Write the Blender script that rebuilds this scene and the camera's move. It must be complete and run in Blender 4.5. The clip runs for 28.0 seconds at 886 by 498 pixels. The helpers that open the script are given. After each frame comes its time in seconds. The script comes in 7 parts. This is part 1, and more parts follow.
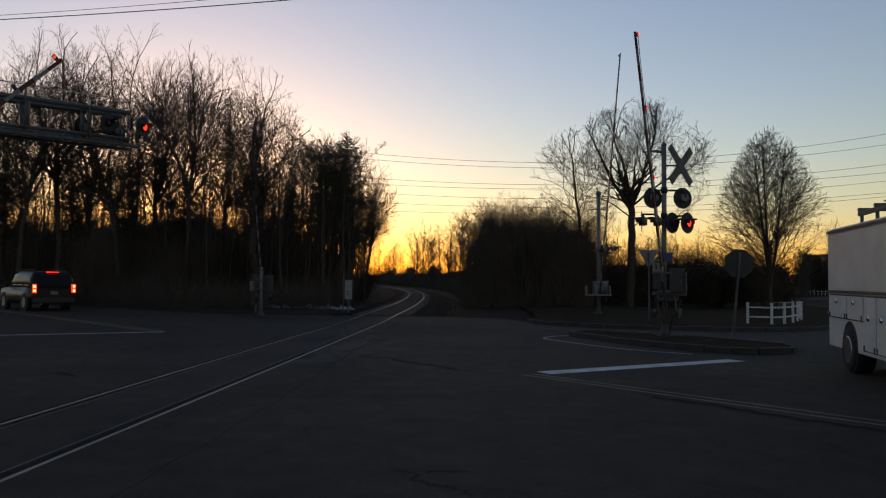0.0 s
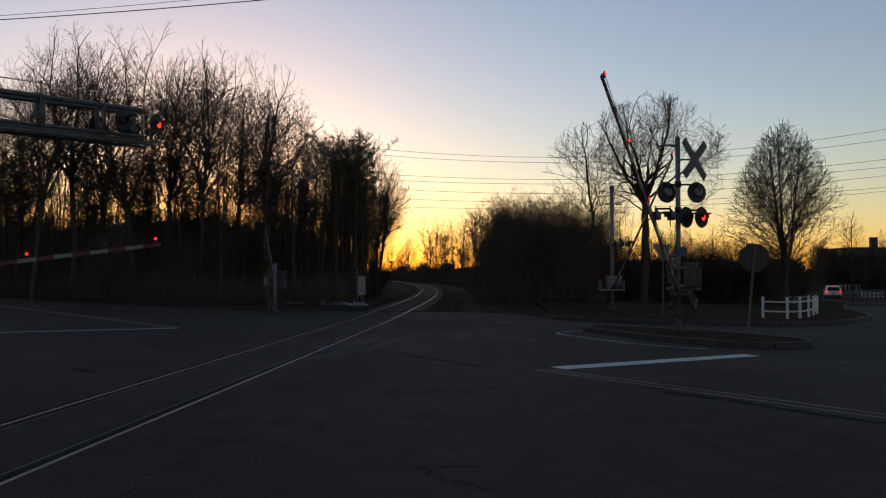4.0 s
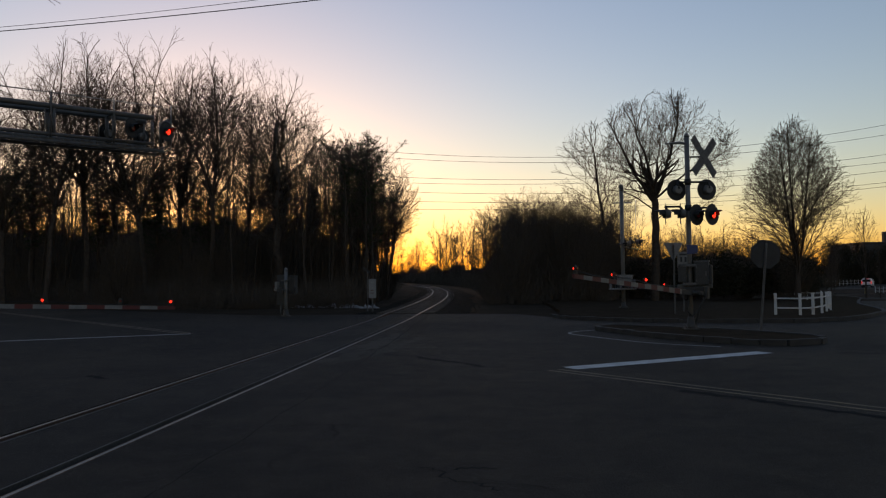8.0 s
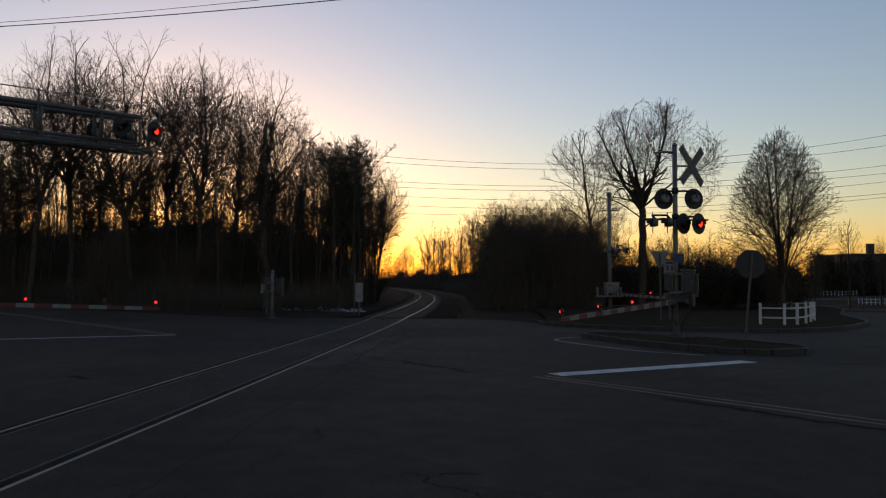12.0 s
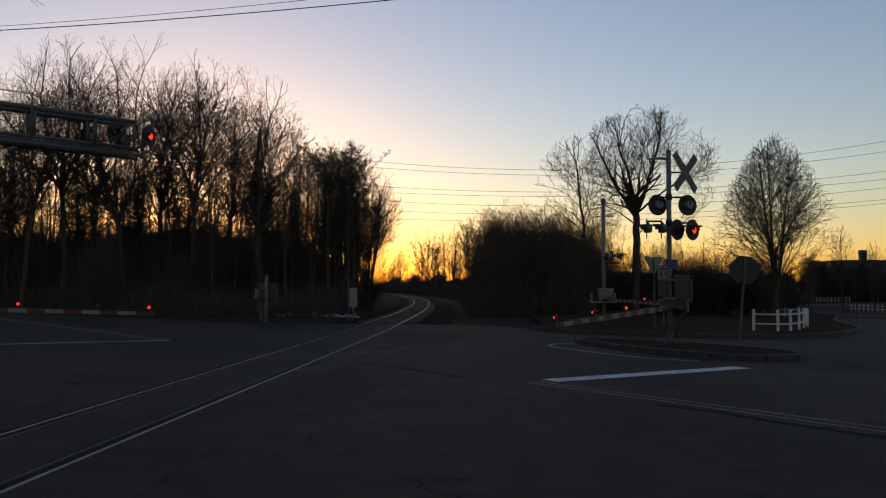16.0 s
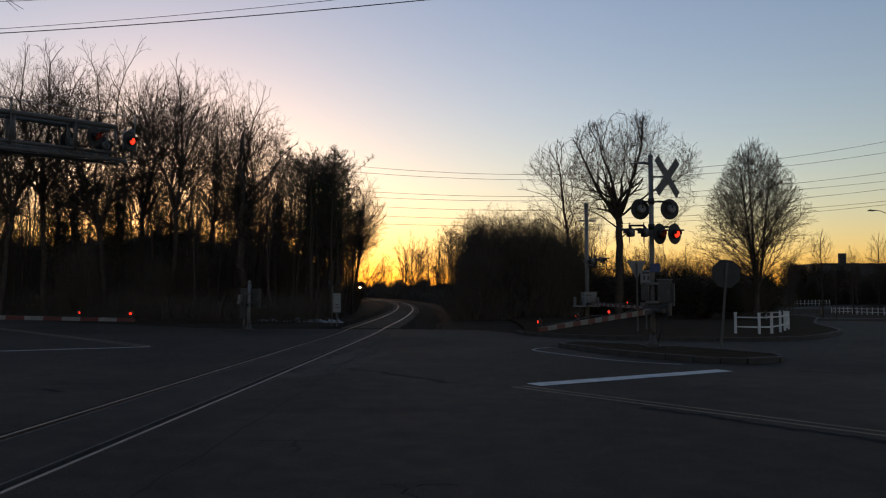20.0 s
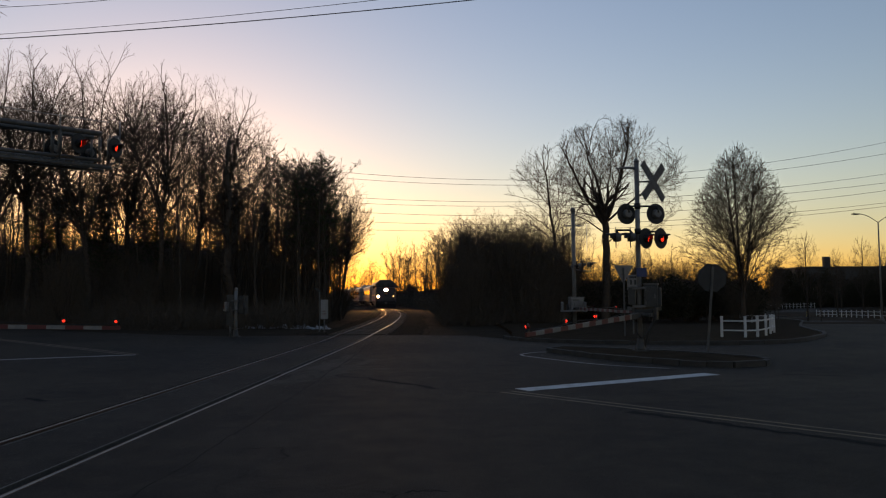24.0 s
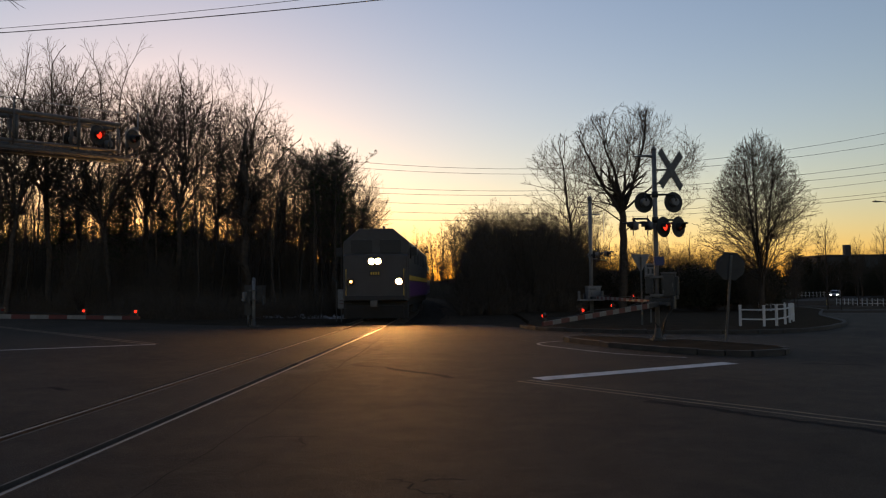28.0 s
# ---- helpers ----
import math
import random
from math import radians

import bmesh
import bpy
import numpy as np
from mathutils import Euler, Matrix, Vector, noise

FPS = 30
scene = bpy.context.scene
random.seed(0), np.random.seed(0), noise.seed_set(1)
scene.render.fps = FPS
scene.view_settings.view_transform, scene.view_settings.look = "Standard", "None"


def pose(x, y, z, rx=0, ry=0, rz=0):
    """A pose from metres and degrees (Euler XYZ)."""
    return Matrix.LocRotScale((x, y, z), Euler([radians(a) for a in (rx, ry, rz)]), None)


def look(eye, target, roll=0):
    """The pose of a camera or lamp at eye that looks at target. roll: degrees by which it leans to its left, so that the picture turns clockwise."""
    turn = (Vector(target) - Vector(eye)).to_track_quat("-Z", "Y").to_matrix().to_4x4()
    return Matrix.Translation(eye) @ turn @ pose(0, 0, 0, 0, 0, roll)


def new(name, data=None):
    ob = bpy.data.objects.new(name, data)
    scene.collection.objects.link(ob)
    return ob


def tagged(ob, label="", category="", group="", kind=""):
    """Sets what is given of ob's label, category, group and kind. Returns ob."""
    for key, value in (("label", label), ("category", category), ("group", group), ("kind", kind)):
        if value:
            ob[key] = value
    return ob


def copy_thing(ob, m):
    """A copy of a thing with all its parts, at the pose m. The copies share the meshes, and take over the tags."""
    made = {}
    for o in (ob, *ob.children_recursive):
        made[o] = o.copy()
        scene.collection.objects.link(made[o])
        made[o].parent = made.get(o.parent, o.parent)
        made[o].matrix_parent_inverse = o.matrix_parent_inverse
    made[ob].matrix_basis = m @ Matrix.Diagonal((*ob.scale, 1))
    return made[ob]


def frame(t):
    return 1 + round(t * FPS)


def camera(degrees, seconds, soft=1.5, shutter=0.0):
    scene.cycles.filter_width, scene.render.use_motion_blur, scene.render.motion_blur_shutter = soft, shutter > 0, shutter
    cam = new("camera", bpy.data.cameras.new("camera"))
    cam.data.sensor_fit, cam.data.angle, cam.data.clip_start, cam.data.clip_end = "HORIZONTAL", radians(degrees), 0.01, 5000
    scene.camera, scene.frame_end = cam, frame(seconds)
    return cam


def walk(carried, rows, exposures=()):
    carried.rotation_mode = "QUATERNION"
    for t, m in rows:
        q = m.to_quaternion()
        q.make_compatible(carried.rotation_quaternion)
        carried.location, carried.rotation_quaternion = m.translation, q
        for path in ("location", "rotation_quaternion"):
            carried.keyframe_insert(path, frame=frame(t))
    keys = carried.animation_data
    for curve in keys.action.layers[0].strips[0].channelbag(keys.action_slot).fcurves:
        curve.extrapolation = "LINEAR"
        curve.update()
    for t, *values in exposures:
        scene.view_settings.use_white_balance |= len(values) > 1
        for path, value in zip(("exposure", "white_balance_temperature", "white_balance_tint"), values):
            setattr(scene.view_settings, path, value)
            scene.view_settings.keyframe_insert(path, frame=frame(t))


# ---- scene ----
# ---- camera ----
cam = camera(59.4, 28.0, soft=1.2)
EYE = (0.0, 0.0, 1.6)
PATH = [
    (0.0, (0.030, 9.992, 1.997), 0.41),
    (0.5, (-0.014, 9.993, 1.986), 0.42),
    (1.0, (-0.050, 9.993, 1.980), 0.40),
    (1.5, (-0.072, 9.993, 1.979), 0.29),
    (2.0, (-0.094, 9.993, 1.971), 0.28),
    (2.5, (-0.110, 9.993, 1.969), 0.32),
    (3.0, (-0.110, 9.993, 1.945), 0.36),
    (3.5, (-0.105, 9.994, 1.943), 0.21),
    (5.5, (-0.244, 9.992, 1.921), 0.39),
    (6.0, (-0.217, 9.992, 1.931), 0.33),
    (6.5, (-0.224, 9.992, 1.928), 0.30),
    (7.0, (-0.226, 9.992, 1.934), 0.17),
    (7.5, (-0.233, 9.990, 1.985), -0.41),
    (8.0, (-0.263, 9.990, 1.962), -0.73),
    (8.5, (-0.230, 9.990, 1.974), -0.36),
    (9.0, (-0.220, 9.990, 1.977), -0.02),
    (9.5, (-0.243, 9.988, 2.022), -0.13),
    (10.0, (-0.227, 9.988, 2.037), -0.18),
    (10.5, (-0.237, 9.987, 2.041), 0.21),
    (11.0, (-0.224, 9.987, 2.062), 0.55),
    (11.5, (-0.177, 9.988, 2.054), 0.37),
    (12.0, (-0.104, 9.990, 2.023), 0.15),
    (12.5, (-0.049, 9.992, 1.994), 0.07),
    (14.5, (-0.066, 9.991, 2.027), -0.25),
    (15.0, (-0.084, 9.990, 2.033), -0.16),
    (15.5, (-0.076, 9.990, 2.047), 0.09),
    (16.0, (-0.031, 9.988, 2.095), 0.25),
    (16.5, (-0.011, 9.988, 2.089), 0.24),
    (17.0, (0.039, 9.988, 2.088), 0.30),
    (17.5, (0.112, 9.988, 2.086), 0.27),
    (18.0, (0.145, 9.987, 2.086), 0.08),
    (18.5, (0.177, 9.987, 2.074), 0.33),
    (19.0, (0.206, 9.985, 2.104), 0.45),
    (19.5, (0.194, 9.984, 2.135), 0.30),
    (20.0, (0.177, 9.983, 2.156), -0.01),
    (20.5, (0.163, 9.983, 2.156), -0.27),
    (21.0, (0.165, 9.984, 2.143), -0.28),
    (21.5, (0.166, 9.985, 2.129), -0.39),
    (23.5, (0.300, 9.978, 2.199), -0.42),
    (24.0, (0.340, 9.974, 2.228), -0.39),
    (24.5, (0.383, 9.974, 2.206), -0.41),
    (25.0, (0.331, 9.980, 2.134), -0.47),
    (25.5, (0.194, 9.986, 2.085), -0.42),
    (26.0, (0.220, 9.987, 2.065), -0.39),
    (26.5, (0.179, 9.987, 2.074), -0.39),
    (27.0, (0.156, 9.987, 2.077), -0.44),
    (27.5, (0.137, 9.987, 2.093), -0.51),
    (28.0, (0.129, 9.987, 2.094), -0.53),
]
walk(cam, [(t, look(EYE, target, roll)) for t, target, roll in PATH], [(0.0, 1.23, 7340, 30), (28.0, 1.23, 7340, 30)])

# ---- world and light: dusk, the sun just under the tree line ----
SUN_AZ, SUN_EL = -18.0, 2.6
GLOW = 0.58      # what the lamps give, against the dim sky
world = bpy.data.worlds.new("dusk_sky")
scene.world = world
world.use_nodes = True
wn = world.node_tree
sky = wn.nodes.new("ShaderNodeTexSky")
sky.sky_type = "NISHITA"
sky.sun_disc = False
sky.sun_elevation = radians(SUN_EL)
sky.sun_rotation = radians(SUN_AZ)
sky.altitude, sky.air_density, sky.dust_density, sky.ozone_density = 0.0, 1.15, 0.4, 2.5
wn.links.new(sky.outputs[0], wn.nodes["Background"].inputs[0])
wn.nodes["Background"].inputs[1].default_value = 0.15
sun = new("sun", bpy.data.lights.new("sun", "SUN"))
sun.data.energy, sun.data.angle, sun.data.color = 0.06, radians(6), (1.0, 0.62, 0.32)
sun_dir = Vector((math.sin(radians(SUN_AZ)), math.cos(radians(SUN_AZ)), math.tan(radians(1.5))))
sun.matrix_world = look(sun_dir * 50, (0, 0, 0))

# ---- materials ----


def material(name, color, rough=0.7, metal=0.0, color2=None, scale=6.0, fine=60.0, bump=0.2, dist=0.01, emit=0.0, emit_color=None):
    """A surface with two scales of variation and fine relief."""
    m = bpy.data.materials.new(name)
    m.use_nodes = True
    nt = m.node_tree
    p = nt.nodes["Principled BSDF"]
    p.inputs["Roughness"].default_value = rough
    p.inputs["Metallic"].default_value = metal
    if color2 is None:
        color2 = tuple(c * 0.7 for c in color)
    geo = nt.nodes.new("ShaderNodeTexCoord")
    n1 = nt.nodes.new("ShaderNodeTexNoise")
    n1.inputs["Scale"].default_value, n1.inputs["Detail"].default_value = scale, 6
    n2 = nt.nodes.new("ShaderNodeTexNoise")
    n2.inputs["Scale"].default_value, n2.inputs["Detail"].default_value = fine, 3
    for n in (n1, n2):
        nt.links.new(geo.outputs["Object"], n.inputs["Vector"])
    add = nt.nodes.new("ShaderNodeMath")
    add.operation = "MULTIPLY_ADD"
    nt.links.new(n2.outputs["Fac"], add.inputs[0])
    add.inputs[1].default_value = 0.5
    half = nt.nodes.new("ShaderNodeMath")
    half.operation = "MULTIPLY"
    half.inputs[1].default_value = 0.5
    nt.links.new(n1.outputs["Fac"], half.inputs[0])
    nt.links.new(half.outputs[0], add.inputs[2])
    ramp = nt.nodes.new("ShaderNodeValToRGB")
    ramp.color_ramp.elements[0].position, ramp.color_ramp.elements[1].position = 0.36, 0.64
    ramp.color_ramp.elements[0].color = (*color2, 1)
    ramp.color_ramp.elements[1].color = (*color, 1)
    nt.links.new(add.outputs[0], ramp.inputs[0])
    nt.links.new(ramp.outputs[0], p.inputs["Base Color"])
    if bump:
        b = nt.nodes.new("ShaderNodeBump")
        b.inputs["Strength"].default_value, b.inputs["Distance"].default_value = bump, dist
        nt.links.new(add.outputs[0], b.inputs["Height"])
        nt.links.new(b.outputs[0], p.inputs["Normal"])
    if emit:
        p.inputs["Emission Color"].default_value = (*(emit_color or color), 1)
        p.inputs["Emission Strength"].default_value = emit * GLOW
    return m


def asphalt_material(name, dark, light, rough):
    """Aged asphalt: broad stains, hand-sized mottling and pale stone grains."""
    m = bpy.data.materials.new(name)
    m.use_nodes = True
    nt = m.node_tree
    p = nt.nodes["Principled BSDF"]
    p.inputs["Roughness"].default_value = rough
    p.inputs["Specular IOR Level"].default_value = 0.15
    co = nt.nodes.new("ShaderNodeTexCoord")

    def noise_node(scale, detail, distort=0.0):
        n = nt.nodes.new("ShaderNodeTexNoise")
        n.inputs["Scale"].default_value, n.inputs["Detail"].default_value, n.inputs["Distortion"].default_value = scale, detail, distort
        nt.links.new(co.outputs["Object"], n.inputs["Vector"])
        return n.outputs["Fac"]

    def calc(op, a, b):
        n = nt.nodes.new("ShaderNodeMath")
        n.operation = op
        for k, v in enumerate((a, b)):
            if isinstance(v, float):
                n.inputs[k].default_value = v
            else:
                nt.links.new(v, n.inputs[k])
        return n.outputs[0]
    broad, mid, fine = noise_node(0.22, 5, 0.6), noise_node(2.2, 6, 0.4), noise_node(48.0, 2)
    vo = nt.nodes.new("ShaderNodeTexVoronoi")
    vo.inputs["Scale"].default_value = 60.0
    nt.links.new(co.outputs["Object"], vo.inputs["Vector"])
    mix = calc("ADD", calc("MULTIPLY", broad, 0.4), calc("ADD", calc("MULTIPLY", mid, 0.3), calc("MULTIPLY", fine, 0.3)))
    ramp = nt.nodes.new("ShaderNodeValToRGB")
    e = ramp.color_ramp.elements
    e[0].position, e[1].position = 0.4, 0.61
    e[0].color, e[1].color = (*dark, 1), (*light, 1)
    nt.links.new(mix, ramp.inputs[0])
    grain = nt.nodes.new("ShaderNodeMix")
    grain.data_type = "RGBA"
    nt.links.new(calc("MULTIPLY", calc("LESS_THAN", vo.outputs["Distance"], 0.16), 0.8), grain.inputs["Factor"])
    nt.links.new(ramp.outputs[0], grain.inputs["A"])
    grain.inputs["B"].default_value = (0.2, 0.176, 0.155, 1)
    nt.links.new(grain.outputs["Result"], p.inputs["Base Color"])
    b = nt.nodes.new("ShaderNodeBump")
    b.inputs["Strength"].default_value, b.inputs["Distance"].default_value = 0.7, 0.012
    nt.links.new(calc("ADD", fine, calc("MULTIPLY", vo.outputs["Distance"], 0.5)), b.inputs["Height"])
    nt.links.new(b.outputs[0], p.inputs["Normal"])
    return m


M_ASPHALT = asphalt_material("asphalt", (0.0098, 0.0071, 0.0051), (0.043, 0.031, 0.0215), 0.82)
M_ASPHALT_DUST = asphalt_material("dusty_asphalt", (0.018, 0.0148, 0.012), (0.062, 0.051, 0.042), 0.82)
M_ASPHALT_OLD = asphalt_material("worn_asphalt", (0.012, 0.0092, 0.007), (0.04, 0.031, 0.0235), 0.82)
M_CRACK = material("crack_filler", (0.028, 0.027, 0.027), 1.0, 0, (0.018, 0.017, 0.017), 3, 60)
M_DIRT = material("dirt", (0.055, 0.038, 0.025), 1.0, 0, (0.022, 0.0155, 0.0105), 0.5, 14, 0.6, 0.05)
M_BALLAST = material("ballast", (0.026, 0.021, 0.017), 0.95, 0, (0.009, 0.0074, 0.006), 8, 30, 0.8, 0.05)
M_RAIL = material("polished_rail_steel", (0.25, 0.235, 0.22), 0.38, 0.9, (0.13, 0.122, 0.115), 3, 40, 0.05)
M_RUST = material("rusty_rail_side", (0.12, 0.06, 0.035), 0.8, 0.3, (0.06, 0.03, 0.02), 8, 60)
M_WOOD_TIE = material("creosoted_timber", (0.07, 0.05, 0.035), 0.85, 0, (0.03, 0.022, 0.016), 5, 40)
M_KERB = material("granite_kerb", (0.05, 0.044, 0.039), 0.95, 0, (0.02, 0.018, 0.0155), 5, 80, 0.3)
M_GRASS = material("winter_grass", (0.05, 0.032, 0.019), 1.0, 0, (0.017, 0.0115, 0.007), 1.5, 40, 0.8, 0.04)
M_SNOW = material("old_snow", (0.36, 0.355, 0.36), 0.6, 0, (0.02, 0.018, 0.016), 4, 14, 0.5, 0.03)
M_LINE_W = material("white_road_paint", (0.6, 0.6, 0.59), 0.7, 0, (0.3, 0.3, 0.295), 3.5, 70, 0.3)
M_LINE_F = material("faded_white_paint", (0.3, 0.3, 0.29), 0.65, 0, (0.12, 0.12, 0.12), 2.5, 50, 0.3)
M_LINE_Y = material("yellow_road_paint", (0.17, 0.11, 0.052), 0.75, 0, (0.055, 0.04, 0.025), 2.5, 50, 0.3)
M_STEEL = material("galvanised_steel", (0.12, 0.116, 0.112), 0.6, 0.4, (0.07, 0.068, 0.065), 4, 50, 0.1)
M_ALU = material("weathered_aluminium", (0.19, 0.182, 0.175), 0.6, 0.25, (0.11, 0.106, 0.102), 4, 50, 0.1)
M_GREYBOX = material("grey_enamel", (0.045, 0.043, 0.041), 0.6, 0.1, (0.022, 0.021, 0.02), 3, 40, 0.1)
M_BLACK = material("matt_black_paint", (0.012, 0.012, 0.013), 0.6, 0, (0.007, 0.007, 0.007), 6, 50, 0.1)
M_WHITE = material("white_enamel", (0.62, 0.62, 0.62), 0.5, 0, (0.45, 0.45, 0.45), 4, 40, 0.1)
M_ARM_W = material("grimy_white_sheet", (0.19, 0.186, 0.182), 0.6, 0, (0.11, 0.107, 0.103), 3, 30, 0.1)
M_RED = material("red_reflective_sheet", (0.105, 0.01, 0.009), 0.6, 0, (0.06, 0.006, 0.0055), 4, 40, 0.1)
M_SIGNBACK = material("bare_sign_metal", (0.04, 0.0385, 0.037), 0.65, 0.3, (0.024, 0.023, 0.022), 5, 50, 0.1)
M_BLUE = material("blue_sign_sheet", (0.014, 0.034, 0.12), 0.5)
M_LENS_OFF = material("dark_red_lens", (0.12, 0.012, 0.01), 0.2, 0, (0.09, 0.01, 0.008), 9, 40, 0.0)
M_LENS_CLEAR = material("unlit_lens", (0.2, 0.19, 0.18), 0.25, 0, (0.13, 0.12, 0.12), 9, 40, 0.0)
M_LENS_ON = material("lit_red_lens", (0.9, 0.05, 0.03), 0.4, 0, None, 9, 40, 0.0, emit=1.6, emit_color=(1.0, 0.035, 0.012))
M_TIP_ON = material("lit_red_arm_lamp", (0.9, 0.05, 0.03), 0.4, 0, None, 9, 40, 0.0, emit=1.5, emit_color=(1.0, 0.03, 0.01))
M_BARK = material("grey_brown_bark", (0.085, 0.064, 0.05), 0.95, 0, (0.04, 0.031, 0.025), 4, 30, 0.8, 0.03)
M_TWIG = material("winter_twigs", (0.09, 0.068, 0.052), 0.95, 0, (0.05, 0.038, 0.029), 4, 30, 0.0)
M_BRUSH = material("dead_brush", (0.12, 0.092, 0.069), 1.0, 0, (0.06, 0.046, 0.035), 4, 30, 0.0)
M_NEEDLE = material("pine_needles", (0.05, 0.065, 0.03), 0.9, 0, (0.025, 0.035, 0.016), 3, 20, 0.0)
M_HEDGE = material("evergreen_leaves", (0.05, 0.047, 0.03), 1.0, 0, (0.025, 0.024, 0.016), 3, 20, 0.0)
M_BOARD = material("grimy_white_board", (0.22, 0.216, 0.212), 0.6, 0, (0.15, 0.147, 0.143), 3, 40, 0.1)
M_WIRE = material("black_cable", (0.03, 0.03, 0.032), 0.7, 0, (0.02, 0.02, 0.02), 2, 20, 0.0)
M_FENCE = material("white_vinyl_fence", (0.55, 0.545, 0.54), 0.6, 0, (0.4, 0.395, 0.39), 3, 40, 0.1)

for dull in (M_CRACK, M_DIRT, M_GRASS, M_BALLAST, M_BRUSH, M_TWIG, M_BARK, M_HEDGE, M_NEEDLE):      # no sheen at a low angle
    dull.node_tree.nodes["Principled BSDF"].inputs["Specular IOR Level"].default_value = 0.03

# ---- mesh helpers ----


def drop(x, y):
    """How far the ground falls away along the side road."""
    w = max(0.0, min(1.0, (x - 7.0) / 8.0))
    return -w * min(1.7, 0.017 * max(0.0, 0.5 * x + 0.866 * y - 32.0))


def hill(x, y):
    """Low wooded banks on both sides of the track, past the front of the wood, added to block the sky behind trunks and
    brush.
    """
    if y > 560 or y < 60:
        return 0.0
    t = track(y)[0]
    if x > t:       # the bank on the far side of the curve
        a = max(0.0, min(1.0, (x - t - 8.0) / 10.0))
        b = max(0.0, min(1.0, (y - 92.0) / 40.0)) * max(0.0, min(1.0, (44.0 - x) / 14.0))
        return (3.6 + 0.8 * noise.noise(Vector((x * 0.08, y * 0.05, 7)))) * a * a * (3 - 2 * a) * b
    a = max(0.0, min(1.0, (t - 7.0 - x) / 12.0))
    b = max(0.0, min(1.0, (y - 70.0) / 36.0))
    return (8.2 + 1.4 * noise.noise(Vector((x * 0.07, y * 0.05, 2)))) * a * a * (3 - 2 * a) * b * b * (3 - 2 * b)


def drape(bm, x0, x1, y0, y1, step=4.0):
    """Cuts a slab into a grid and lets it follow the fall of the ground."""
    k = x0
    while k < x1:
        bmesh.ops.bisect_plane(bm, geom=list(bm.verts) + list(bm.edges) + list(bm.faces), plane_co=(k, 0, 0), plane_no=(1, 0, 0))
        k += step
    k = y0
    while k < y1:
        bmesh.ops.bisect_plane(bm, geom=list(bm.verts) + list(bm.edges) + list(bm.faces), plane_co=(0, k, 0), plane_no=(0, 1, 0))
        k += step
    for v in bm.verts:
        v.co.z += drop(v.co.x, v.co.y)
    return bm


def part(name, bm, mat, parent=None, label=""):
    """Links a bmesh as one mesh object under a thing or a part."""
    me = bpy.data.meshes.new(name)
    bm.to_mesh(me)
    bm.free()
    for m in (mat if isinstance(mat, (list, tuple)) else [mat]):
        me.materials.append(m)
    ob = new(name, me)
    ob.parent = parent
    if label:
        tagged(ob, label)
    return ob


def empty(name, m, label, category, group="", kind=""):
    ob = new(name)
    ob.matrix_world = m
    ob.empty_display_size = 0.2
    return tagged(ob, label, category, group, kind)


def add_box(bm, size, m=Matrix.Identity(4), bevel=0.0, mat=0):
    r = bmesh.ops.create_cube(bm, size=1.0, matrix=m @ Matrix.Diagonal((*size, 1)))
    faces = {f for v in r["verts"] for f in v.link_faces}
    for f in faces:
        f.material_index = mat
    if bevel:
        e = list({e for v in r["verts"] for e in v.link_edges})
        out = bmesh.ops.bevel(bm, geom=e, offset=bevel, segments=2, affect="EDGES", profile=0.7)
        for f in out["faces"]:
            f.material_index = mat
    return bm


def add_cyl(bm, p, q, r0, r1=None, sides=16, mat=0, caps=True):
    p, q = Vector(p), Vector(q)
    d = q - p
    m = Matrix.Translation((p + q) / 2) @ d.to_track_quat("Z", "Y").to_matrix().to_4x4()
    r = bmesh.ops.create_cone(bm, cap_ends=caps, segments=sides, radius1=r0, radius2=r0 if r1 is None else r1, depth=d.length, matrix=m)
    for f in {f for v in r["verts"] for f in v.link_faces}:
        f.material_index = mat
        f.smooth = len(f.verts) == 4 and sides > 8
    return bm


def add_lathe(bm, profile, m=Matrix.Identity(4), sides=20, mat=0):
    """Turns a profile of (radius, height) about z."""
    rings = []
    for r, z in profile:
        rings.append([bm.verts.new(m @ Vector((r * math.cos(2 * math.pi * k / sides), r * math.sin(2 * math.pi * k / sides), z))) for k in range(sides)])
    for a, b in zip(rings, rings[1:]):
        for k in range(sides):
            f = bm.faces.new((a[k], a[(k + 1) % sides], b[(k + 1) % sides], b[k]))
            f.smooth, f.material_index = True, mat
    for ring, flip in ((rings[0], True), (rings[-1], False)):
        f = bm.faces.new(ring[::-1] if flip else ring)
        f.material_index = mat
    return bm


def add_prism(bm, outline, z0, z1, mat=0):
    """A slab over a flat outline of (x, y), counter-clockwise."""
    lo = [bm.verts.new((x, y, z0)) for x, y in outline]
    hi = [bm.verts.new((x, y, z1)) for x, y in outline]
    n = len(outline)
    fs = [bm.faces.new(hi), bm.faces.new(lo[::-1])]
    for k in range(n):
        fs.append(bm.faces.new((lo[k], lo[(k + 1) % n], hi[(k + 1) % n], hi[k])))
    for f in fs:
        f.material_index = mat
    return bm


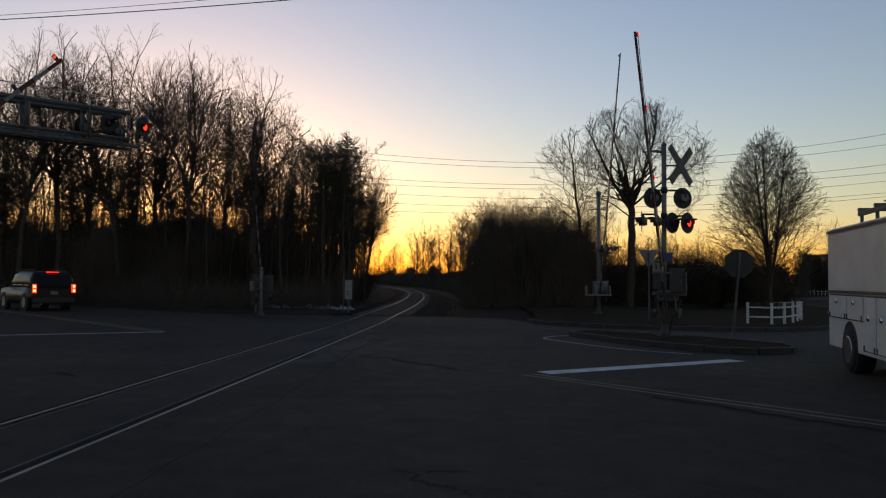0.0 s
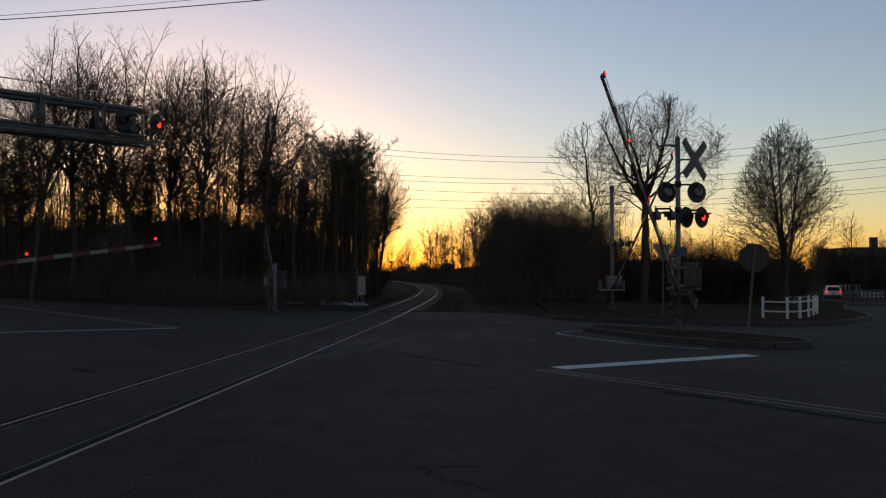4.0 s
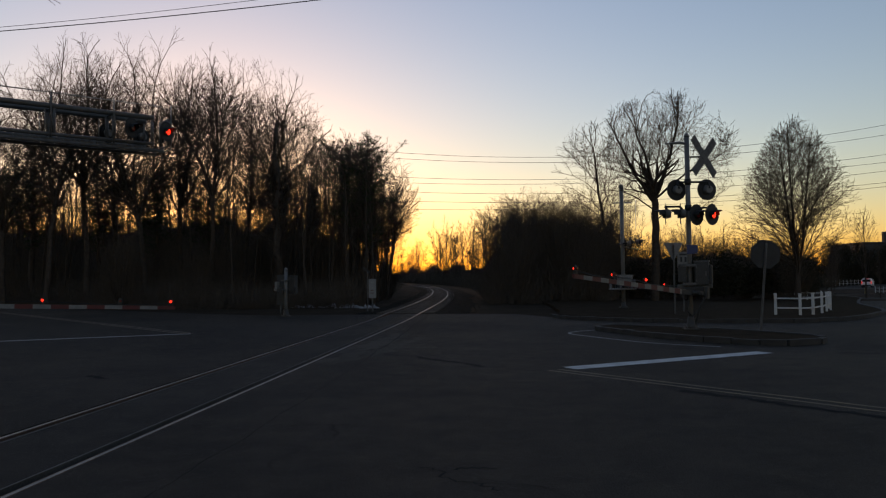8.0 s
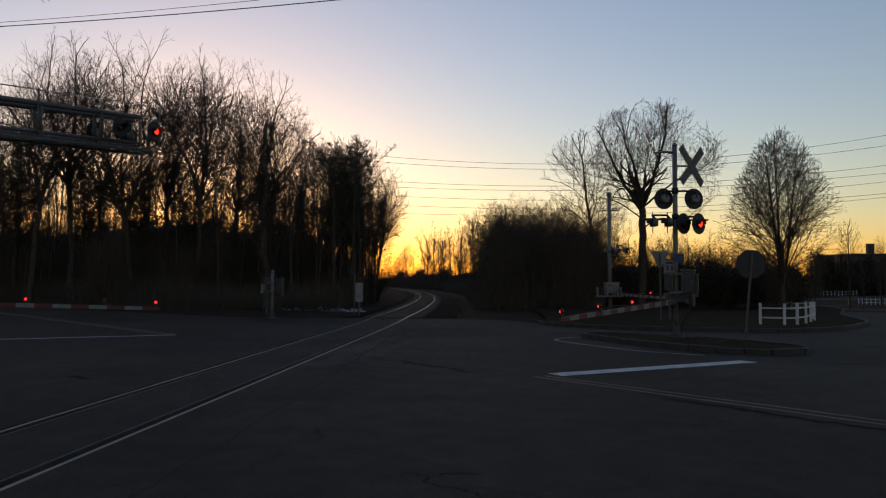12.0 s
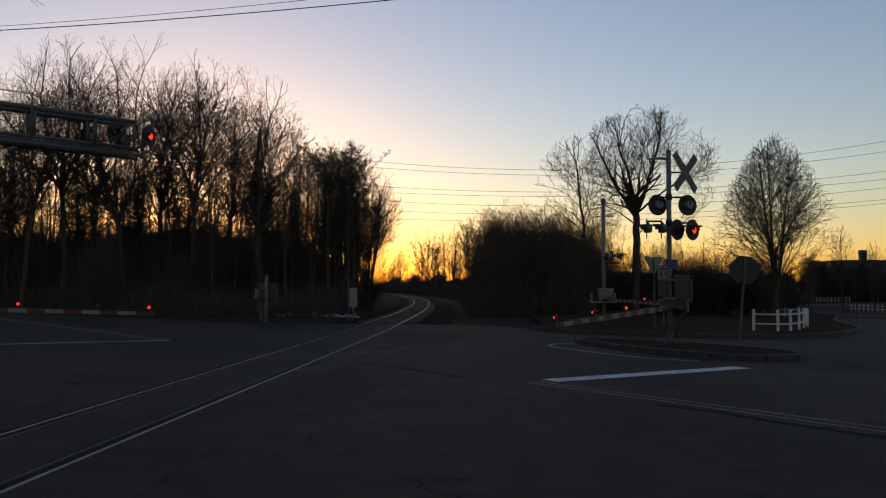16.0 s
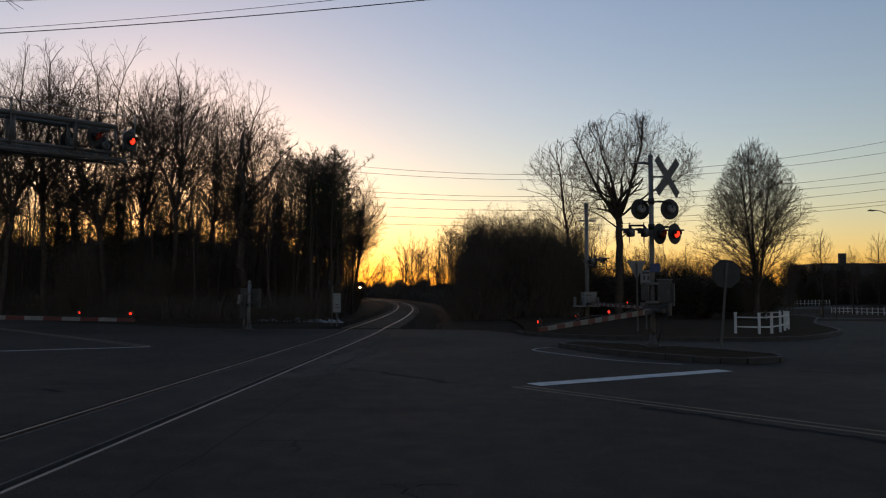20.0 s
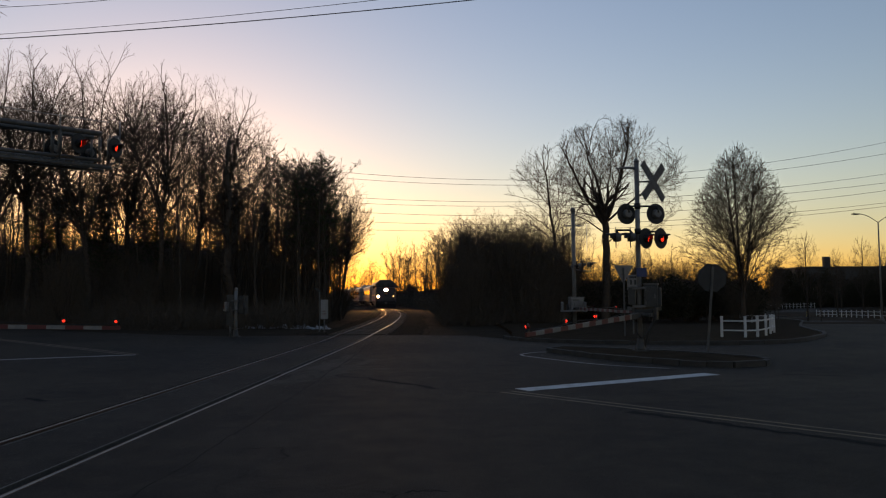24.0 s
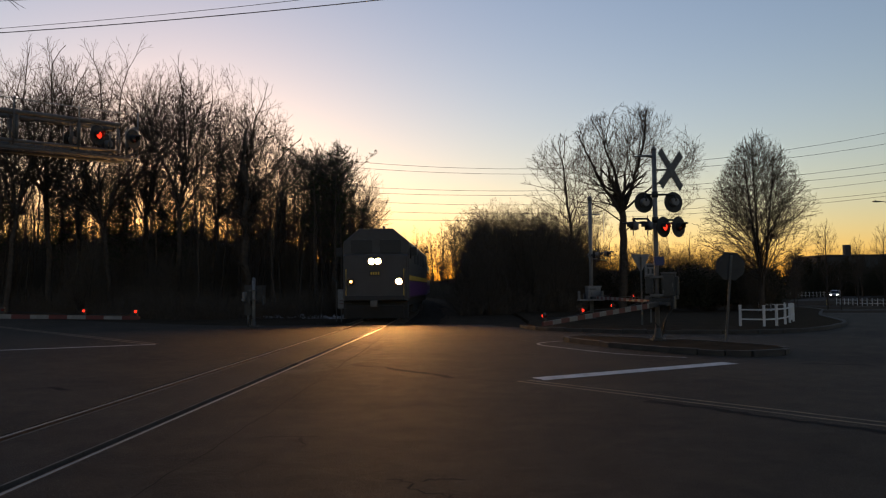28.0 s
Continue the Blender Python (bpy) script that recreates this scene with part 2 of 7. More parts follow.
def add_tube(bm, pts, r, sides=6, mat=0):
    rings = []
    for i, p in enumerate(pts):
        p = Vector(p)
        d = Vector(pts[min(i + 1, len(pts) - 1)]) - Vector(pts[max(i - 1, 0)])
        q = d.to_track_quat("Z", "Y").to_matrix()
        rr = r[i] if isinstance(r, (list, tuple)) else r
        rings.append([bm.verts.new(p + q @ Vector((rr * math.cos(2 * math.pi * k / sides), rr * math.sin(2 * math.pi * k / sides), 0))) for k in range(sides)])
    for a, b in zip(rings, rings[1:]):
        for k in range(sides):
            f = bm.faces.new((a[k], a[(k + 1) % sides], b[(k + 1) % sides], b[k]))
            f.smooth, f.material_index = True, mat
    bm.faces.new(rings[0][::-1]).material_index = mat
    bm.faces.new(rings[-1]).material_index = mat
    return bm


def B():
    return bmesh.new()


def mesh_from(name, verts, faces, mat, parent=None, smooth=False):
    me = bpy.data.meshes.new(name)
    me.from_pydata(verts, [], faces)
    for m in (mat if isinstance(mat, (list, tuple)) else [mat]):
        me.materials.append(m)
    if smooth:
        me.polygons.foreach_set("use_smooth", [True] * len(me.polygons))
    ob = new(name, me)
    ob.parent = parent
    return ob


def smooth_line(pts, n=6):
    """A rounded line through points (Catmull-Rom)."""
    pts = [Vector(p) for p in pts]
    out = []
    for i in range(len(pts) - 1):
        a, b, c, d = pts[max(i - 1, 0)], pts[i], pts[i + 1], pts[min(i + 2, len(pts) - 1)]
        for k in range(n):
            t = k / n
            out.append(0.5 * ((2 * b) + (c - a) * t + (2 * a - 5 * b + 4 * c - d) * t * t + (3 * b - a - 3 * c + d) * t ** 3))
    out.append(pts[-1])
    return out


# ---- the track's line ----
TRACK_Y0, TRACK_X0, TRACK_SLOPE, TRACK_R, TRACK_BEND = 26.0, -3.047, 0.056, 600.0, 140.0


def track(y):
    """Centre line of the track at depth y: x and slope."""
    s = y - TRACK_Y0
    if s <= 0:
        return TRACK_X0 + TRACK_SLOPE * s, TRACK_SLOPE
    if s <= TRACK_BEND:
        return TRACK_X0 + TRACK_SLOPE * s - s * s / (2 * TRACK_R), TRACK_SLOPE - s / TRACK_R
    e = TRACK_BEND
    x, k = TRACK_X0 + TRACK_SLOPE * e - e * e / (2 * TRACK_R), TRACK_SLOPE - e / TRACK_R
    return x + k * (s - e), k


def beside(y, off):
    """A point off metres to the right of the track's centre at depth y."""
    x, k = track(y)
    n = math.hypot(1, k)
    return x + off / n, y - off * k / n

# ---- ground, road and track ----
KERB_H = 0.13
FAR_EDGE = [(-80, 92), (-48, 66), (-31.5, 52.5), (-20, 42.8), (-12.5, 36.8), (-8.6, 34.2), (-5, 33.8)]


def ground_sheet():
    """Winter ground out to the horizon, finer near the crossing."""
    ys = [-3000, -600, -120, -40] + list(range(-30, 160, 3)) + [165, 175, 190, 205, 220, 240, 260, 280, 298, 310, 450, 800, 1500, 3500]
    xs = [-3000, -900, -401, -300, -200, -150, -120] + list(range(-100, 101, 4)) + [150, 300, 900, 3000]
    verts, faces = [], []
    for y in ys:
        for x in xs:
            cx = track(min(max(y, -40), 600))[0]
            away = max(0.0, min(1.0, (abs(x - cx) - 4.0) / 8.0)) if y > 36 else 0.0
            z = -0.05 + away * (noise.noise(Vector((x * 0.09, y * 0.09, 0))) * 0.22 + 0.08) if -100 <= x <= 100 and 36 < y < 150 else -0.05
            if x > 6 and y < 60:
                z = -0.05
            if x < -3 and y < 62 + 0.85 * (-x - 30):
                z = min(z, -0.05)
            verts.append((x, y, z + drop(x, y) + (hill(x, y) if -400 < x < 60 and y < 300 else 0)))
    w = len(xs)
    for j in range(len(ys) - 1):
        for i in range(w - 1):
            a = j * w + i
            faces.append((a, a + 1, a + w + 1, a + w))
    return tagged(mesh_from("ground", verts, faces, M_DIRT), "bare brown winter ground with dead leaves", "ground", kind="structure")


ground_sheet()


def rail_edges(off):
    """The straight track's line at that offset, from behind the eye to the road's far edge."""
    return [beside(y, off) for y in (-40.0, 34.0)]


def asphalt(name, outline, mat=M_ASPHALT, label="cracked grey asphalt road surface"):
    bm = add_prism(B(), outline, -0.3, 0.0)
    bmesh.ops.recalc_face_normals(bm, faces=bm.faces)
    drape(bm, 8, 110, 20, 118)
    return tagged(part(name, bm, mat), label, "road", kind="structure")


# the road is cut along each rail by a flangeway
M_EDGE = material("dull_worn_steel", (0.09, 0.085, 0.08), 0.65, 0.5, (0.045, 0.04, 0.036), 3, 40, 0.1)
G = 0.725          # half the distance between rail heads
lo, li = rail_edges(-G - 0.045), rail_edges(-G + 0.146)
ri, ro = rail_edges(G - 0.146), rail_edges(G + 0.045)
asphalt("road", [(-90, -40), lo[0], lo[1]] + FAR_EDGE[::-1][1:] + [(-90, 92)])
asphalt("crossing_panel", [li[0], ri[0], ri[1], li[1]], M_ASPHALT_OLD, "worn asphalt panel between the rails")
asphalt("road", [ro[0], (120, -40), (120, 28), (60, 36), (36, 45), (33, 52), (38, 62), (47, 78), (53, 96), (55, 118), (44, 118), (42, 90), (36, 72), (28, 56), (22.5, 45),
                 (19.6, 38), (16.9, 31.8), (14.6, 28.2), (12.87, 26.26), (10.5, 25.1), (7.1, 25.8), (3.8, 28.6), (3.4, 30.2), (2.2, 33.0), ro[1]])

asphalt("road", [(44, 118.1), (55, 118.1), (69, 129), (82, 150), (104, 184), (118, 197), (250, 197), (250, 208), (112, 208), (98, 196), (88, 181), (72, 157), (56, 132)])

for side in (-1, 1):
    bm = B()
    ys = [-40 + 2.0 * k for k in range(38)] + [36 + 3.0 * k for k in range(220)]
    prof = [(-0.036, -0.003), (-0.02 + 0.004 * side, 0.0), (0.02 + 0.005 * side, 0.0), (0.036, -0.003), (0.036, -0.035), (0.008, -0.045), (0.008, -0.13), (0.065, -0.15), (-0.065, -0.15), (-0.008, -0.13), (-0.008, -0.045), (-0.036, -0.035)]
    rings = []
    for y in ys:
        h = 0.004 + 0.056 * max(0.0, min(1.0, (y - 31.0) / 3.0))
        ring = []
        for o, z in prof:
            x, yy = beside(y, side * G + o)
            ring.append(bm.verts.new((x, yy, z + h)))
        rings.append(ring)
    for a, b in zip(rings, rings[1:]):
        for k in range(len(prof)):
            f = bm.faces.new((a[k], a[(k + 1) % 12], b[(k + 1) % 12], b[k]))
            f.material_index = 0 if k == 1 else 1
    tagged(part("rail", bm, [M_RAIL, M_RUST]), "steel running rail with a bright worn head", "rail", "rails of the track", "structure")

    bm = B()
    for k in range(37):
        edges = [beside(-40 + 2.0 * k, side * (G - 0.142)), beside(-40 + 2.0 * k, side * (G - 0.165)), beside(-38 + 2.0 * k, side * (G - 0.165)), beside(-38 + 2.0 * k, side * (G - 0.142))]
        add_prism(bm, edges if side > 0 else edges[::-1], -0.1, 0.006)
    bmesh.ops.recalc_face_normals(bm, faces=bm.faces)
    tagged(part("flangeway_edge", bm, M_EDGE), "thin worn steel strip edging the flangeway", "rail edging", "rails of the track", "structure")

# ballast bed and timber ties past the road
verts, faces = [], []
ys = [34.2 + 2.0 * k for k in range(240)]
for y in ys:
    for off, z in ((-2.6, -0.06), (-1.7, -0.02), (0, -0.03), (1.7, -0.02), (3.4, -0.06)):
        x, yy = beside(y, off)
        verts.append((x, yy, z + noise.noise(Vector((x, yy, 3))) * 0.02))
for j in range(len(ys) - 1):
    for i in range(4):
        a = j * 5 + i
        faces.append((a, a + 1, a + 6, a + 5))
tagged(mesh_from("ballast_bed", verts, faces, M_BALLAST), "grey crushed stone ballast under the track", "ballast", kind="structure")
bm = B()
for k in range(260):
    y = 34.6 + 0.55 * k
    x, s = track(y)
    add_box(bm, (2.55, 0.22, 0.1), pose(x, y, -0.02, 0, 0, -math.degrees(math.atan(s))))
tagged(part("track_ties", bm, M_WOOD_TIE), "row of dark creosoted timber ties", "railway ties", kind="stuff")
# loose stones on the shoulder
rng = random.Random(5)
bm = B()
for k in range(900):
    y = 34.5 + 60 * rng.random() ** 1.6
    off = rng.choice((-1, 1)) * rng.uniform(0.9, 3.2)
    x, yy = beside(y, off)
    r = rng.uniform(0.01, 0.026)
    bmesh.ops.create_icosphere(bm, subdivisions=1, radius=r, matrix=pose(x, yy, 0.0, rng.uniform(0, 90), rng.uniform(0, 90)) @ Matrix.Diagonal((1, 0.7, 0.6, 1)))
    if k % 300 == 299:
        tagged(part("ballast_stones", bm, M_BALLAST), "loose crushed stones along the track", "stones", kind="stuff")
        bm = B()
bm.free()


def band(name, pts, width, mat, label, category="road marking", z=0.004, wobble=0.0, seed=1):
    """A painted line: a thin ribbon on the road."""
    rng = random.Random(seed)
    pts = [Vector((*p[:2], 0)) for p in pts]
    bm = B()
    rows = []
    for i, p in enumerate(pts):
        d = (pts[min(i + 1, len(pts) - 1)] - pts[max(i - 1, 0)]).normalized()
        n = Vector((-d.y, d.x, 0))
        w = width / 2 * (1 + rng.uniform(-wobble, wobble))
        w2 = width / 2 * (1 + rng.uniform(-wobble, wobble))
        rows.append((bm.verts.new((p + n * w) + Vector((0, 0, z))), bm.verts.new((p - n * w2) + Vector((0, 0, z)))))
    for a, b in zip(rows, rows[1:]):
        bm.faces.new((a[0], a[1], b[1], b[0]))
    return tagged(part(name, bm, mat), label, category, kind="structure")


def steps(a, b, n):
    return [(a[0] + (b[0] - a[0]) * k / n, a[1] + (b[1] - a[1]) * k / n) for k in range(n + 1)]


# stop lines on both sides, the double yellow centre line
band("stop_line", steps((1.8, 13.52), (6.06, 15.92), 24), 0.42, M_LINE_W, "white painted stop line with worn edges", wobble=0.05, seed=3)
band("stop_line", steps((-8.2, 23.1), (-13.5, 20.6), 20), 0.3, M_LINE_F, "faded white stop line across the far lane", wobble=0.15, seed=4)
for o in (-0.13, 0.13):
    band("centre_line", steps((1.5 + o * 0.7, 13.3 + o * 0.5), (4.9 + o * 0.75, 9.1 + o * 0.65), 14) + steps((4.9 + o * 0.75, 9.1 + o * 0.65), (20 + o * 0.75, -9.5 + o * 0.65), 10)[1:], 0.075, M_LINE_Y, "worn double yellow centre line", wobble=0.2, seed=5)
    band("centre_line", steps((-8.3 + o * 0.7, 23.2 + o * 0.7), (-45 + o * 0.7, 63 + o * 0.7), 30), 0.1, M_LINE_Y, "worn double yellow centre line", wobble=0.2, seed=6)
gore = smooth_line([(4.6, 22.9, 0), (3.5, 22.6, 0), (2.9, 21.7, 0), (3.3, 20.4, 0), (4.38, 18.3, 0), (5.6, 17.2, 0)], 5)
band("edge_line", gore, 0.09, M_LINE_F, "thin faded white line round the traffic island", wobble=0.2, seed=8)


def crack(a, b, width, seed, jag=0.08, n=30, label="dark crack sealed in the asphalt"):
    rng = random.Random(seed)
    pts, off = [], 0.0
    for k in range(n + 1):
        off = off * 0.8 + rng.uniform(-jag, jag)
        p = Vector(a).lerp(Vector(b), k / n)
        d = (Vector(b) - Vector(a)).normalized()
        pts.append((p.x - d.y * off, p.y + d.x * off))
    return band("road_crack", pts, width, M_CRACK, label, "road crack", 0.003, 0.5, seed)


crack((-2.42, 4.8), (-2.17, 9.4), 0.013, 11, 0.015, 40)
crack((-2.17, 9.4), (-1.95, 15.9), 0.015, 12, 0.02, 40)
crack((-1.95, 15.9), (-1.5, 32.4), 0.024, 13, 0.03, 40)
crack((-1.92, 8.5), (-1.26, 8.52), 0.022, 14, 0.03, 16)
crack((-1.45, 8.52), (-1.36, 7.9), 0.018, 15, 0.04, 12)
crack((-1.55, 7.3), (-1.7, 6.6), 0.01, 16, 0.04, 16)
crack((-0.4, 6.58), (0.2, 5.85), 0.02, 17, 0.06, 22)
crack((-0.1, 6.5), (0.25, 6.55), 0.03, 25, 0.05, 10)
crack((-1.75, 16.5), (-0.9, 15.6), 0.06, 18, 0.08, 18)
crack((-0.9, 15.6), (0.3, 13.8), 0.15, 26, 0.06, 22)
crack((0.3, 13.8), (1.4, 13.2), 0.03, 19, 0.06, 16)
crack((2.9, 10.8), (5.0, 8.2), 0.16, 20, 0.05, 26)
for k in range(16):     # a worn field of small cracks by the near lane
    r3 = random.Random(60 + k)
    x, y, a = r3.uniform(-0.9, 2.2), r3.uniform(4.3, 7.4), r3.uniform(-0.6, 0.9)
    l = r3.uniform(0.25, 0.8)
    crack((x, y), (x + l * math.cos(a), y + l * math.sin(a)), r3.uniform(0.003, 0.008), 70 + k, 0.05, 14)
crack((-7.6, 17.8), (-6.0, 18.2), 0.05, 21, 0.05, 12)
crack((-6.4, 13.1), (-5.9, 12.7), 0.12, 22, 0.04, 8)
crack((7.4, 15.6), (8.6, 15.2), 0.12, 23, 0.04, 8)
crack((-9.0, 12.0), (-4.6, 13.6), 0.02, 24, 0.05, 24)


# dust carried along the rail
for k, (o, w) in enumerate(((0.0, 0.55), (0.6, 0.4), (-0.35, 0.3), (1.1, 0.3))):
    band("dust_streak", steps((-2.55 + o, 14.79 + k), (-1.75 + o, 22.30 - 1.5 * k), 22), w, M_ASPHALT_DUST, "pale dust and salt ground into the asphalt", "road stain", 0.002 + 0.0006 * k, 0.7, 120 + k)


def kerbed(name, outline, top_mat, label, stones=None):
    """A raised bed with a kerb of granite stones along its first edges."""
    n = len(outline)
    c = Vector((sum(p[0] for p in outline) / n, sum(p[1] for p in outline) / n))
    bm = add_prism(B(), [tuple(Vector(p[:2]).lerp(c, 0.02)) for p in outline], -0.05, KERB_H - 0.02)
    bmesh.ops.recalc_face_normals(bm, faces=bm.faces)
    drape(bm, 8, 110, 20, 128)
    bed = tagged(part(name, bm, top_mat), label, "ground", kind="structure")
    for i in range(n if stones is None else stones):
        a, b = Vector(outline[i][:2]), Vector(outline[(i + 1) % n][:2])
        L = (b - a).length
        k = max(1, round(L / 1.6))
        for j in range(k):
            p, q = a.lerp(b, j / k), a.lerp(b, (j + 1) / k)
            m = (p + q) / 2
            ang = math.degrees(math.atan2(q.y - p.y, q.x - p.x))
            bm = add_box(B(), ((q - p).length - 0.012, 0.15, 0.3), Matrix.Identity(4), 0.018)
            s = part("kerb_stone", bm, M_KERB, bed)
            s.matrix_world = pose(m.x, m.y, drop(m.x, m.y) + KERB_H - 0.15 + rng.uniform(-0.012, 0.012), 0, 0, ang + rng.uniform(-0.5, 0.5))
    return bed


island = [tuple(p[:2]) for p in smooth_line([(7.9, 17.6, 0), (8.3, 18.6, 0), (7.3, 20.6, 0), (5.4, 22.7, 0), (4.3, 23.3, 0), (3.85, 22.7, 0), (4.34, 21.2, 0), (4.85, 19.8, 0), (6.1, 17.9, 0), (7.4, 17.1, 0)], 3)][:-1]
kerbed("traffic_island", island, M_GRASS, "raised traffic island with dead grass and granite kerb")
green = [tuple(p[:2]) for p in smooth_line([(3.4, 30.2, 0), (3.8, 28.6, 0), (5.2, 27.0, 0), (7.1, 25.9, 0), (10.5, 25.2, 0), (12.87, 26.3, 0), (14.6, 28.2, 0), (16.9, 31.8, 0), (19.6, 38, 0), (22.5, 45, 0), (28, 56, 0), (36, 72, 0), (42, 90, 0), (44, 112, 0)], 3)]
n_green = len(green) - 1
green += [(20, 112), (9, 60), (4.6, 52), (4.2, 40), (3.8, 33)]
kerbed("verge", green, M_GRASS, "wide grass verge with a granite kerb, leaf litter and bare soil", n_green)
far_green = [tuple(p[:2]) for p in smooth_line([(110, 29, 0), (60, 36, 0), (36, 45, 0), (33, 52, 0), (38, 62, 0), (47, 78, 0), (53, 96, 0), (55, 118, 0)], 3)] + [(61, 121.5), (110, 121.5)]
kerbed("verge", far_green, M_GRASS, "grass verge along the side road", 21)

# patches of old snow on the far side of the road
for k, (x, y, w, d) in enumerate([(-9.0, 44.0, 2.0, 0.7), (-6.4, 43.4, 1.5, 0.7), (-5.2, 42.6, 0.9, 0.5), (-7.6, 44.5, 0.7, 0.4)]):
    bm = B()
    r2 = random.Random(40 + k)
    verts = []
    N, Mv = 22, 8
    for j in range(Mv):
        for i in range(N):
            u, v = i / (N - 1) * 2 - 1, j / (Mv - 1) * 2 - 1
            edge = max(0.0, 1 - u * u) * max(0.0, 1 - v * v)
            z = -0.05 + edge * (0.11 + 0.3 * noise.noise(Vector((u * 3.2 + 5 * k, v * 2, k))) + 0.12 * noise.noise(Vector((u * 11, v * 6, k)))) 
            verts.append(bm.verts.new((x + u * w / 2 * 1.2, y + v * d / 2, z)))
    for j in range(Mv - 1):
        for i in range(N - 1):
            a = j * N + i
            bm.faces.new((verts[a], verts[a + 1], verts[a + N + 1], verts[a + N])).smooth = True
    tagged(part("snow_patch", bm, M_SNOW), "patch of dirty melting snow at the road's edge", "snow", "snow patches")

# ---- crossing signals ----
# stands for white sheet: the dusk's shade is mixed into its base colour
M_DUSK_SHEET = material("dusk_grey_sign_sheet", (0.11, 0.108, 0.106), 0.6, 0.1, (0.065, 0.064, 0.063), 5, 50, 0.1)


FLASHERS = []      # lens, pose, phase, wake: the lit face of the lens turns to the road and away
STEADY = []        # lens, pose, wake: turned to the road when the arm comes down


def lamp_unit(parent, name, m, on, phase=None):
    """A round flasher: dark backing disc, hood and lens. It looks along local -y."""
    bm = B()
    add_lathe(bm, [(0.283, 0.0), (0.288, 0.008), (0.283, 0.016)], m @ pose(0, 0, 0, 90), 28)
    disc = part("lamp_background", bm, M_BLACK, parent, "round matt black target disc")
    bm = B()
    add_lathe(bm, [(0.1, -0.14), (0.125, -0.06), (0.125, 0.0)], m @ pose(0, 0, 0, 90), 20)
    part("lamp_housing", bm, M_ALU, disc, "grey metal back of the flasher")
    bm = B()   # open hood over the lens
    n = 14
    rows = []
    for k in range(n + 1):
        a = math.pi * (-0.05 + 1.1 * k / n)
        rows.append([bm.verts.new(m @ Vector((math.cos(a) * r, y, math.sin(a) * r))) for r, y in ((0.115, -0.01), (0.105, -0.28 if 0.25 < k / n < 0.75 else -0.17), (0.112, -0.28 if 0.25 < k / n < 0.75 else -0.17), (0.122, -0.01))])
    for a, b in zip(rows, rows[1:]):
        for i in range(3):
            bm.faces.new((a[i], a[i + 1], b[i + 1], b[i]))
    part("lamp_hood", bm, M_BLACK, disc)
    collar = add_cyl(B(), m @ Vector((0, 0.0, 0)), m @ Vector((0, -0.085, 0)), 0.118, 0.118, 24, 0, False)
    add_cyl(collar, m @ Vector((0, 0.0, 0)), m @ Vector((0, -0.085, 0)), 0.108, 0.108, 24, 0, False)
    part("lens_collar", collar, M_BLACK, disc)
    # added ring baffle: keeps the turned-away lit face from glowing past the lens
    ring = [m @ Vector((0.112 * math.cos(k * math.pi / 10), -0.05, 0.112 * math.sin(k * math.pi / 10))) for k in range(21)]
    part("lens_baffle", add_tube(B(), ring, 0.013, 6), M_BLACK, disc)
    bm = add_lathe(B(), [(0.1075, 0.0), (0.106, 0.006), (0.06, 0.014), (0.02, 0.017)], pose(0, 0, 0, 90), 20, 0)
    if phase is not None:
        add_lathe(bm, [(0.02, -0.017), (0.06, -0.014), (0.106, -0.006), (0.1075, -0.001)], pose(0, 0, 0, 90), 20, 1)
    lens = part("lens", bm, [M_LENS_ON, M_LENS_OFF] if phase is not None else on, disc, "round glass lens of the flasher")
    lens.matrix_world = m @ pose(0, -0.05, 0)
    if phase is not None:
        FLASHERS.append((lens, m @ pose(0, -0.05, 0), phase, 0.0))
    return disc


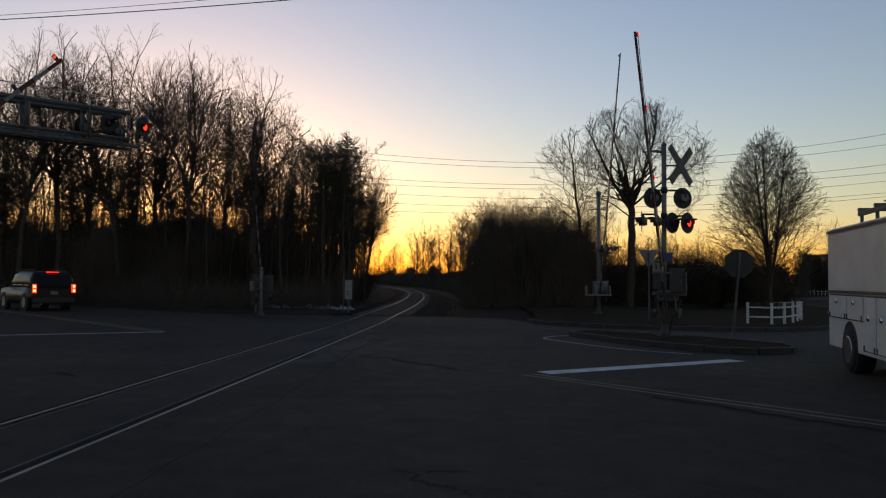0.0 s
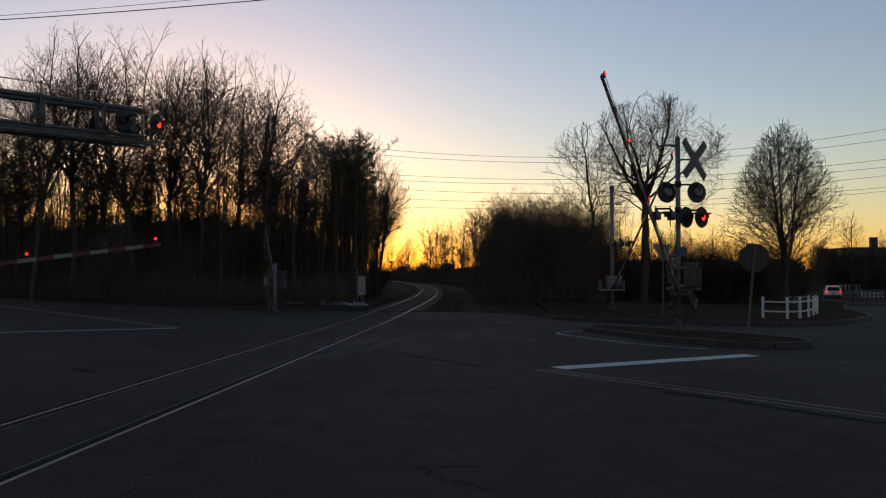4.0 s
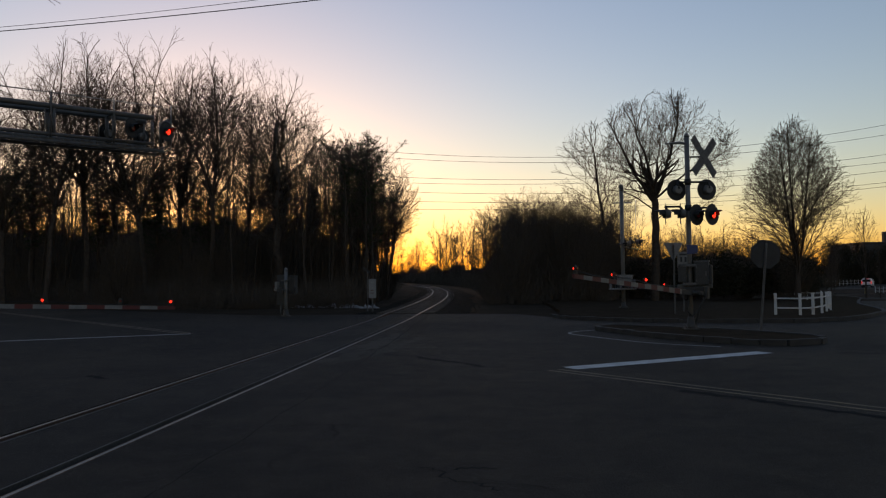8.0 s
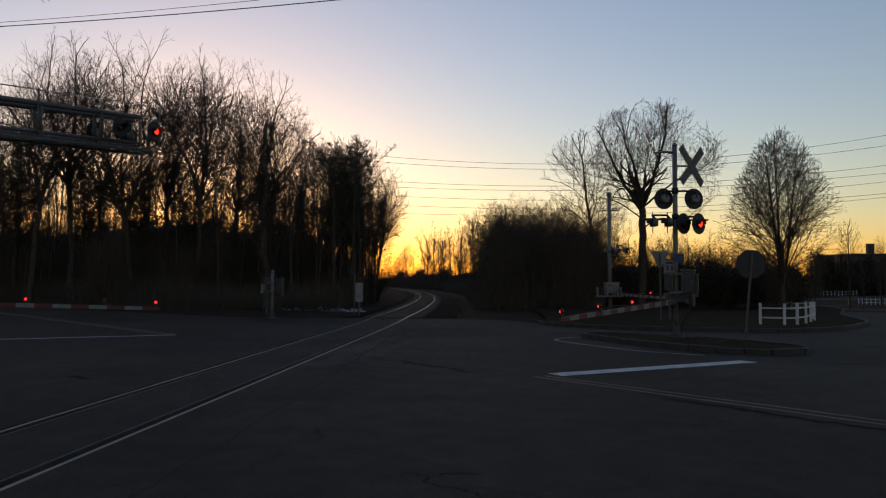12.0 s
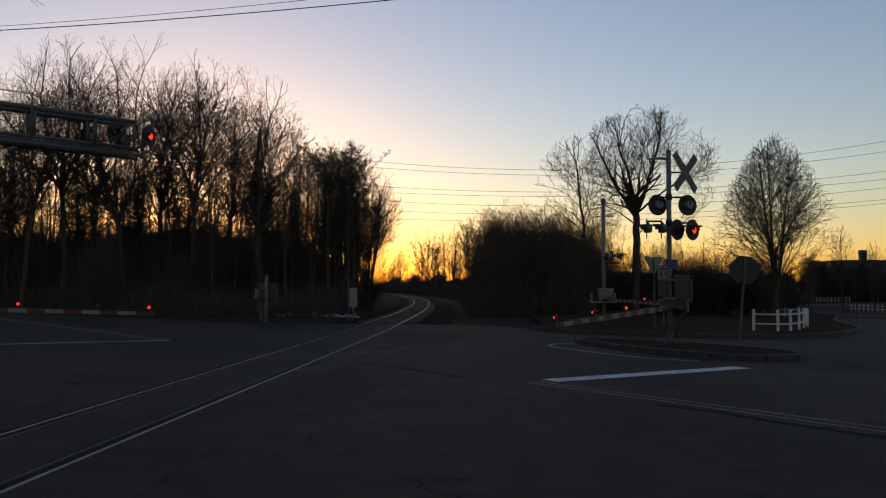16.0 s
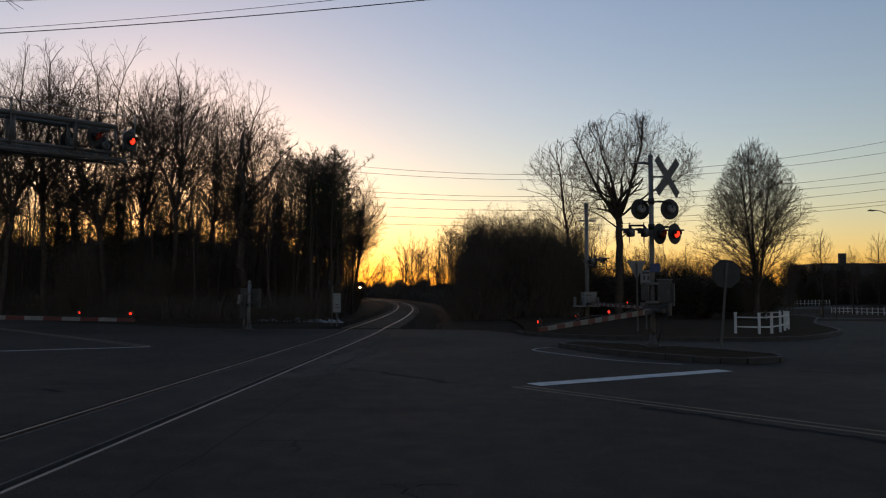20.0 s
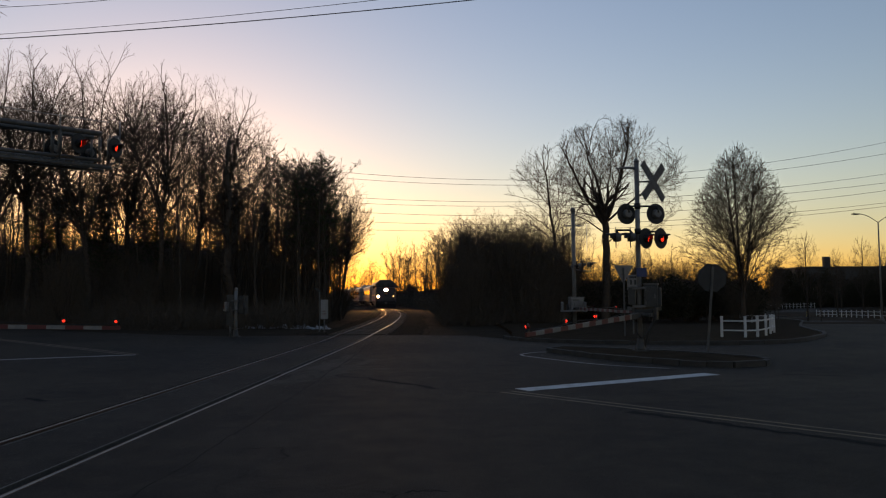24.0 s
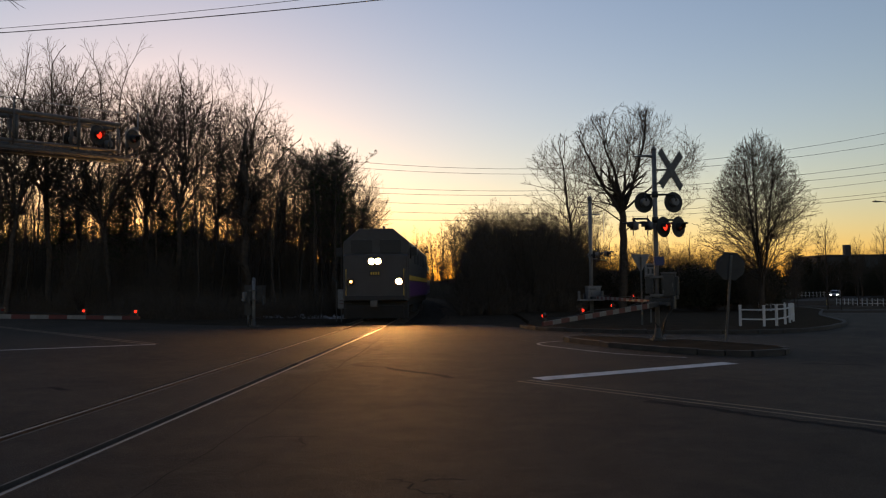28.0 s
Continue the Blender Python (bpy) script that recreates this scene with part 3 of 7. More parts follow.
def gate_arm(parent, length, lamps, pivot, heading, lit, wake=0.0, odd=0):
    """A striped arm on local +x from its pivot, with lamps and the counterweight levers."""
    n = int(length / 0.42)
    bm = add_box(B(), (1.0, 0.06, 0.12), pose(0.3, 0, 0), 0.01)
    add_box(bm, (0.5, 0.03, 0.1), pose(-0.15, 0.24, 0.0), 0.01)
    add_box(bm, (0.5, 0.03, 0.1), pose(-0.15, -0.24, 0.0), 0.01)
    add_cyl(bm, (0, -0.28, 0), (0, 0.28, 0), 0.05)
    arm = part("gate_arm", bm, M_GREYBOX, parent, "tapering gate arm with red and white stripes")
    for k in range(n):
        a, b = 0.55 + (length - 0.55) * k / n, 0.55 + (length - 0.55) * (k + 1) / n
        h = 0.13 - 0.05 * (k / n)
        part("stripe", add_box(B(), (b - a, 0.04, h), pose((a + b) / 2, 0, 0)), M_RED if k % 2 else M_ARM_W, arm)
    for s in (-0.3, 0.3):
        bm = add_box(B(), (0.2, 0.08, 0.34), pose(-0.38, s, 0.02), 0.03)
        part("counterweight", bm, M_GREYBOX, arm)
    for k, x in enumerate(lamps):
        bm = add_box(B(), (0.09, 0.06, 0.05), pose(x, 0, 0.075), 0.008)
        add_box(bm, (0.1, 0.02, 0.12), pose(x, 0.0, 0.15), 0.006)
        part("arm_lamp", bm, M_BLACK, arm)
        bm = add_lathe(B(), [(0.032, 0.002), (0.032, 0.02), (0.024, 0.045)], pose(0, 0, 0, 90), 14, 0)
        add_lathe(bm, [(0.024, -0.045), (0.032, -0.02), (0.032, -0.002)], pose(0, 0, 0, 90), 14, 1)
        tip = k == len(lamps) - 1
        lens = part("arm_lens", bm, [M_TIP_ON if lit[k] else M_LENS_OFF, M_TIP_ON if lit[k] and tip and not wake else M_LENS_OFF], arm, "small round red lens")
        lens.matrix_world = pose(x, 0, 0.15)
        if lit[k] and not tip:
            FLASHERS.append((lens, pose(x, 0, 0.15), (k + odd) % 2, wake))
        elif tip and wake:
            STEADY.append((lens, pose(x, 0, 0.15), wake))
    bm = add_tube(B(), [(0.6 + (length - 0.7) * k / 10, 0.03, 0.09 + 0.03 * math.sin(k * 1.3)) for k in range(11)], 0.008, 5)
    part("lamp_cable", bm, M_BLACK, arm)
    return arm


def gate_machine(parent, z, yaw, w=0.5, h=0.56, back=0.32, paint=M_GREYBOX):
    """The grey gate mechanism on the mast."""
    m = pose(0, 0, z, 0, 0, yaw)
    bm = add_box(B(), (w, 0.38, h), m @ pose(-0.1, back, 0), 0.04)
    add_box(bm, (w + 0.04, 0.42, 0.05), m @ pose(-0.1, back, h / 2 + 0.02), 0.015)
    box = part("gate_mechanism", bm, paint, parent, "grey enamelled gate mechanism housing")
    bm = add_box(B(), (w - 0.1, 0.02, h - 0.08), m @ pose(-0.1, back + 0.195, 0), 0.01)
    part("housing_door", bm, paint, box)
    bm = add_box(B(), (0.03, 0.03, 0.12), m @ pose(0.06, back + 0.215, 0), 0.006)
    part("door_latch", bm, M_STEEL, box)
    for dz in (0.2, -0.2):
        part("mast_clamp", add_box(B(), (0.3, 0.2, 0.06), m @ pose(0, 0.1, dz), 0.01), M_STEEL, parent)
    bm = add_box(B(), (0.1, 0.3, 0.4), m @ pose(0.28, 0.3, -0.05), 0.03)
    part("drive_cover", bm, M_ALU, box)
    return box


def mast(parent, height, r=0.065):
    bm = add_cyl(B(), (0, 0, 0.05), (0, 0, height), r, r, 18)
    part("mast", bm, M_ALU, parent, "round grey metal mast")
    bm = add_lathe(B(), [(r + 0.012, 0), (r + 0.012, 0.05), (0.03, 0.11), (0.012, 0.13)], pose(0, 0, height), 16)
    part("mast_cap", bm, M_ALU, parent)
    bm = add_box(B(), (0.36, 0.36, 0.04), pose(0, 0, 0.02), 0.008)
    add_lathe(bm, [(0.16, 0.04), (0.12, 0.1), (0.085, 0.3), (0.08, 0.34)], Matrix.Identity(4), 16)
    part("mast_base", bm, M_GREYBOX, parent)
    for k in range(4):
        bm = add_cyl(B(), (0.14 * (1 if k % 2 else -1), 0.14 * (1 if k > 1 else -1), 0.03), (0.14 * (1 if k % 2 else -1), 0.14 * (1 if k > 1 else -1), 0.09), 0.018, sides=6)
        part("anchor_bolt", bm, M_STEEL, parent)


def cross_arms(parent, z, yaw, on_left, on_right, tilt=0.0, half=0.38):
    """A pair of flashers on a cross tube: they look along local -y turned by yaw."""
    m = pose(0, 0, z, 0, 0, yaw)
    bm = add_cyl(B(), m @ Vector((-half, 0.0, 0.0)), m @ Vector((half, 0.0, 0.0)), 0.03)
    add_cyl(bm, m @ Vector((0, 0, -0.08)), m @ Vector((0, 0, 0.08)), 0.085)
    part("cross_tube", bm, M_BLACK, parent)
    for s, on in ((-1, on_left), (1, on_right)):
        lamp_unit(parent, "lamp", m @ pose(s * half, -0.2, 0.0, 0, 0, tilt * s), on)
        bm = add_cyl(B(), m @ Vector((s * half, -0.1, 0.0)), m @ Vector((s * half, 0.02, 0.0)), 0.04)
        part("lamp_elbow", bm, M_BLACK, parent)


def crossbuck(parent, z, yaw, off):
    m = pose(off[0], off[1], z, 0, 0, yaw)
    for k, a in enumerate((45, -45)):
        mm = m @ pose(0, -0.016 * k, 0, 0, a, 0)
        b = part("crossbuck_blade", add_box(B(), (1.36, 0.012, 0.24), mm, 0.004), M_DUSK_SHEET, parent, "white crossbuck blade, coloured grey for the dusk")
        for j in range(8):
            if k == 0 and j in (3, 4):
                continue
            part("letter_bar", add_box(B(), (0.06, 0.004, 0.11), mm @ pose(-0.56 + j * 0.16, -0.009, 0)), M_STEEL, b)
    part("crossbuck_bracket", add_cyl(B(), (0, 0, z), (off[0], off[1], z), 0.025, sides=8), M_STEEL, parent)


# the gate on the traffic island
g_main = empty("crossing_gate", pose(6.1, 21.15, KERB_H - 0.02), "railway crossing gate with flashing lights and crossbuck on a kerbed island", "crossing gate", "crossing gates")
mast(g_main, 5.2, 0.066)
crossbuck(g_main, 4.66, 38, (0.44, -0.05))
bm = add_tube(B(), [(0.0, 0, 5.02), (-0.2, 0.02, 5.06), (-0.58, 0.05, 5.04)], [0.045, 0.04, 0.02], 8)
part("bell_bracket", bm, M_ALU, g_main)


def flasher_pair(parent, z, x0, half, yaw, y, off, phases=(None, None), tube=True):
    """Two flashers side by side; yaw 0 looks to local -y."""
    if tube:
        part("cross_tube", add_cyl(B(), (x0 - half, 0.02, z + 0.2), (x0 + half, 0.02, z + 0.2), 0.028, sides=10), M_BLACK, parent)
    for s, ph in ((-1, phases[0]), (1, phases[1])):
        m = pose(x0 + s * half, y, z, 0, 0, yaw)
        lamp_unit(parent, "lamp", m, off, ph)
        part("lamp_elbow", add_cyl(B(), m @ Vector((0, 0.13, 0.02)), (x0 + s * half, 0.02, z + 0.2), 0.03, sides=10), M_BLACK, parent)


# the upper pair looks away over the track, the lower pairs along both roads
flasher_pair(g_main, 3.78, 0.14, 0.41, 195, 0.12, M_LENS_CLEAR)
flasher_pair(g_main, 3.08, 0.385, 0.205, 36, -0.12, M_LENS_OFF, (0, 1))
flasher_pair(g_main, 3.12, -0.42, 0.2, -103, -0.05, M_LENS_OFF)
part("tube_clamp", add_cyl(B(), (0, 0, 3.2), (0, 0, 3.36), 0.09), M_BLACK, g_main)
part("tube_clamp", add_cyl(B(), (0, 0, 3.9), (0, 0, 4.06), 0.09), M_BLACK, g_main)
bm = add_box(B(), (0.3, 0.02, 0.24), pose(0.05, -0.1, 2.15, 0, 0, 10), 0.004)
part("emergency_plate", bm, M_BLUE, g_main, "small blue notice plate")
# its mechanism: two housings on a bracket beside the mast, cranks and hose
MM = pose(0, 0, 0, 0, 0, -20)
part("mast_clamp", add_box(B(), (0.34, 0.3, 0.07), MM @ pose(0, 0, 1.72), 0.01), M_STEEL, g_main)
part("mast_clamp", add_box(B(), (0.34, 0.3, 0.07), MM @ pose(0, 0, 1.22), 0.01), M_STEEL, g_main)
part("bracket_beam", add_box(B(), (0.9, 0.12, 0.1), MM @ pose(0.12, 0.05, 1.16), 0.01), M_STEEL, g_main)
box = part("gate_mechanism", add_box(B(), (0.36, 0.4, 0.62), MM @ pose(0.31, 0.08, 1.5), 0.03), M_GREYBOX, g_main, "grey enamelled gate mechanism housing")
part("housing_lid", add_box(B(), (0.4, 0.44, 0.035), MM @ pose(0.31, 0.08, 1.83), 0.01), M_STEEL, box)
part("housing_door", add_box(B(), (0.28, 0.02, 0.5), MM @ pose(0.31, -0.13, 1.5), 0.008), M_GREYBOX, box)
part("door_latch", add_box(B(), (0.03, 0.03, 0.12), MM @ pose(0.42, -0.145, 1.5), 0.006), M_STEEL, box)
for dz in (1.32, 1.68):
    part("door_hinge", add_cyl(B(), MM @ Vector((0.18, -0.14, dz - 0.04)), MM @ Vector((0.18, -0.14, dz + 0.04)), 0.014, sides=8), M_STEEL, box)
part("end_cover", add_box(B(), (0.1, 0.3, 0.52), MM @ pose(0.53, 0.08, 1.47), 0.04), M_GREYBOX, box)
side = part("relay_housing", add_box(B(), (0.2, 0.3, 0.46), MM @ pose(-0.2, 0.05, 1.5), 0.02), M_GREYBOX, g_main)
part("housing_lid", add_box(B(), (0.24, 0.34, 0.03), MM @ pose(-0.2, 0.05, 1.75), 0.008), M_STEEL, side)
part("housing_door", add_box(B(), (0.15, 0.015, 0.38), MM @ pose(-0.2, -0.107, 1.5), 0.006), M_GREYBOX, side)
part("crank_cover", add_box(B(), (0.5, 0.16, 0.2), MM @ pose(0.12, -0.04, 1.05), 0.04), M_BLACK, g_main)
part("drive_crank", add_cyl(B(), MM @ Vector((-0.05, -0.34, 1.0)), MM @ Vector((-0.05, 0.1, 1.0)), 0.06, sides=14), M_STEEL, g_main)
part("cable_hose", add_tube(B(), smooth_line([(0.42, 0.0, 1.0), (0.36, -0.03, 0.8), (0.22, -0.05, 0.55), (0.16, -0.03, 0.3), (0.1, 0, 0.1)], 5), 0.035, 8), M_BLACK, g_main)
part("ground_wire", add_tube(B(), smooth_line([(-0.09, -0.02, 0.5), (0.0, -0.1, 0.36), (0.08, -0.09, 0.42), (0.2, -0.05, 0.55)], 4), 0.012, 6), M_BLACK, g_main)
arm_main = gate_arm(g_main, 7.0, (3.3, 5.1, 6.92), (0, 0, 0), 236, (1, 1, 1), 5.7)

# the gate at the far kerb
g_far = empty("crossing_gate", pose(7.19, 35.3, KERB_H - 0.02), "railway crossing gate at the far kerb, lamps seen edge-on", "crossing gate", "crossing gates")
mast(g_far, 5.3, 0.085)
bm = add_lathe(B(), [(0.09, 0), (0.11, 0.05), (0.11, 0.16), (0.05, 0.24)], pose(0, 0, 5.36), 14)
part("bell", bm, M_STEEL, g_far)
cross_arms(g_far, 2.9, 100, M_LENS_OFF, M_LENS_OFF, 8, 0.42)
bm = add_cyl(B(), (0, 0, 2.75), (0.75, 0.1, 2.65), 0.035)
part("side_bracket", bm, M_ALU, g_far)
lamp_unit(g_far, "lamp", pose(0.72, -0.1, 2.95, 0, 0, 75), M_LENS_OFF)
bm = add_box(B(), (1.22, 0.012, 0.23), pose(0.62, 0, 4.2, 0, 75, 80), 0.004)
part("crossbuck_blade", bm, M_WHITE, g_far, "crossbuck blade seen edge-on")
bm = add_cyl(B(), (-0.35, 0, 4.75), (0.45, 0, 4.75), 0.03)
part("cross_tube", bm, M_ALU, g_far)
gate_machine(g_far, 1.15, 190, 0.62, 0.6, -0.05, M_ALU)
part("service_platform", add_box(B(), (1.15, 0.5, 0.06), pose(-0.1, -0.3, 0.86), 0.01), M_ALU, g_far)
for dx in (-0.62, 0.42):
    part("platform_bracket", add_box(B(), (0.05, 0.4, 0.42), pose(dx, -0.3, 1.06), 0.01), M_ALU, g_far)
arm_far = gate_arm(g_far, 10.5, (3.5, 7.0, 10.4), (0, 0, 0), 270, (0, 1, 1), 5.3)

# the gate past the track on the wood's side
g_rear = empty("crossing_gate", pose(-7.66, 33.28, -0.02), "railway crossing gate beside the woods, seen from behind", "crossing gate", "crossing gates")
mast(g_rear, 2.0, 0.07)
gate_machine(g_rear, 1.36, 170, 0.5, 0.74, -0.28)
bm = add_box(B(), (0.3, 0.16, 1.3), pose(-0.3, 0.3, 1.15), 0.02)
part("relay_case", bm, M_GREYBOX, g_rear)
part("case_post", add_cyl(B(), (-0.3, 0.3, 0), (-0.3, 0.3, 0.6), 0.04, sides=10), M_STEEL, g_rear)
arm_rear = gate_arm(g_rear, 5.0, (1.8, 3.4, 4.9), (0, 0, 0), 110, (0, 0, 0))

# the cantilever with its gate
CX, CY = -15.3, 17.6
g_left = empty("crossing_gate", pose(-15.5, 17.2, 0.0), "railway crossing gate with a long striped arm", "crossing gate", "crossing gates")
mast(g_left, 1.9, 0.07)
gate_machine(g_left, 1.2, 190)
arm_left = gate_arm(g_left, 8.62, (5.6, 7.36, 8.52), (0, 0, 0), 10, (1, 1, 1), 0.0, 1)

M_CANT = material("dull_grey_galvanised_truss", (0.11, 0.106, 0.102), 0.65, 0.2, (0.065, 0.063, 0.06), 4, 50, 0.1)
cant = empty("signal_cantilever", pose(CX, CY, 0, 0, 0, 41.5), "grey tubular cantilever with a walkway and flashing lights over the road", "signal bridge")
bm = add_cyl(B(), (0, 0, 0), (0, 0, 7.2), 0.2, 0.16, 20)
part("column", bm, M_CANT, cant)
bm = add_box(B(), (0.7, 0.7, 0.06), pose(0, 0, 0.03), 0.01)
part("base_plate", bm, M_CANT, cant)
LC = 7.95
ZT, ZB = 6.42, 5.64
for y in (-0.32, 0.32):
    part("top_chord", add_cyl(B(), (0, y, ZT), (LC, y, ZT), 0.075), M_CANT, cant)
    part("bottom_chord", add_cyl(B(), (0, y, ZB), (LC, y, ZB), 0.055), M_CANT, cant)
for k in range(6):
    x = 0.5 + k * 1.58
    for y in (-0.32, 0.32):
        part("truss_post", add_cyl(B(), (x, y, ZB), (x, y, ZT), 0.05), M_CANT, cant)
        if k:
            part("hanger_rod", add_cyl(B(), (x - 0.22, y, ZB), (x - 0.22, y, ZT), 0.015), M_CANT, cant)
    part("cross_strut", add_cyl(B(), (x, -0.32, ZB), (x, 0.32, ZB), 0.03), M_CANT, cant)
    part("cross_strut", add_cyl(B(), (x, -0.32, ZT), (x, 0.32, ZT), 0.03), M_CANT, cant)
# walkway grating with bars
walkway = part("walkway", add_box(B(), (LC + 0.3, 0.5, 0.03), pose(LC / 2 + 0.15, -0.02, ZB - 0.12), 0.005), M_CANT, cant, "narrow steel walkway")
for k in range(40):
    part("grating_bar", add_box(B(), (0.02, 0.52, 0.03), pose(0.3 + k * 0.21, -0.02, ZB - 0.09)), M_CANT, walkway)
for y in (-0.34, 0.3):
    part("toe_rail", add_cyl(B(), (0, y, ZB - 0.2), (LC + 0.3, y, ZB - 0.2), 0.05), M_CANT, cant)
for k in range(6):
    part("handrail_post", add_cyl(B(), (0.2 + k * 1.65, -0.4, ZB - 0.1), (0.2 + k * 1.65, -0.4, ZT + 0.42), 0.02), M_CANT, cant)
part("handrail", add_cyl(B(), (0, -0.4, ZT + 0.35), (LC + 0.2, -0.4, ZT + 0.35), 0.016), M_CANT, cant)
for y in (-0.32, 0.32):
    part("end_post", add_cyl(B(), (LC - 0.05, y, ZB), (LC - 0.05, y, ZT), 0.03), M_CANT, cant)
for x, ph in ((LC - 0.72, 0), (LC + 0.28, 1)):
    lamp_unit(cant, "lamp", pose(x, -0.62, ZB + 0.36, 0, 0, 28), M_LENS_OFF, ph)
    part("lamp_elbow", add_cyl(B(), (x, -0.6, ZB + 0.3), (x, -0.3, ZB + 0.1), 0.035), M_BLACK, cant)
for x in (LC - 1.05, LC - 0.05):
    lamp_unit(cant, "lamp", pose(x, 0.55, ZB + 0.34, 0, 0, 200), M_LENS_OFF)
    part("lamp_elbow", add_cyl(B(), (x, 0.5, ZB + 0.3), (x, 0.3, ZB + 0.1), 0.035), M_BLACK, cant)

# ---- trees ----


def segs_mesh(name, segs, mat, parent=None, sides=3):
    """Tapered prisms along segments (p, q, r0, r1), joined in one mesh."""
    if not segs:
        return None
    A = np.array([(*p, *q, r0, r1) for p, q, r0, r1 in segs], dtype=float)
    p, q, r0, r1 = A[:, 0:3], A[:, 3:6], A[:, 6], A[:, 7]
    d = q - p
    d /= np.linalg.norm(d, axis=1)[:, None] + 1e-9
    ref = np.where(np.abs(d[:, 2:3]) > 0.9, np.array([[1.0, 0, 0]]), np.array([[0, 0, 1.0]]))
    u = np.cross(d, ref)
    u /= np.linalg.norm(u, axis=1)[:, None] + 1e-9
    v = np.cross(d, u)
    n = len(A)
    V = np.zeros((n, 2 * sides, 3))
    for k in range(sides):
        a = 2 * math.pi * k / sides
        o = u * math.cos(a) + v * math.sin(a)
        V[:, k] = p + o * r0[:, None]
        V[:, sides + k] = q + o * r1[:, None]
    base = (np.arange(n) * 2 * sides)[:, None, None]
    quad = np.array([(k, (k + 1) % sides, sides + (k + 1) % sides, sides + k) for k in range(sides)])[None]
    F = (base + quad).reshape(-1, 4)
    me = bpy.data.meshes.new(name)
    me.vertices.add(n * 2 * sides)
    me.vertices.foreach_set("co", V.reshape(-1))
    me.loops.add(F.size)
    me.loops.foreach_set("vertex_index", F.reshape(-1).astype(np.int32))
    me.polygons.add(len(F))
    me.polygons.foreach_set("loop_start", np.arange(0, F.size, 4, dtype=np.int32))
    me.polygons.foreach_set("use_smooth", np.ones(len(F), dtype=bool))
    me.update()
    me.materials.append(mat)
    ob = new(name, me)
    ob.parent = parent
    return ob


class Growth:
    """Grows a bare tree by branching; each level lists (segments, wobble, upward pull, children, angle, length ratio)."""

    def __init__(self, seed, levels, taper=0.35, rmin=0.0066, env=None, slim=0.009):
        self.rng = random.Random(seed)
        self.levels = levels
        self.out = [[] for _ in range(len(levels) + 1)]
        self.taper, self.rmin, self.env, self.slim = taper, rmin, env, slim

    def outside(self, q):
        if self.env is None:
            return False
        return self.far_out(q) > self.rng.uniform(0.82, 1.08)

    def far_out(self, q):
        """1 at the crown's outline, which narrows towards its top."""
        cx, cz, rw, rh, low = self.env
        dz = q.z - cz
        if dz > 0:
            rw *= 1 - 0.5 * min(1.0, dz / rh)
        return ((q.x - cx) ** 2 + q.y ** 2) / rw ** 2 + dz * dz / (rh if dz > 0 else rh * low) ** 2

    def grow(self, p, d, length, r, level=0):
        rng = self.rng
        nseg, wob, up, kids, angle, ratio, first = self.levels[level]
        full = length
        if level and self.env:          # a limb ends where the crown ends
            for k in range(1, 13):
                q = p + (d + Vector((0, 0, up * nseg * 0.4 * k / 12))).normalized() * length * k / 12
                if self.far_out(q) > 1.05:
                    length *= max(0.15, (k - rng.uniform(0.2, 1.0)) / 12)
                    break
        step = length / nseg
        az = rng.uniform(0, 6.28)
        due = 0.0
        for i in range(nseg):
            f = (i + 1) / nseg
            d = (d + Vector((rng.gauss(0, wob), rng.gauss(0, wob), rng.gauss(0, wob) + up))).normalized()
            q = p + d * step
            taper = self.taper if level or self.env is None else max(self.taper, 0.5)
            ra, rb = r * (1 - (1 - taper) * i / nseg), r * (1 - (1 - taper) * f)
            if level and self.outside(q):
                break
            self.out[level].append((p, q, max(ra, self.rmin), max(rb, self.rmin * 0.8)))
            if level + 1 < len(self.levels) and f > first:
                due += kids / nseg / (1 - first)
                while due >= 1 or (i == nseg - 1 and due > 0.5):
                    due -= 1
                    az += 2.4 + rng.uniform(-0.5, 0.5)
                    a = radians(angle * rng.uniform(0.65, 1.25))
                    side = d.orthogonal().normalized()
                    side = Matrix.Rotation(az, 3, d) @ side
                    cd = (d * math.cos(a) + side * math.sin(a)).normalized()
                    cl = full * ratio * rng.uniform(0.65, 1.2) * (1.25 - 0.6 * f)
                    self.grow(p.lerp(q, rng.random()), cd, cl, min(rb * 0.7, rb * 0.28 + cl * self.slim), level + 1)
            p = q
        return p


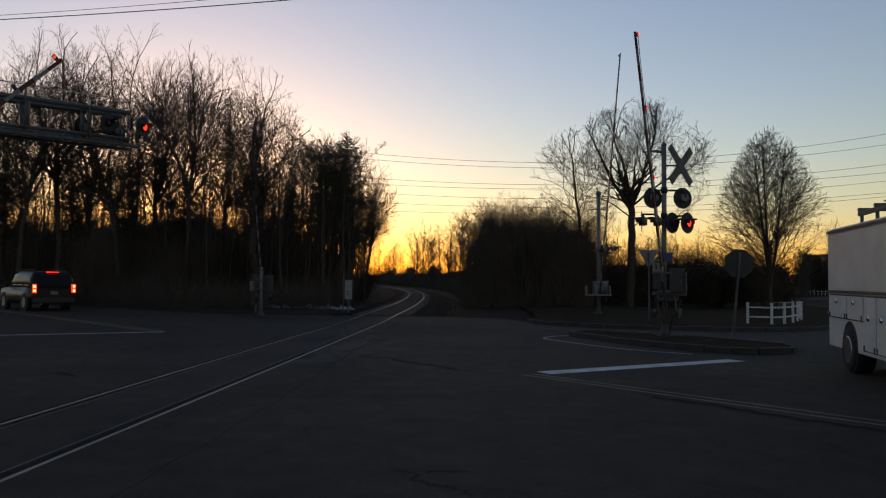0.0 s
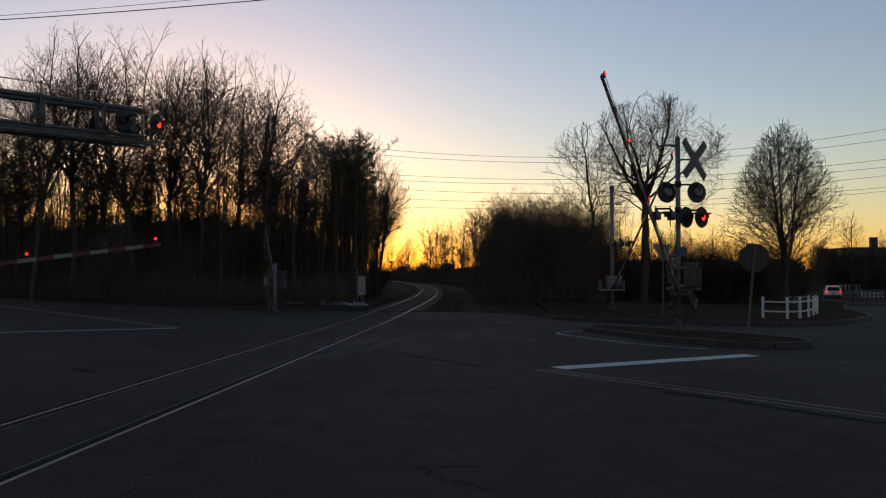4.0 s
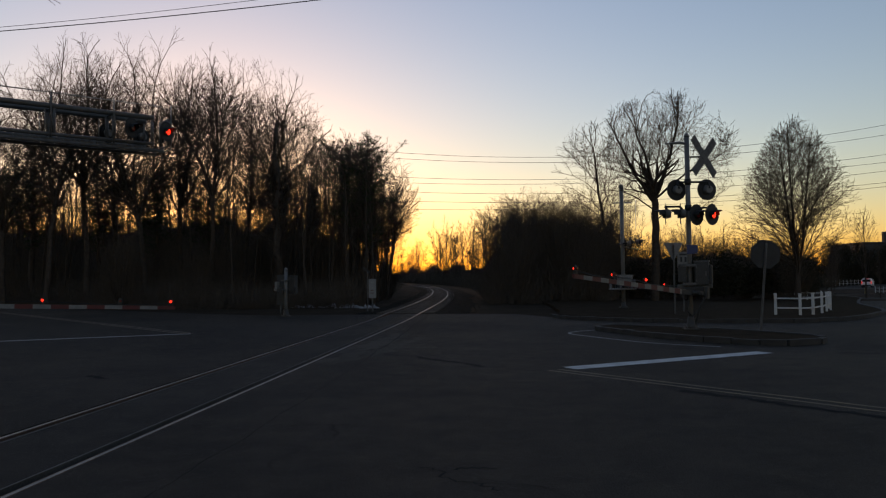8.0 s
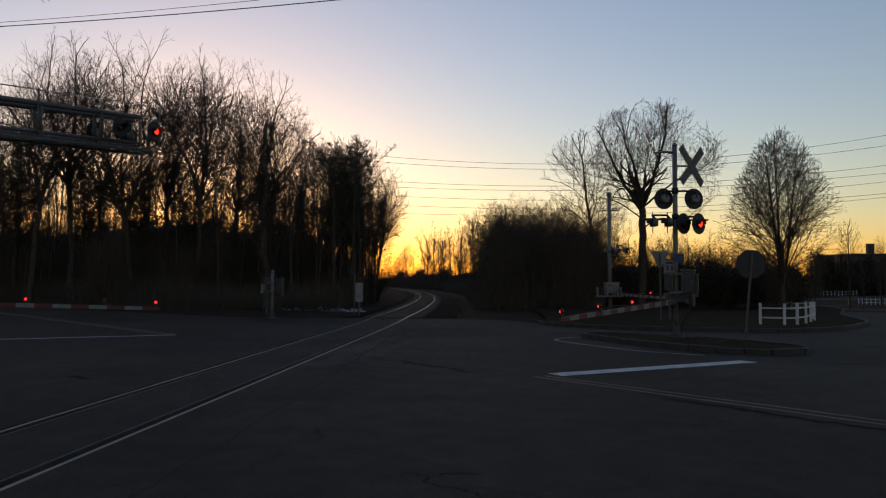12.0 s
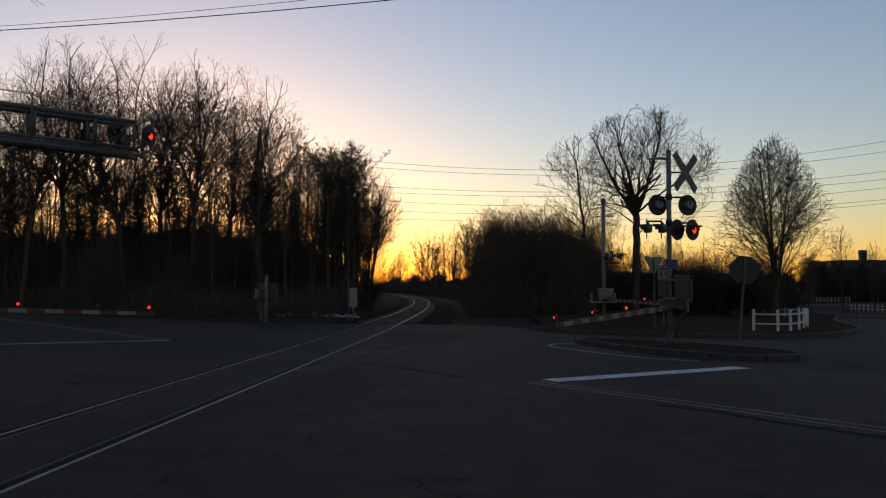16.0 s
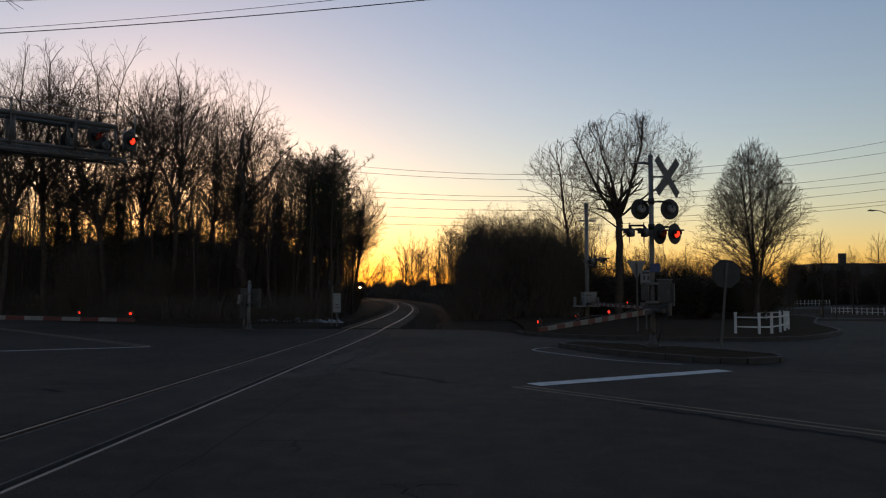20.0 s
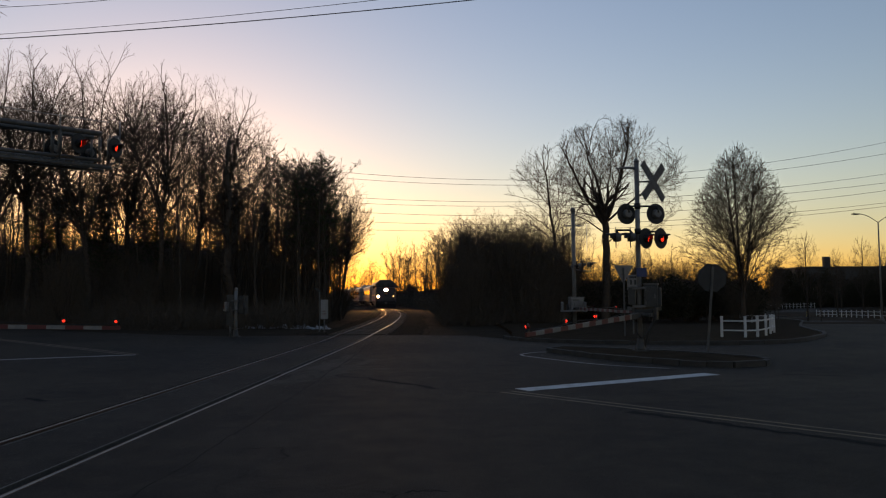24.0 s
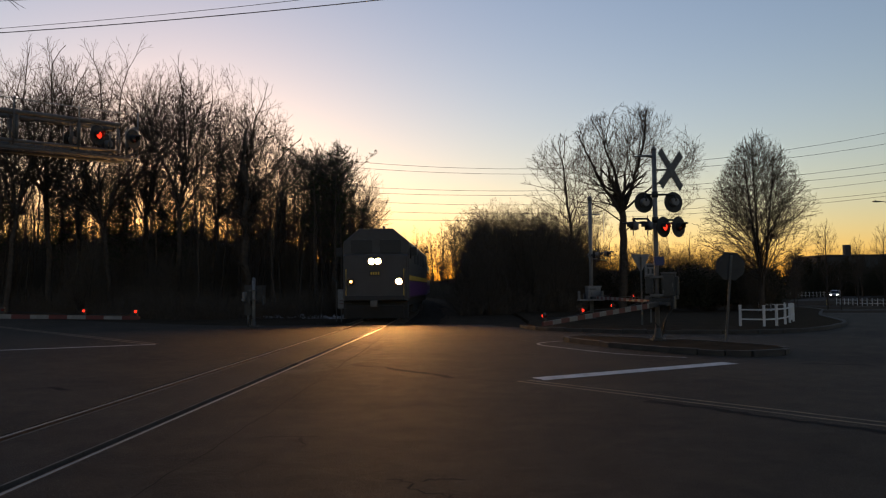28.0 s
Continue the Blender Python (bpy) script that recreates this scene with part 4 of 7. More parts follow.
class Forking:
    """Grows a bare crown by forking: every run of wood ends in a fork, and throws side shoots on its way."""

    def __init__(self, seed, spread=30, up=0.03, wob=0.05, rmin=0.0055, deepest=9, shoots=0.5, env=None, tips=1.0):
        self.rng, self.tips = random.Random(seed), tips
        self.spread, self.up, self.wob, self.rmin, self.deepest, self.shoots, self.env = spread, up, wob, rmin, deepest, shoots, env
        self.wood, self.twigs = [], []

    def inside(self, q):
        if self.env is None:
            return True
        cx, cy, cz, rw, rh, low = self.env
        dz = q.z - cz
        return ((q.x - cx) ** 2 + (q.y - cy) ** 2) / rw ** 2 + dz * dz / (rh if dz > 0 else low) ** 2 < self.rng.uniform(0.8, 1.12)

    def turned(self, d, deg, az):
        side = Matrix.Rotation(az, 3, d) @ d.orthogonal().normalized()
        a = radians(deg)
        return (d * math.cos(a) + side * math.sin(a)).normalized()

    def run(self, p, d, length, r, level):
        rng = self.rng
        n = 4 if level < 3 else 3 if level < 6 else 2
        if level >= self.deepest or length < 0.2:
            return
        for i in range(n):
            d = (d + Vector((rng.gauss(0, self.wob), rng.gauss(0, self.wob), rng.gauss(0, self.wob) + self.up))).normalized()
            q = p + d * length / n
            if not self.inside(q):
                return
            ra, rb = max(self.rmin, r * (1 - 0.22 * i / n)), max(self.rmin * 0.75, r * (1 - 0.22 * (i + 1) / n))
            (self.wood if r > 0.03 else self.twigs).append((p, q, ra, rb))
            if level and rng.random() < self.shoots:
                self.run(p.lerp(q, rng.random()), self.turned(d, rng.uniform(32, 58), rng.uniform(0, 6.28)), length * rng.uniform(0.5, 0.8), r * 0.42, level + 2)
            p = q
        az = rng.uniform(0, 6.28)
        if level > 4:       # the last twigs may be short
            length *= self.tips
        self.run(p, self.turned(d, self.spread * rng.uniform(0.2, 0.7), az), length * rng.uniform(0.72, 0.9), r * 0.75, level + 1)
        self.run(p, self.turned(d, self.spread * rng.uniform(0.8, 1.35), az + math.pi), length * rng.uniform(0.6, 0.84), r * 0.58, level + 1)
        if level < 4 and rng.random() < 0.35:
            self.run(p, self.turned(d, self.spread * rng.uniform(0.7, 1.3), az + 1.6), length * rng.uniform(0.6, 0.8), r * 0.5, level + 2)

    def guided(self, pts, r0, r1, level, every=0.9, first=0.3, angle=45, size=1.5):
        """A limb along given points, with branches all along it and a fork at its end."""
        rng = self.rng
        line = smooth_line(pts, 5)
        n = len(line) - 1
        due, az = rng.random(), rng.uniform(0, 6.28)
        for i, (a, b) in enumerate(zip(line, line[1:])):
            f = i / n
            r = r0 + (r1 - r0) * f
            b = b + Vector((rng.gauss(0, 0.03), rng.gauss(0, 0.03), 0))
            line[i + 1] = b
            self.wood.append((a, b, r, r0 + (r1 - r0) * (i + 1) / n))
            due += (b - a).length / every
            while due > 1 and f >= first:
                due -= 1
                az += 2.4 + rng.uniform(-0.6, 0.6)
                self.run(a.lerp(b, rng.random()), self.turned((b - a).normalized(), angle * rng.uniform(0.7, 1.25), az), size * rng.uniform(0.7, 1.2) * (1.15 - 0.4 * f), max(0.016, r * 0.36), level + 1)
            if f < first:
                due = rng.random()
        d = (line[-1] - line[-2]).normalized()
        for k in range(3):
            self.run(line[-1], self.turned(d, 16 + 8 * k, az + 2.1 * k), size * 0.95, r1 * 0.8, level + 1)


def grown(gr, height=None):
    """The grown wood and twigs, brought to a height when one is given."""
    if height:
        top = sorted(q.z for p, q, a, b in gr.wood + gr.twigs)[-12]
        k = height / top
        return [[(p * k, q * k, a, b) for p, q, a, b in part_] for part_ in (gr.wood, gr.twigs)]
    return gr.wood, gr.twigs


def bare_tree(name, seed, height, kind, label, category="tree"):
    """A leafless tree: an Empty at its foot with the trunk and the crown of limbs and twigs."""
    rng = random.Random(seed)
    tree = empty(name, Matrix.Identity(4), label, category)
    H = height
    up = Vector((0, 0, 1))
    if kind == "forest":        # long slim trunk, narrow crown of fine upswept twigs
        gr = Forking(seed, 36, 0.03, 0.055, 0.0066, 9, 0.42, None, 0.84)
        lean = [Vector((0, 0, -0.2))]
        d = Vector((rng.gauss(0, 0.04), rng.gauss(0, 0.04), 1)).normalized()
        for k in range(5):
            d = (d + Vector((rng.gauss(0, 0.035), rng.gauss(0, 0.035), 0.05))).normalized()
            lean.append(lean[-1] + d * H * 0.16)
        gr.guided(lean, 0.007 * H + 0.015, 0.035, 3, 0.6, 0.34, 46, H * 0.08)
        wood, twigs = grown(gr, H)
    elif kind == "fan":         # tall tree, limbs fanning up into a broad round crown
        gr = Forking(seed, 33, 0.02, 0.05, 0.0072, 10, 0.55, (0, 0, H * 0.7, H * 0.27, H * 0.36, H * 0.45), 0.84)
        foot = Vector((0, 0, -0.2))
        top = foot + Vector((rng.gauss(0, 0.5), rng.gauss(0, 0.5), H * rng.uniform(0.26, 0.46)))
        gr.guided([foot, foot.lerp(top, 0.5) + Vector((rng.gauss(0, 0.15), 0, 0)), top], 0.011 * H + 0.02, 0.14, 2, 1.8, 0.65, 50, 1.2)
        for k in range(4):
            gr.run(top - up * rng.uniform(0, 0.9), gr.turned(up, 5 + 8 * k + rng.uniform(-4, 4), 2.2 * k + rng.uniform(-0.4, 0.4)), H * 0.15, 0.115 - 0.016 * k, 1)
        wood, twigs = grown(gr, H)
    elif kind == "oval":        # several leaders from a short trunk, long upswept branches, dense fine twigs
        L = [(4, 0.02, 0.0, 0, 30, 0.5, 0.9), (14, 0.025, 0.012, 28, 50, 0.46, 0.03), (9, 0.035, 0.03, 12, 36, 0.42, 0.15), (5, 0.06, 0.025, 5, 32, 0.5, 0.12), (3, 0.08, 0.02, 1.2, 30, 0.5, 0.2), (1, 0.18, 0.0, 0, 30, 0.5, 0)]
        og = Growth(seed, L, taper=0.2, rmin=0.0068, env=(0.0, H * 0.35, H * 0.4, H * 0.66, 0.46), slim=0.0045)
        top = og.grow(Vector((0, 0, -0.1)), up, H * 0.19, 0.2, 0)
        for a, lean, dz in ((0.0, 0.03, 0.0), (0.4, 0.17, 0.3), (3.3, 0.15, 0.2), (1.9, 0.2, 0.1)):
            og.grow(top - up * dz, Vector((math.cos(a) * lean, math.sin(a) * lean, 1)).normalized(), H * 0.81, 0.085, 1)
        wood, twigs = og.out[0] + og.out[1], sum(og.out[2:], [])
    elif kind == "street":      # young street tree: straight stem, narrow dense crown
        gr = Forking(seed, 30, 0.04, 0.05, 0.011, 8, 0.5, (0, 0, H * 0.58, H * 0.17, H * 0.43, H * 0.36))
        gr.guided([Vector((0, 0, -0.1)), Vector((0.05, 0, H * 0.4)), Vector((rng.gauss(0, 0.1), 0, H * 0.86))], 0.012 * H, 0.03, 3, 0.22, 0.2, 38, H * 0.13)
        wood, twigs = grown(gr, H)
    elif kind == "spread":      # great forked limbs and an open round crown in two lobes
        gr = Forking(seed, 34, 0.045, 0.075, 0.0075, 11, 0.48, (0.6, 0, 9.0, 4.6, 4.1, 4.6))
        V = Vector
        gr.guided([V((-0.15, 0, -0.1)), V((-0.05, 0, 3.2)), V((0, 0, 6.3))], 0.27, 0.21, 4, 2.0, 0.75, 60, 0.9)
        for pts, r in (([V((0, 0, 6.0)), V((-1.4, -0.3, 8.1)), V((-2.4, -0.4, 10.2))], 0.16),
                       ([V((0, 0, 6.3)), V((-0.35, 0.4, 8.7)), V((-1.0, 0.6, 10.6))], 0.15),
                       ([V((0, 0, 6.3)), V((0.6, 0.1, 7.8)), V((1.15, 0, 9.8)), V((1.5, 0, 11.0))], 0.17),
                       ([V((0.1, 0, 6.4)), V((1.9, -0.5, 7.9)), V((3.3, -0.6, 8.5))], 0.1),
                       ([V((0, 0, 6.2)), V((0.3, -1.4, 7.9)), V((0.5, -2.1, 9.6))], 0.11),
                       ([V((0, 0, 6.2)), V((0.5, 1.5, 8.0)), V((0.9, 2.2, 9.8))], 0.11),
                       ([V((0, 0, 5.6)), V((-1.2, 0.6, 6.6)), V((-2.3, 0.9, 7.0))], 0.07),
                       ([V((0, 0, 5.0)), V((0.9, -0.4, 5.6)), V((1.9, -0.6, 5.5))], 0.06)):
            gr.guided(pts, r * 0.8, r * 0.26, 3, 0.5, 0.3, 44, 0.95)
        wood, twigs = grown(gr)
    elif kind == "lean":        # slim leaning trunk, narrow crown of ascending branches
        gr = Forking(seed, 34, 0.03, 0.075, 0.0075, 10, 0.56, (-1.0, 0, 6.9, 3.0, 3.7, 3.6))
        V = Vector
        gr.guided([V((0, 0, -0.1)), V((-0.45, 0, 3.0)), V((-0.8, 0, 5.6)), V((-1.15, 0, 8.9))], 0.17, 0.035, 3, 0.28, 0.36, 50, 1.25)
        wood, twigs = grown(gr)
    else:                       # shrub: many thin stems from the ground
        L = [(5, 0.09, 0.05, 11, 36, 0.4, 0.15), (3, 0.14, 0.06, 6, 38, 0.5, 0.1), (2, 0.18, 0.04, 1.6, 36, 0.6, 0), (1, 0.2, 0, 0, 40, 0.5, 0)]
        og = Growth(seed, L, rmin=0.0055)
        for k in range(12):
            a = rng.uniform(0, 6.28)
            lean = rng.uniform(0.05, 0.42)
            og.grow(Vector((math.cos(a) * 0.5 * rng.random(), math.sin(a) * 0.5 * rng.random(), -0.1)), Vector((math.cos(a) * lean, math.sin(a) * lean, 1)).normalized(), H * rng.uniform(0.6, 1.0), 0.028, 0)
        wood, twigs = og.out[0], sum(og.out[1:], [])
    if kind == "shrub":
        segs_mesh("stem_clump", wood, M_BARK, tree, 4)
        tagged(segs_mesh("crown", twigs, M_BRUSH, tree, 3), "fine bare twigs", kind="stuff")
    else:
        segs_mesh("trunk", wood, M_BARK, tree, 6)
        tagged(segs_mesh("crown", twigs, M_TWIG, tree, 3), "fine bare twigs", kind="stuff")
    return tree


def pine_tree(name, seed, height, label):
    """An evergreen: whorls of limbs that carry tufts of needles."""
    rng = random.Random(seed)
    tree = empty(name, Matrix.Identity(4), label, "tree")
    trunk, limbs, need = [], [], []
    p = Vector((0, 0, -0.1))
    n = 18
    lobes = [(rng.uniform(0, 6.28), rng.uniform(0.4, 0.95), rng.uniform(0.3, 0.75)) for k in range(7)]
    for i in range(n):
        q = p + Vector((rng.gauss(0, 0.06), rng.gauss(0, 0.06), height / n))
        trunk.append((p, q, 0.2 * (1 - i / n) + 0.03, 0.2 * (1 - (i + 1) / n) + 0.03))
        for k in range(11 if i > 5 else 0):
            f = (i + rng.random()) / n
            a = rng.uniform(0, 6.28)
            l = (0.12 + 1.75 * math.sin(math.pi * max(0.0, (1.0 - f) / 0.85)) ** 0.7) * rng.uniform(0.45, 1.1)
            for la, lf, ll in lobes:        # boughs reach out unevenly
                if abs(f - lf) < 0.07 and math.cos(a - la) > 0.75:
                    l *= 1 + ll
            c0 = p.lerp(q, f * n - i)
            e = c0 + Vector((math.cos(a) * l, math.sin(a) * l, l * rng.uniform(0.0, 0.8)))
            limbs.append((c0, e, 0.03, 0.01))
            for j in range(max(2, int(5 * l))):
                c = c0.lerp(e, rng.uniform(0.2, 1.02)) + Vector((rng.gauss(0, 0.14), rng.gauss(0, 0.14), rng.gauss(0, 0.12)))
                for s in range(11):
                    d = Vector((rng.gauss(0, 1), rng.gauss(0, 1), rng.gauss(0.4, 0.8))).normalized() * rng.uniform(0.12, 0.32)
                    need.append((c, c + d * 0.8, 0.009, 0.004))
        p = q
    segs_mesh("trunk", trunk + limbs, M_BARK, tree, 6)
    tagged(segs_mesh("crown", need, M_NEEDLE, tree, 3), "dark needle tufts", kind="stuff")
    return tree


def place(tree, spots, group, label=None):
    """Puts a tree at the first spot (x, y, turn, scale, z) and copies of it at the others."""
    tagged(tree, group=group)
    for k, (x, y, turn, s, *z) in enumerate(spots):
        m = pose(x, y, z[0] if z else drop(x, y) + hill(x, y) - 0.1 * (hill(x, y) > 0), 0, 0, turn) @ Matrix.Diagonal((s, s, s, 1))
        if k == 0:
            first, fm = tree, m
            continue
        c = copy_thing(tree, pose(x, y, z[0] if z else drop(x, y) + hill(x, y) - 0.1 * (hill(x, y) > 0), 0, 0, turn))
        c.scale = (s, s, s)
        if label:
            tagged(c, label)
    tree.matrix_world = fm


def bearing(deg):
    return math.tan(radians(deg))


def skyline(b):
    """How high the wood stands against the sky at a bearing, as a slope."""
    for (b0, e0), (b1, e1) in zip(SKYLINE, SKYLINE[1:]):
        if b0 <= b <= b1:
            return e0 + (e1 - e0) * (b - b0) / (b1 - b0)
    return SKYLINE[0][1]


SKYLINE = [(-37, 0.25), (-29, 0.27), (-18, 0.25), (-14, 0.21), (-11, 0.189), (-7, 0.186), (-6.2, 0.175), (-5.5, 0.15), (-5.0, 0.11), (-4.2, 0.06)]
# the wood left of the track: big crowns first, then the rank and file
rng = random.Random(21)
WOOD = "trees of the wood"
EYE_H = 1.6
fans = [bare_tree("woodland_tree", 100 + k, 17.0, "fan", "tall bare woodland tree with an upswept crown") for k in range(5)]
forest = [bare_tree("woodland_tree", 200 + k, 12.0, "forest", "slender bare woodland tree, dark against the dusk") for k in range(8)]
# bearing in degrees, depth, slope of the top against the eye, which tree, turn
BIG = [(-28.6, 50, 0.30, 0, 0), (-26.2, 53, 0.321, 1, 40), (-22.4, 51, 0.318, 2, 200), (-20.2, 56, 0.30, 3, 120), (-18.0, 50, 0.293, 4, 300), (-13.8, 50, 0.268, 3, 10),
       (-31.0, 52, 0.285, 2, 75), (-33.5, 50, 0.28, 4, 150), (-24.4, 60, 0.29, 0, 230), (-15.8, 58, 0.235, 1, 170), (-6.3, 50, 0.165, 2, 100), (-5.75, 55, 0.14, 4, 20), (-5.6, 63, 0.115, 1, 250)]
spots = {k: [] for k in range(5)}
for b, d, e, k, turn in BIG:
    y = d * math.cos(radians(b)) * 1.08
    spots[k].append((y * bearing(b), y, turn, (e * y + EYE_H) / 17.0))
for k, tree in enumerate(fans):
    place(tree, spots[k], WOOD)
spots = {k: [] for k in range(8)}


def rank(count, d0, d1, b0, b1, low, high, clear):
    """Scatters slender trees of the wood between two depths and bearings."""
    n = 0
    while n < count:
        d, b = rng.uniform(d0, d1), rng.uniform(b0, b1)
        x = d * bearing(b)
        if x > track(d)[0] - clear or d < 46 - 0.5 * min(0, x + 20):
            continue
        s = max(0.25, (skyline(b) * rng.uniform(low, high) * d + EYE_H - hill(x, d)) / 12.0)
        spots[n % 8].append((x, d, rng.uniform(0, 360), s))
        n += 1


rank(40, 46, 90, -36, -12, 0.55, 0.86, 3.6)
rank(30, 60, 100, -36, -10, 0.35, 0.6, 3.6)
rank(14, 54, 96, -36, -22, 0.4, 0.66, 3.6)
rank(20, 54, 90, -36, -18, 0.4, 0.62, 3.6)
rank(46, 46, 66, -14, -5.6, 0.85, 1.02, 3.4)
rank(18, 60, 90, -13, -6.5, 0.55, 0.85, 3.4)
rank(10, 66, 92, -9, -5.0, 0.75, 1.0, 3.4)
rank(16, 48, 66, -10, -5.8, 0.86, 1.0, 3.4)
for k, tree in enumerate(forest):
    place(tree, spots[k], WOOD)
pine = pine_tree("pine_tree", 33, 10.6, "dark evergreen pine at the edge of the wood")
place(pine, [(50 * bearing(-7.2), 50, 0, 1.03), (62 * bearing(-9.0), 62, 90, 1.0), (58 * bearing(-29.5), 58, 40, 1.2), (62 * bearing(-25.4), 62, 200, 1.15), (57 * bearing(-21.6), 57, 300, 0.95), (60 * bearing(-32.5), 60, 120, 1.2), (66 * bearing(-18.4), 66, 10, 1.0)], WOOD)

# a dead trunk with a broken top among them
snag = empty("dead_tree", pose(-11.60, 48.5, -0.1), "tall dead tree trunk with a broken top and ivy", "tree")
r4 = random.Random(77)
pts = [Vector((-0.21 * f + r4.gauss(0, 0.06), r4.gauss(0, 0.06), 11.75 * f)) for f in [k / 10 for k in range(11)]]
part("trunk", add_tube(B(), pts, [0.3, 0.28, 0.27, 0.26, 0.26, 0.25, 0.24, 0.22, 0.2, 0.16, 0.05], 9), M_BARK, snag)
stubs = []
for k in range(26):
    c = pts[r4.randint(2, 8)].lerp(pts[9], 0.1 * r4.random())
    a, l = r4.uniform(0, 6.28), r4.uniform(0.5, 1.7)
    e = c + Vector((math.cos(a) * l, math.sin(a) * l, l * r4.uniform(0.1, 0.9)))
    stubs += [(c, e, 0.05, 0.02)] + [(c.lerp(e, r4.uniform(0.4, 1)), e + Vector((r4.gauss(0, 0.4), r4.gauss(0, 0.4), r4.uniform(0.1, 0.6))), 0.016, 0.007) for j in range(4)]
tagged(segs_mesh("crown", stubs, M_BARK, snag, 4), "short broken branch stubs", kind="stuff")

# undergrowth under the wood and along both sides of the line
shrubs = [bare_tree("shrub", 300 + k, 4.2, "shrub", "leafless thicket shrub with many thin stems", "shrub") for k in range(4)]
spots = {k: [] for k in range(4)}
n = 0
while n < 76:
    d = rng.uniform(43, 92)
    b = rng.uniform(-36, -4.6)
    x = d * bearing(b)
    if x > track(d)[0] - 3.2 or x > -0.097 * d or d < 43.5 - 0.45 * min(0, x + 14):
        continue
    spots[n % 4].append((x, d, rng.uniform(0, 360), rng.uniform(0.7, 1.15)))
    n += 1
for k, tree in enumerate(shrubs):
    place(tree, spots[k], "shrubs of the wood")

# the thicket right of the track
tall = [bare_tree("thicket_shrub", 320 + k, 6.6, "shrub", "tall dense bare thicket beside the track", "shrub") for k in range(4)]
spots = {k: [] for k in range(4)}
n = 0
while n < 46:
    d = rng.uniform(46, 82)
    b = rng.uniform(1.0, 10.5)
    x = d * bearing(b)
    if x < track(d)[0] + 4.2:
        continue
    f = max(0.0, min(1.0, (b - 1.2) / 3.0))
    s = (0.03 + 0.065 * f) * d / 6.6 * rng.uniform(0.62, 1.1) + 0.2
    spots[n % 4].append((x, d, rng.uniform(0, 360), s))
    n += 1
for k, tree in enumerate(tall):
    place(tree, spots[k], "thicket right of the track")

# slim young trees that stand out of it
n = 0
while n < 36:
    d = rng.uniform(50, 84)
    b = rng.uniform(1.6, 9.5)
    x = d * bearing(b)
    if x < track(d)[0] + 4.6:
        continue
    f = max(0.0, min(1.0, (b - 1.0) / 2.6))
    c = copy_thing(forest[n % 8], pose(x, d, drop(x, d) + hill(x, d), 0, 0, rng.uniform(0, 360)))
    s = (0.04 + 0.052 * f) * d / 12.0 * rng.uniform(0.85, 1.16) + 0.11
    c.scale = (s, s, s)
    tagged(c, "slim young bare tree in the thicket", group="young trees in the thicket")
    n += 1

# ragged bushes behind the verge
spots = {k: [] for k in range(4)}
n = 0
while n < 46:
    d = rng.uniform(56, 84)
    b = rng.uniform(10.5, 23.5)
    x = d * bearing(b)
    if x > 27 or (d > 58 and x > 0.42 * d):
        continue
    spots[n % 4].append((x, d, rng.uniform(0, 360), rng.uniform(0.45, 0.85) * (1.1 if 15 < b < 19 else 0.85)))
    n += 1
for k, tree in enumerate(tall):
    for x, y, turn, s in spots[k]:
        c = copy_thing(tree, pose(x, y, drop(x, y), 0, 0, turn))
        c.scale = (s, s, s)
        tagged(c, "ragged bare bush behind the verge", group="bushes behind the verge")

# single trees on the verge
big = bare_tree("verge_tree", 411, 13.0, "spread", "large bare tree with a forked trunk and round crown")
place(big, [(50 * bearing(13.85), 50, 0, 1.05)], "trees on the verge")
slant = bare_tree("verge_tree", 412, 11.0, "lean", "bare tree leaning away from its larger neighbour")
place(slant, [(53 * bearing(11.0), 53, 0, 1.16)], "trees on the verge")
back = bare_tree("verge_tree", 415, 12.0, "forest", "slim bare tree behind the verge")
place(back, [(66 * bearing(11.8), 66, 80, 0.62), (70 * bearing(16.4), 70, 10, 0.5), (62 * bearing(12.9), 62, 200, 0.56), (68 * bearing(17.6), 68, 100, 0.46), (64 * bearing(15.2), 64, 40, 0.48), (72 * bearing(19.0), 72, 150, 0.48), (67 * bearing(20.6), 67, 250, 0.42), (84 * bearing(25.2), 84, 30, 0.5), (58 * bearing(12.0), 58, 140, 0.62), (63 * bearing(14.2), 63, 300, 0.6), (57 * bearing(10.2), 57, 20, 0.66), (61 * bearing(15.9), 61, 220, 0.55), (60 * bearing(17.0), 60, 330, 0.5), (65 * bearing(18.3), 65, 60, 0.55)], "trees on the verge")
oval = bare_tree("verge_tree", 413, 11.0, "oval", "bare street tree with a dense oval crown")
place(oval, [(50 * bearing(23.0), 50, 0, 1.11)], "trees on the verge")
small = bare_tree("young_tree", 414, 12.0, "street", "young bare street tree")
place(small, [(75 * bearing(27.0), 75, 0, 0.7), (100 * bearing(28.8), 100, 50, 0.74), (104 * bearing(30.3), 104, 120, 0.9), (101 * bearing(31.4), 101, 220, 0.8), (98 * bearing(33.0), 98, 20, 0.8), (70 * bearing(19.2), 70, 70, 0.45), (66 * bearing(25.0), 66, 20, 0.372), (72 * bearing(27.8), 72, 40, 0.42), (110 * bearing(35.5), 110, 10, 0.72)], "street trees")


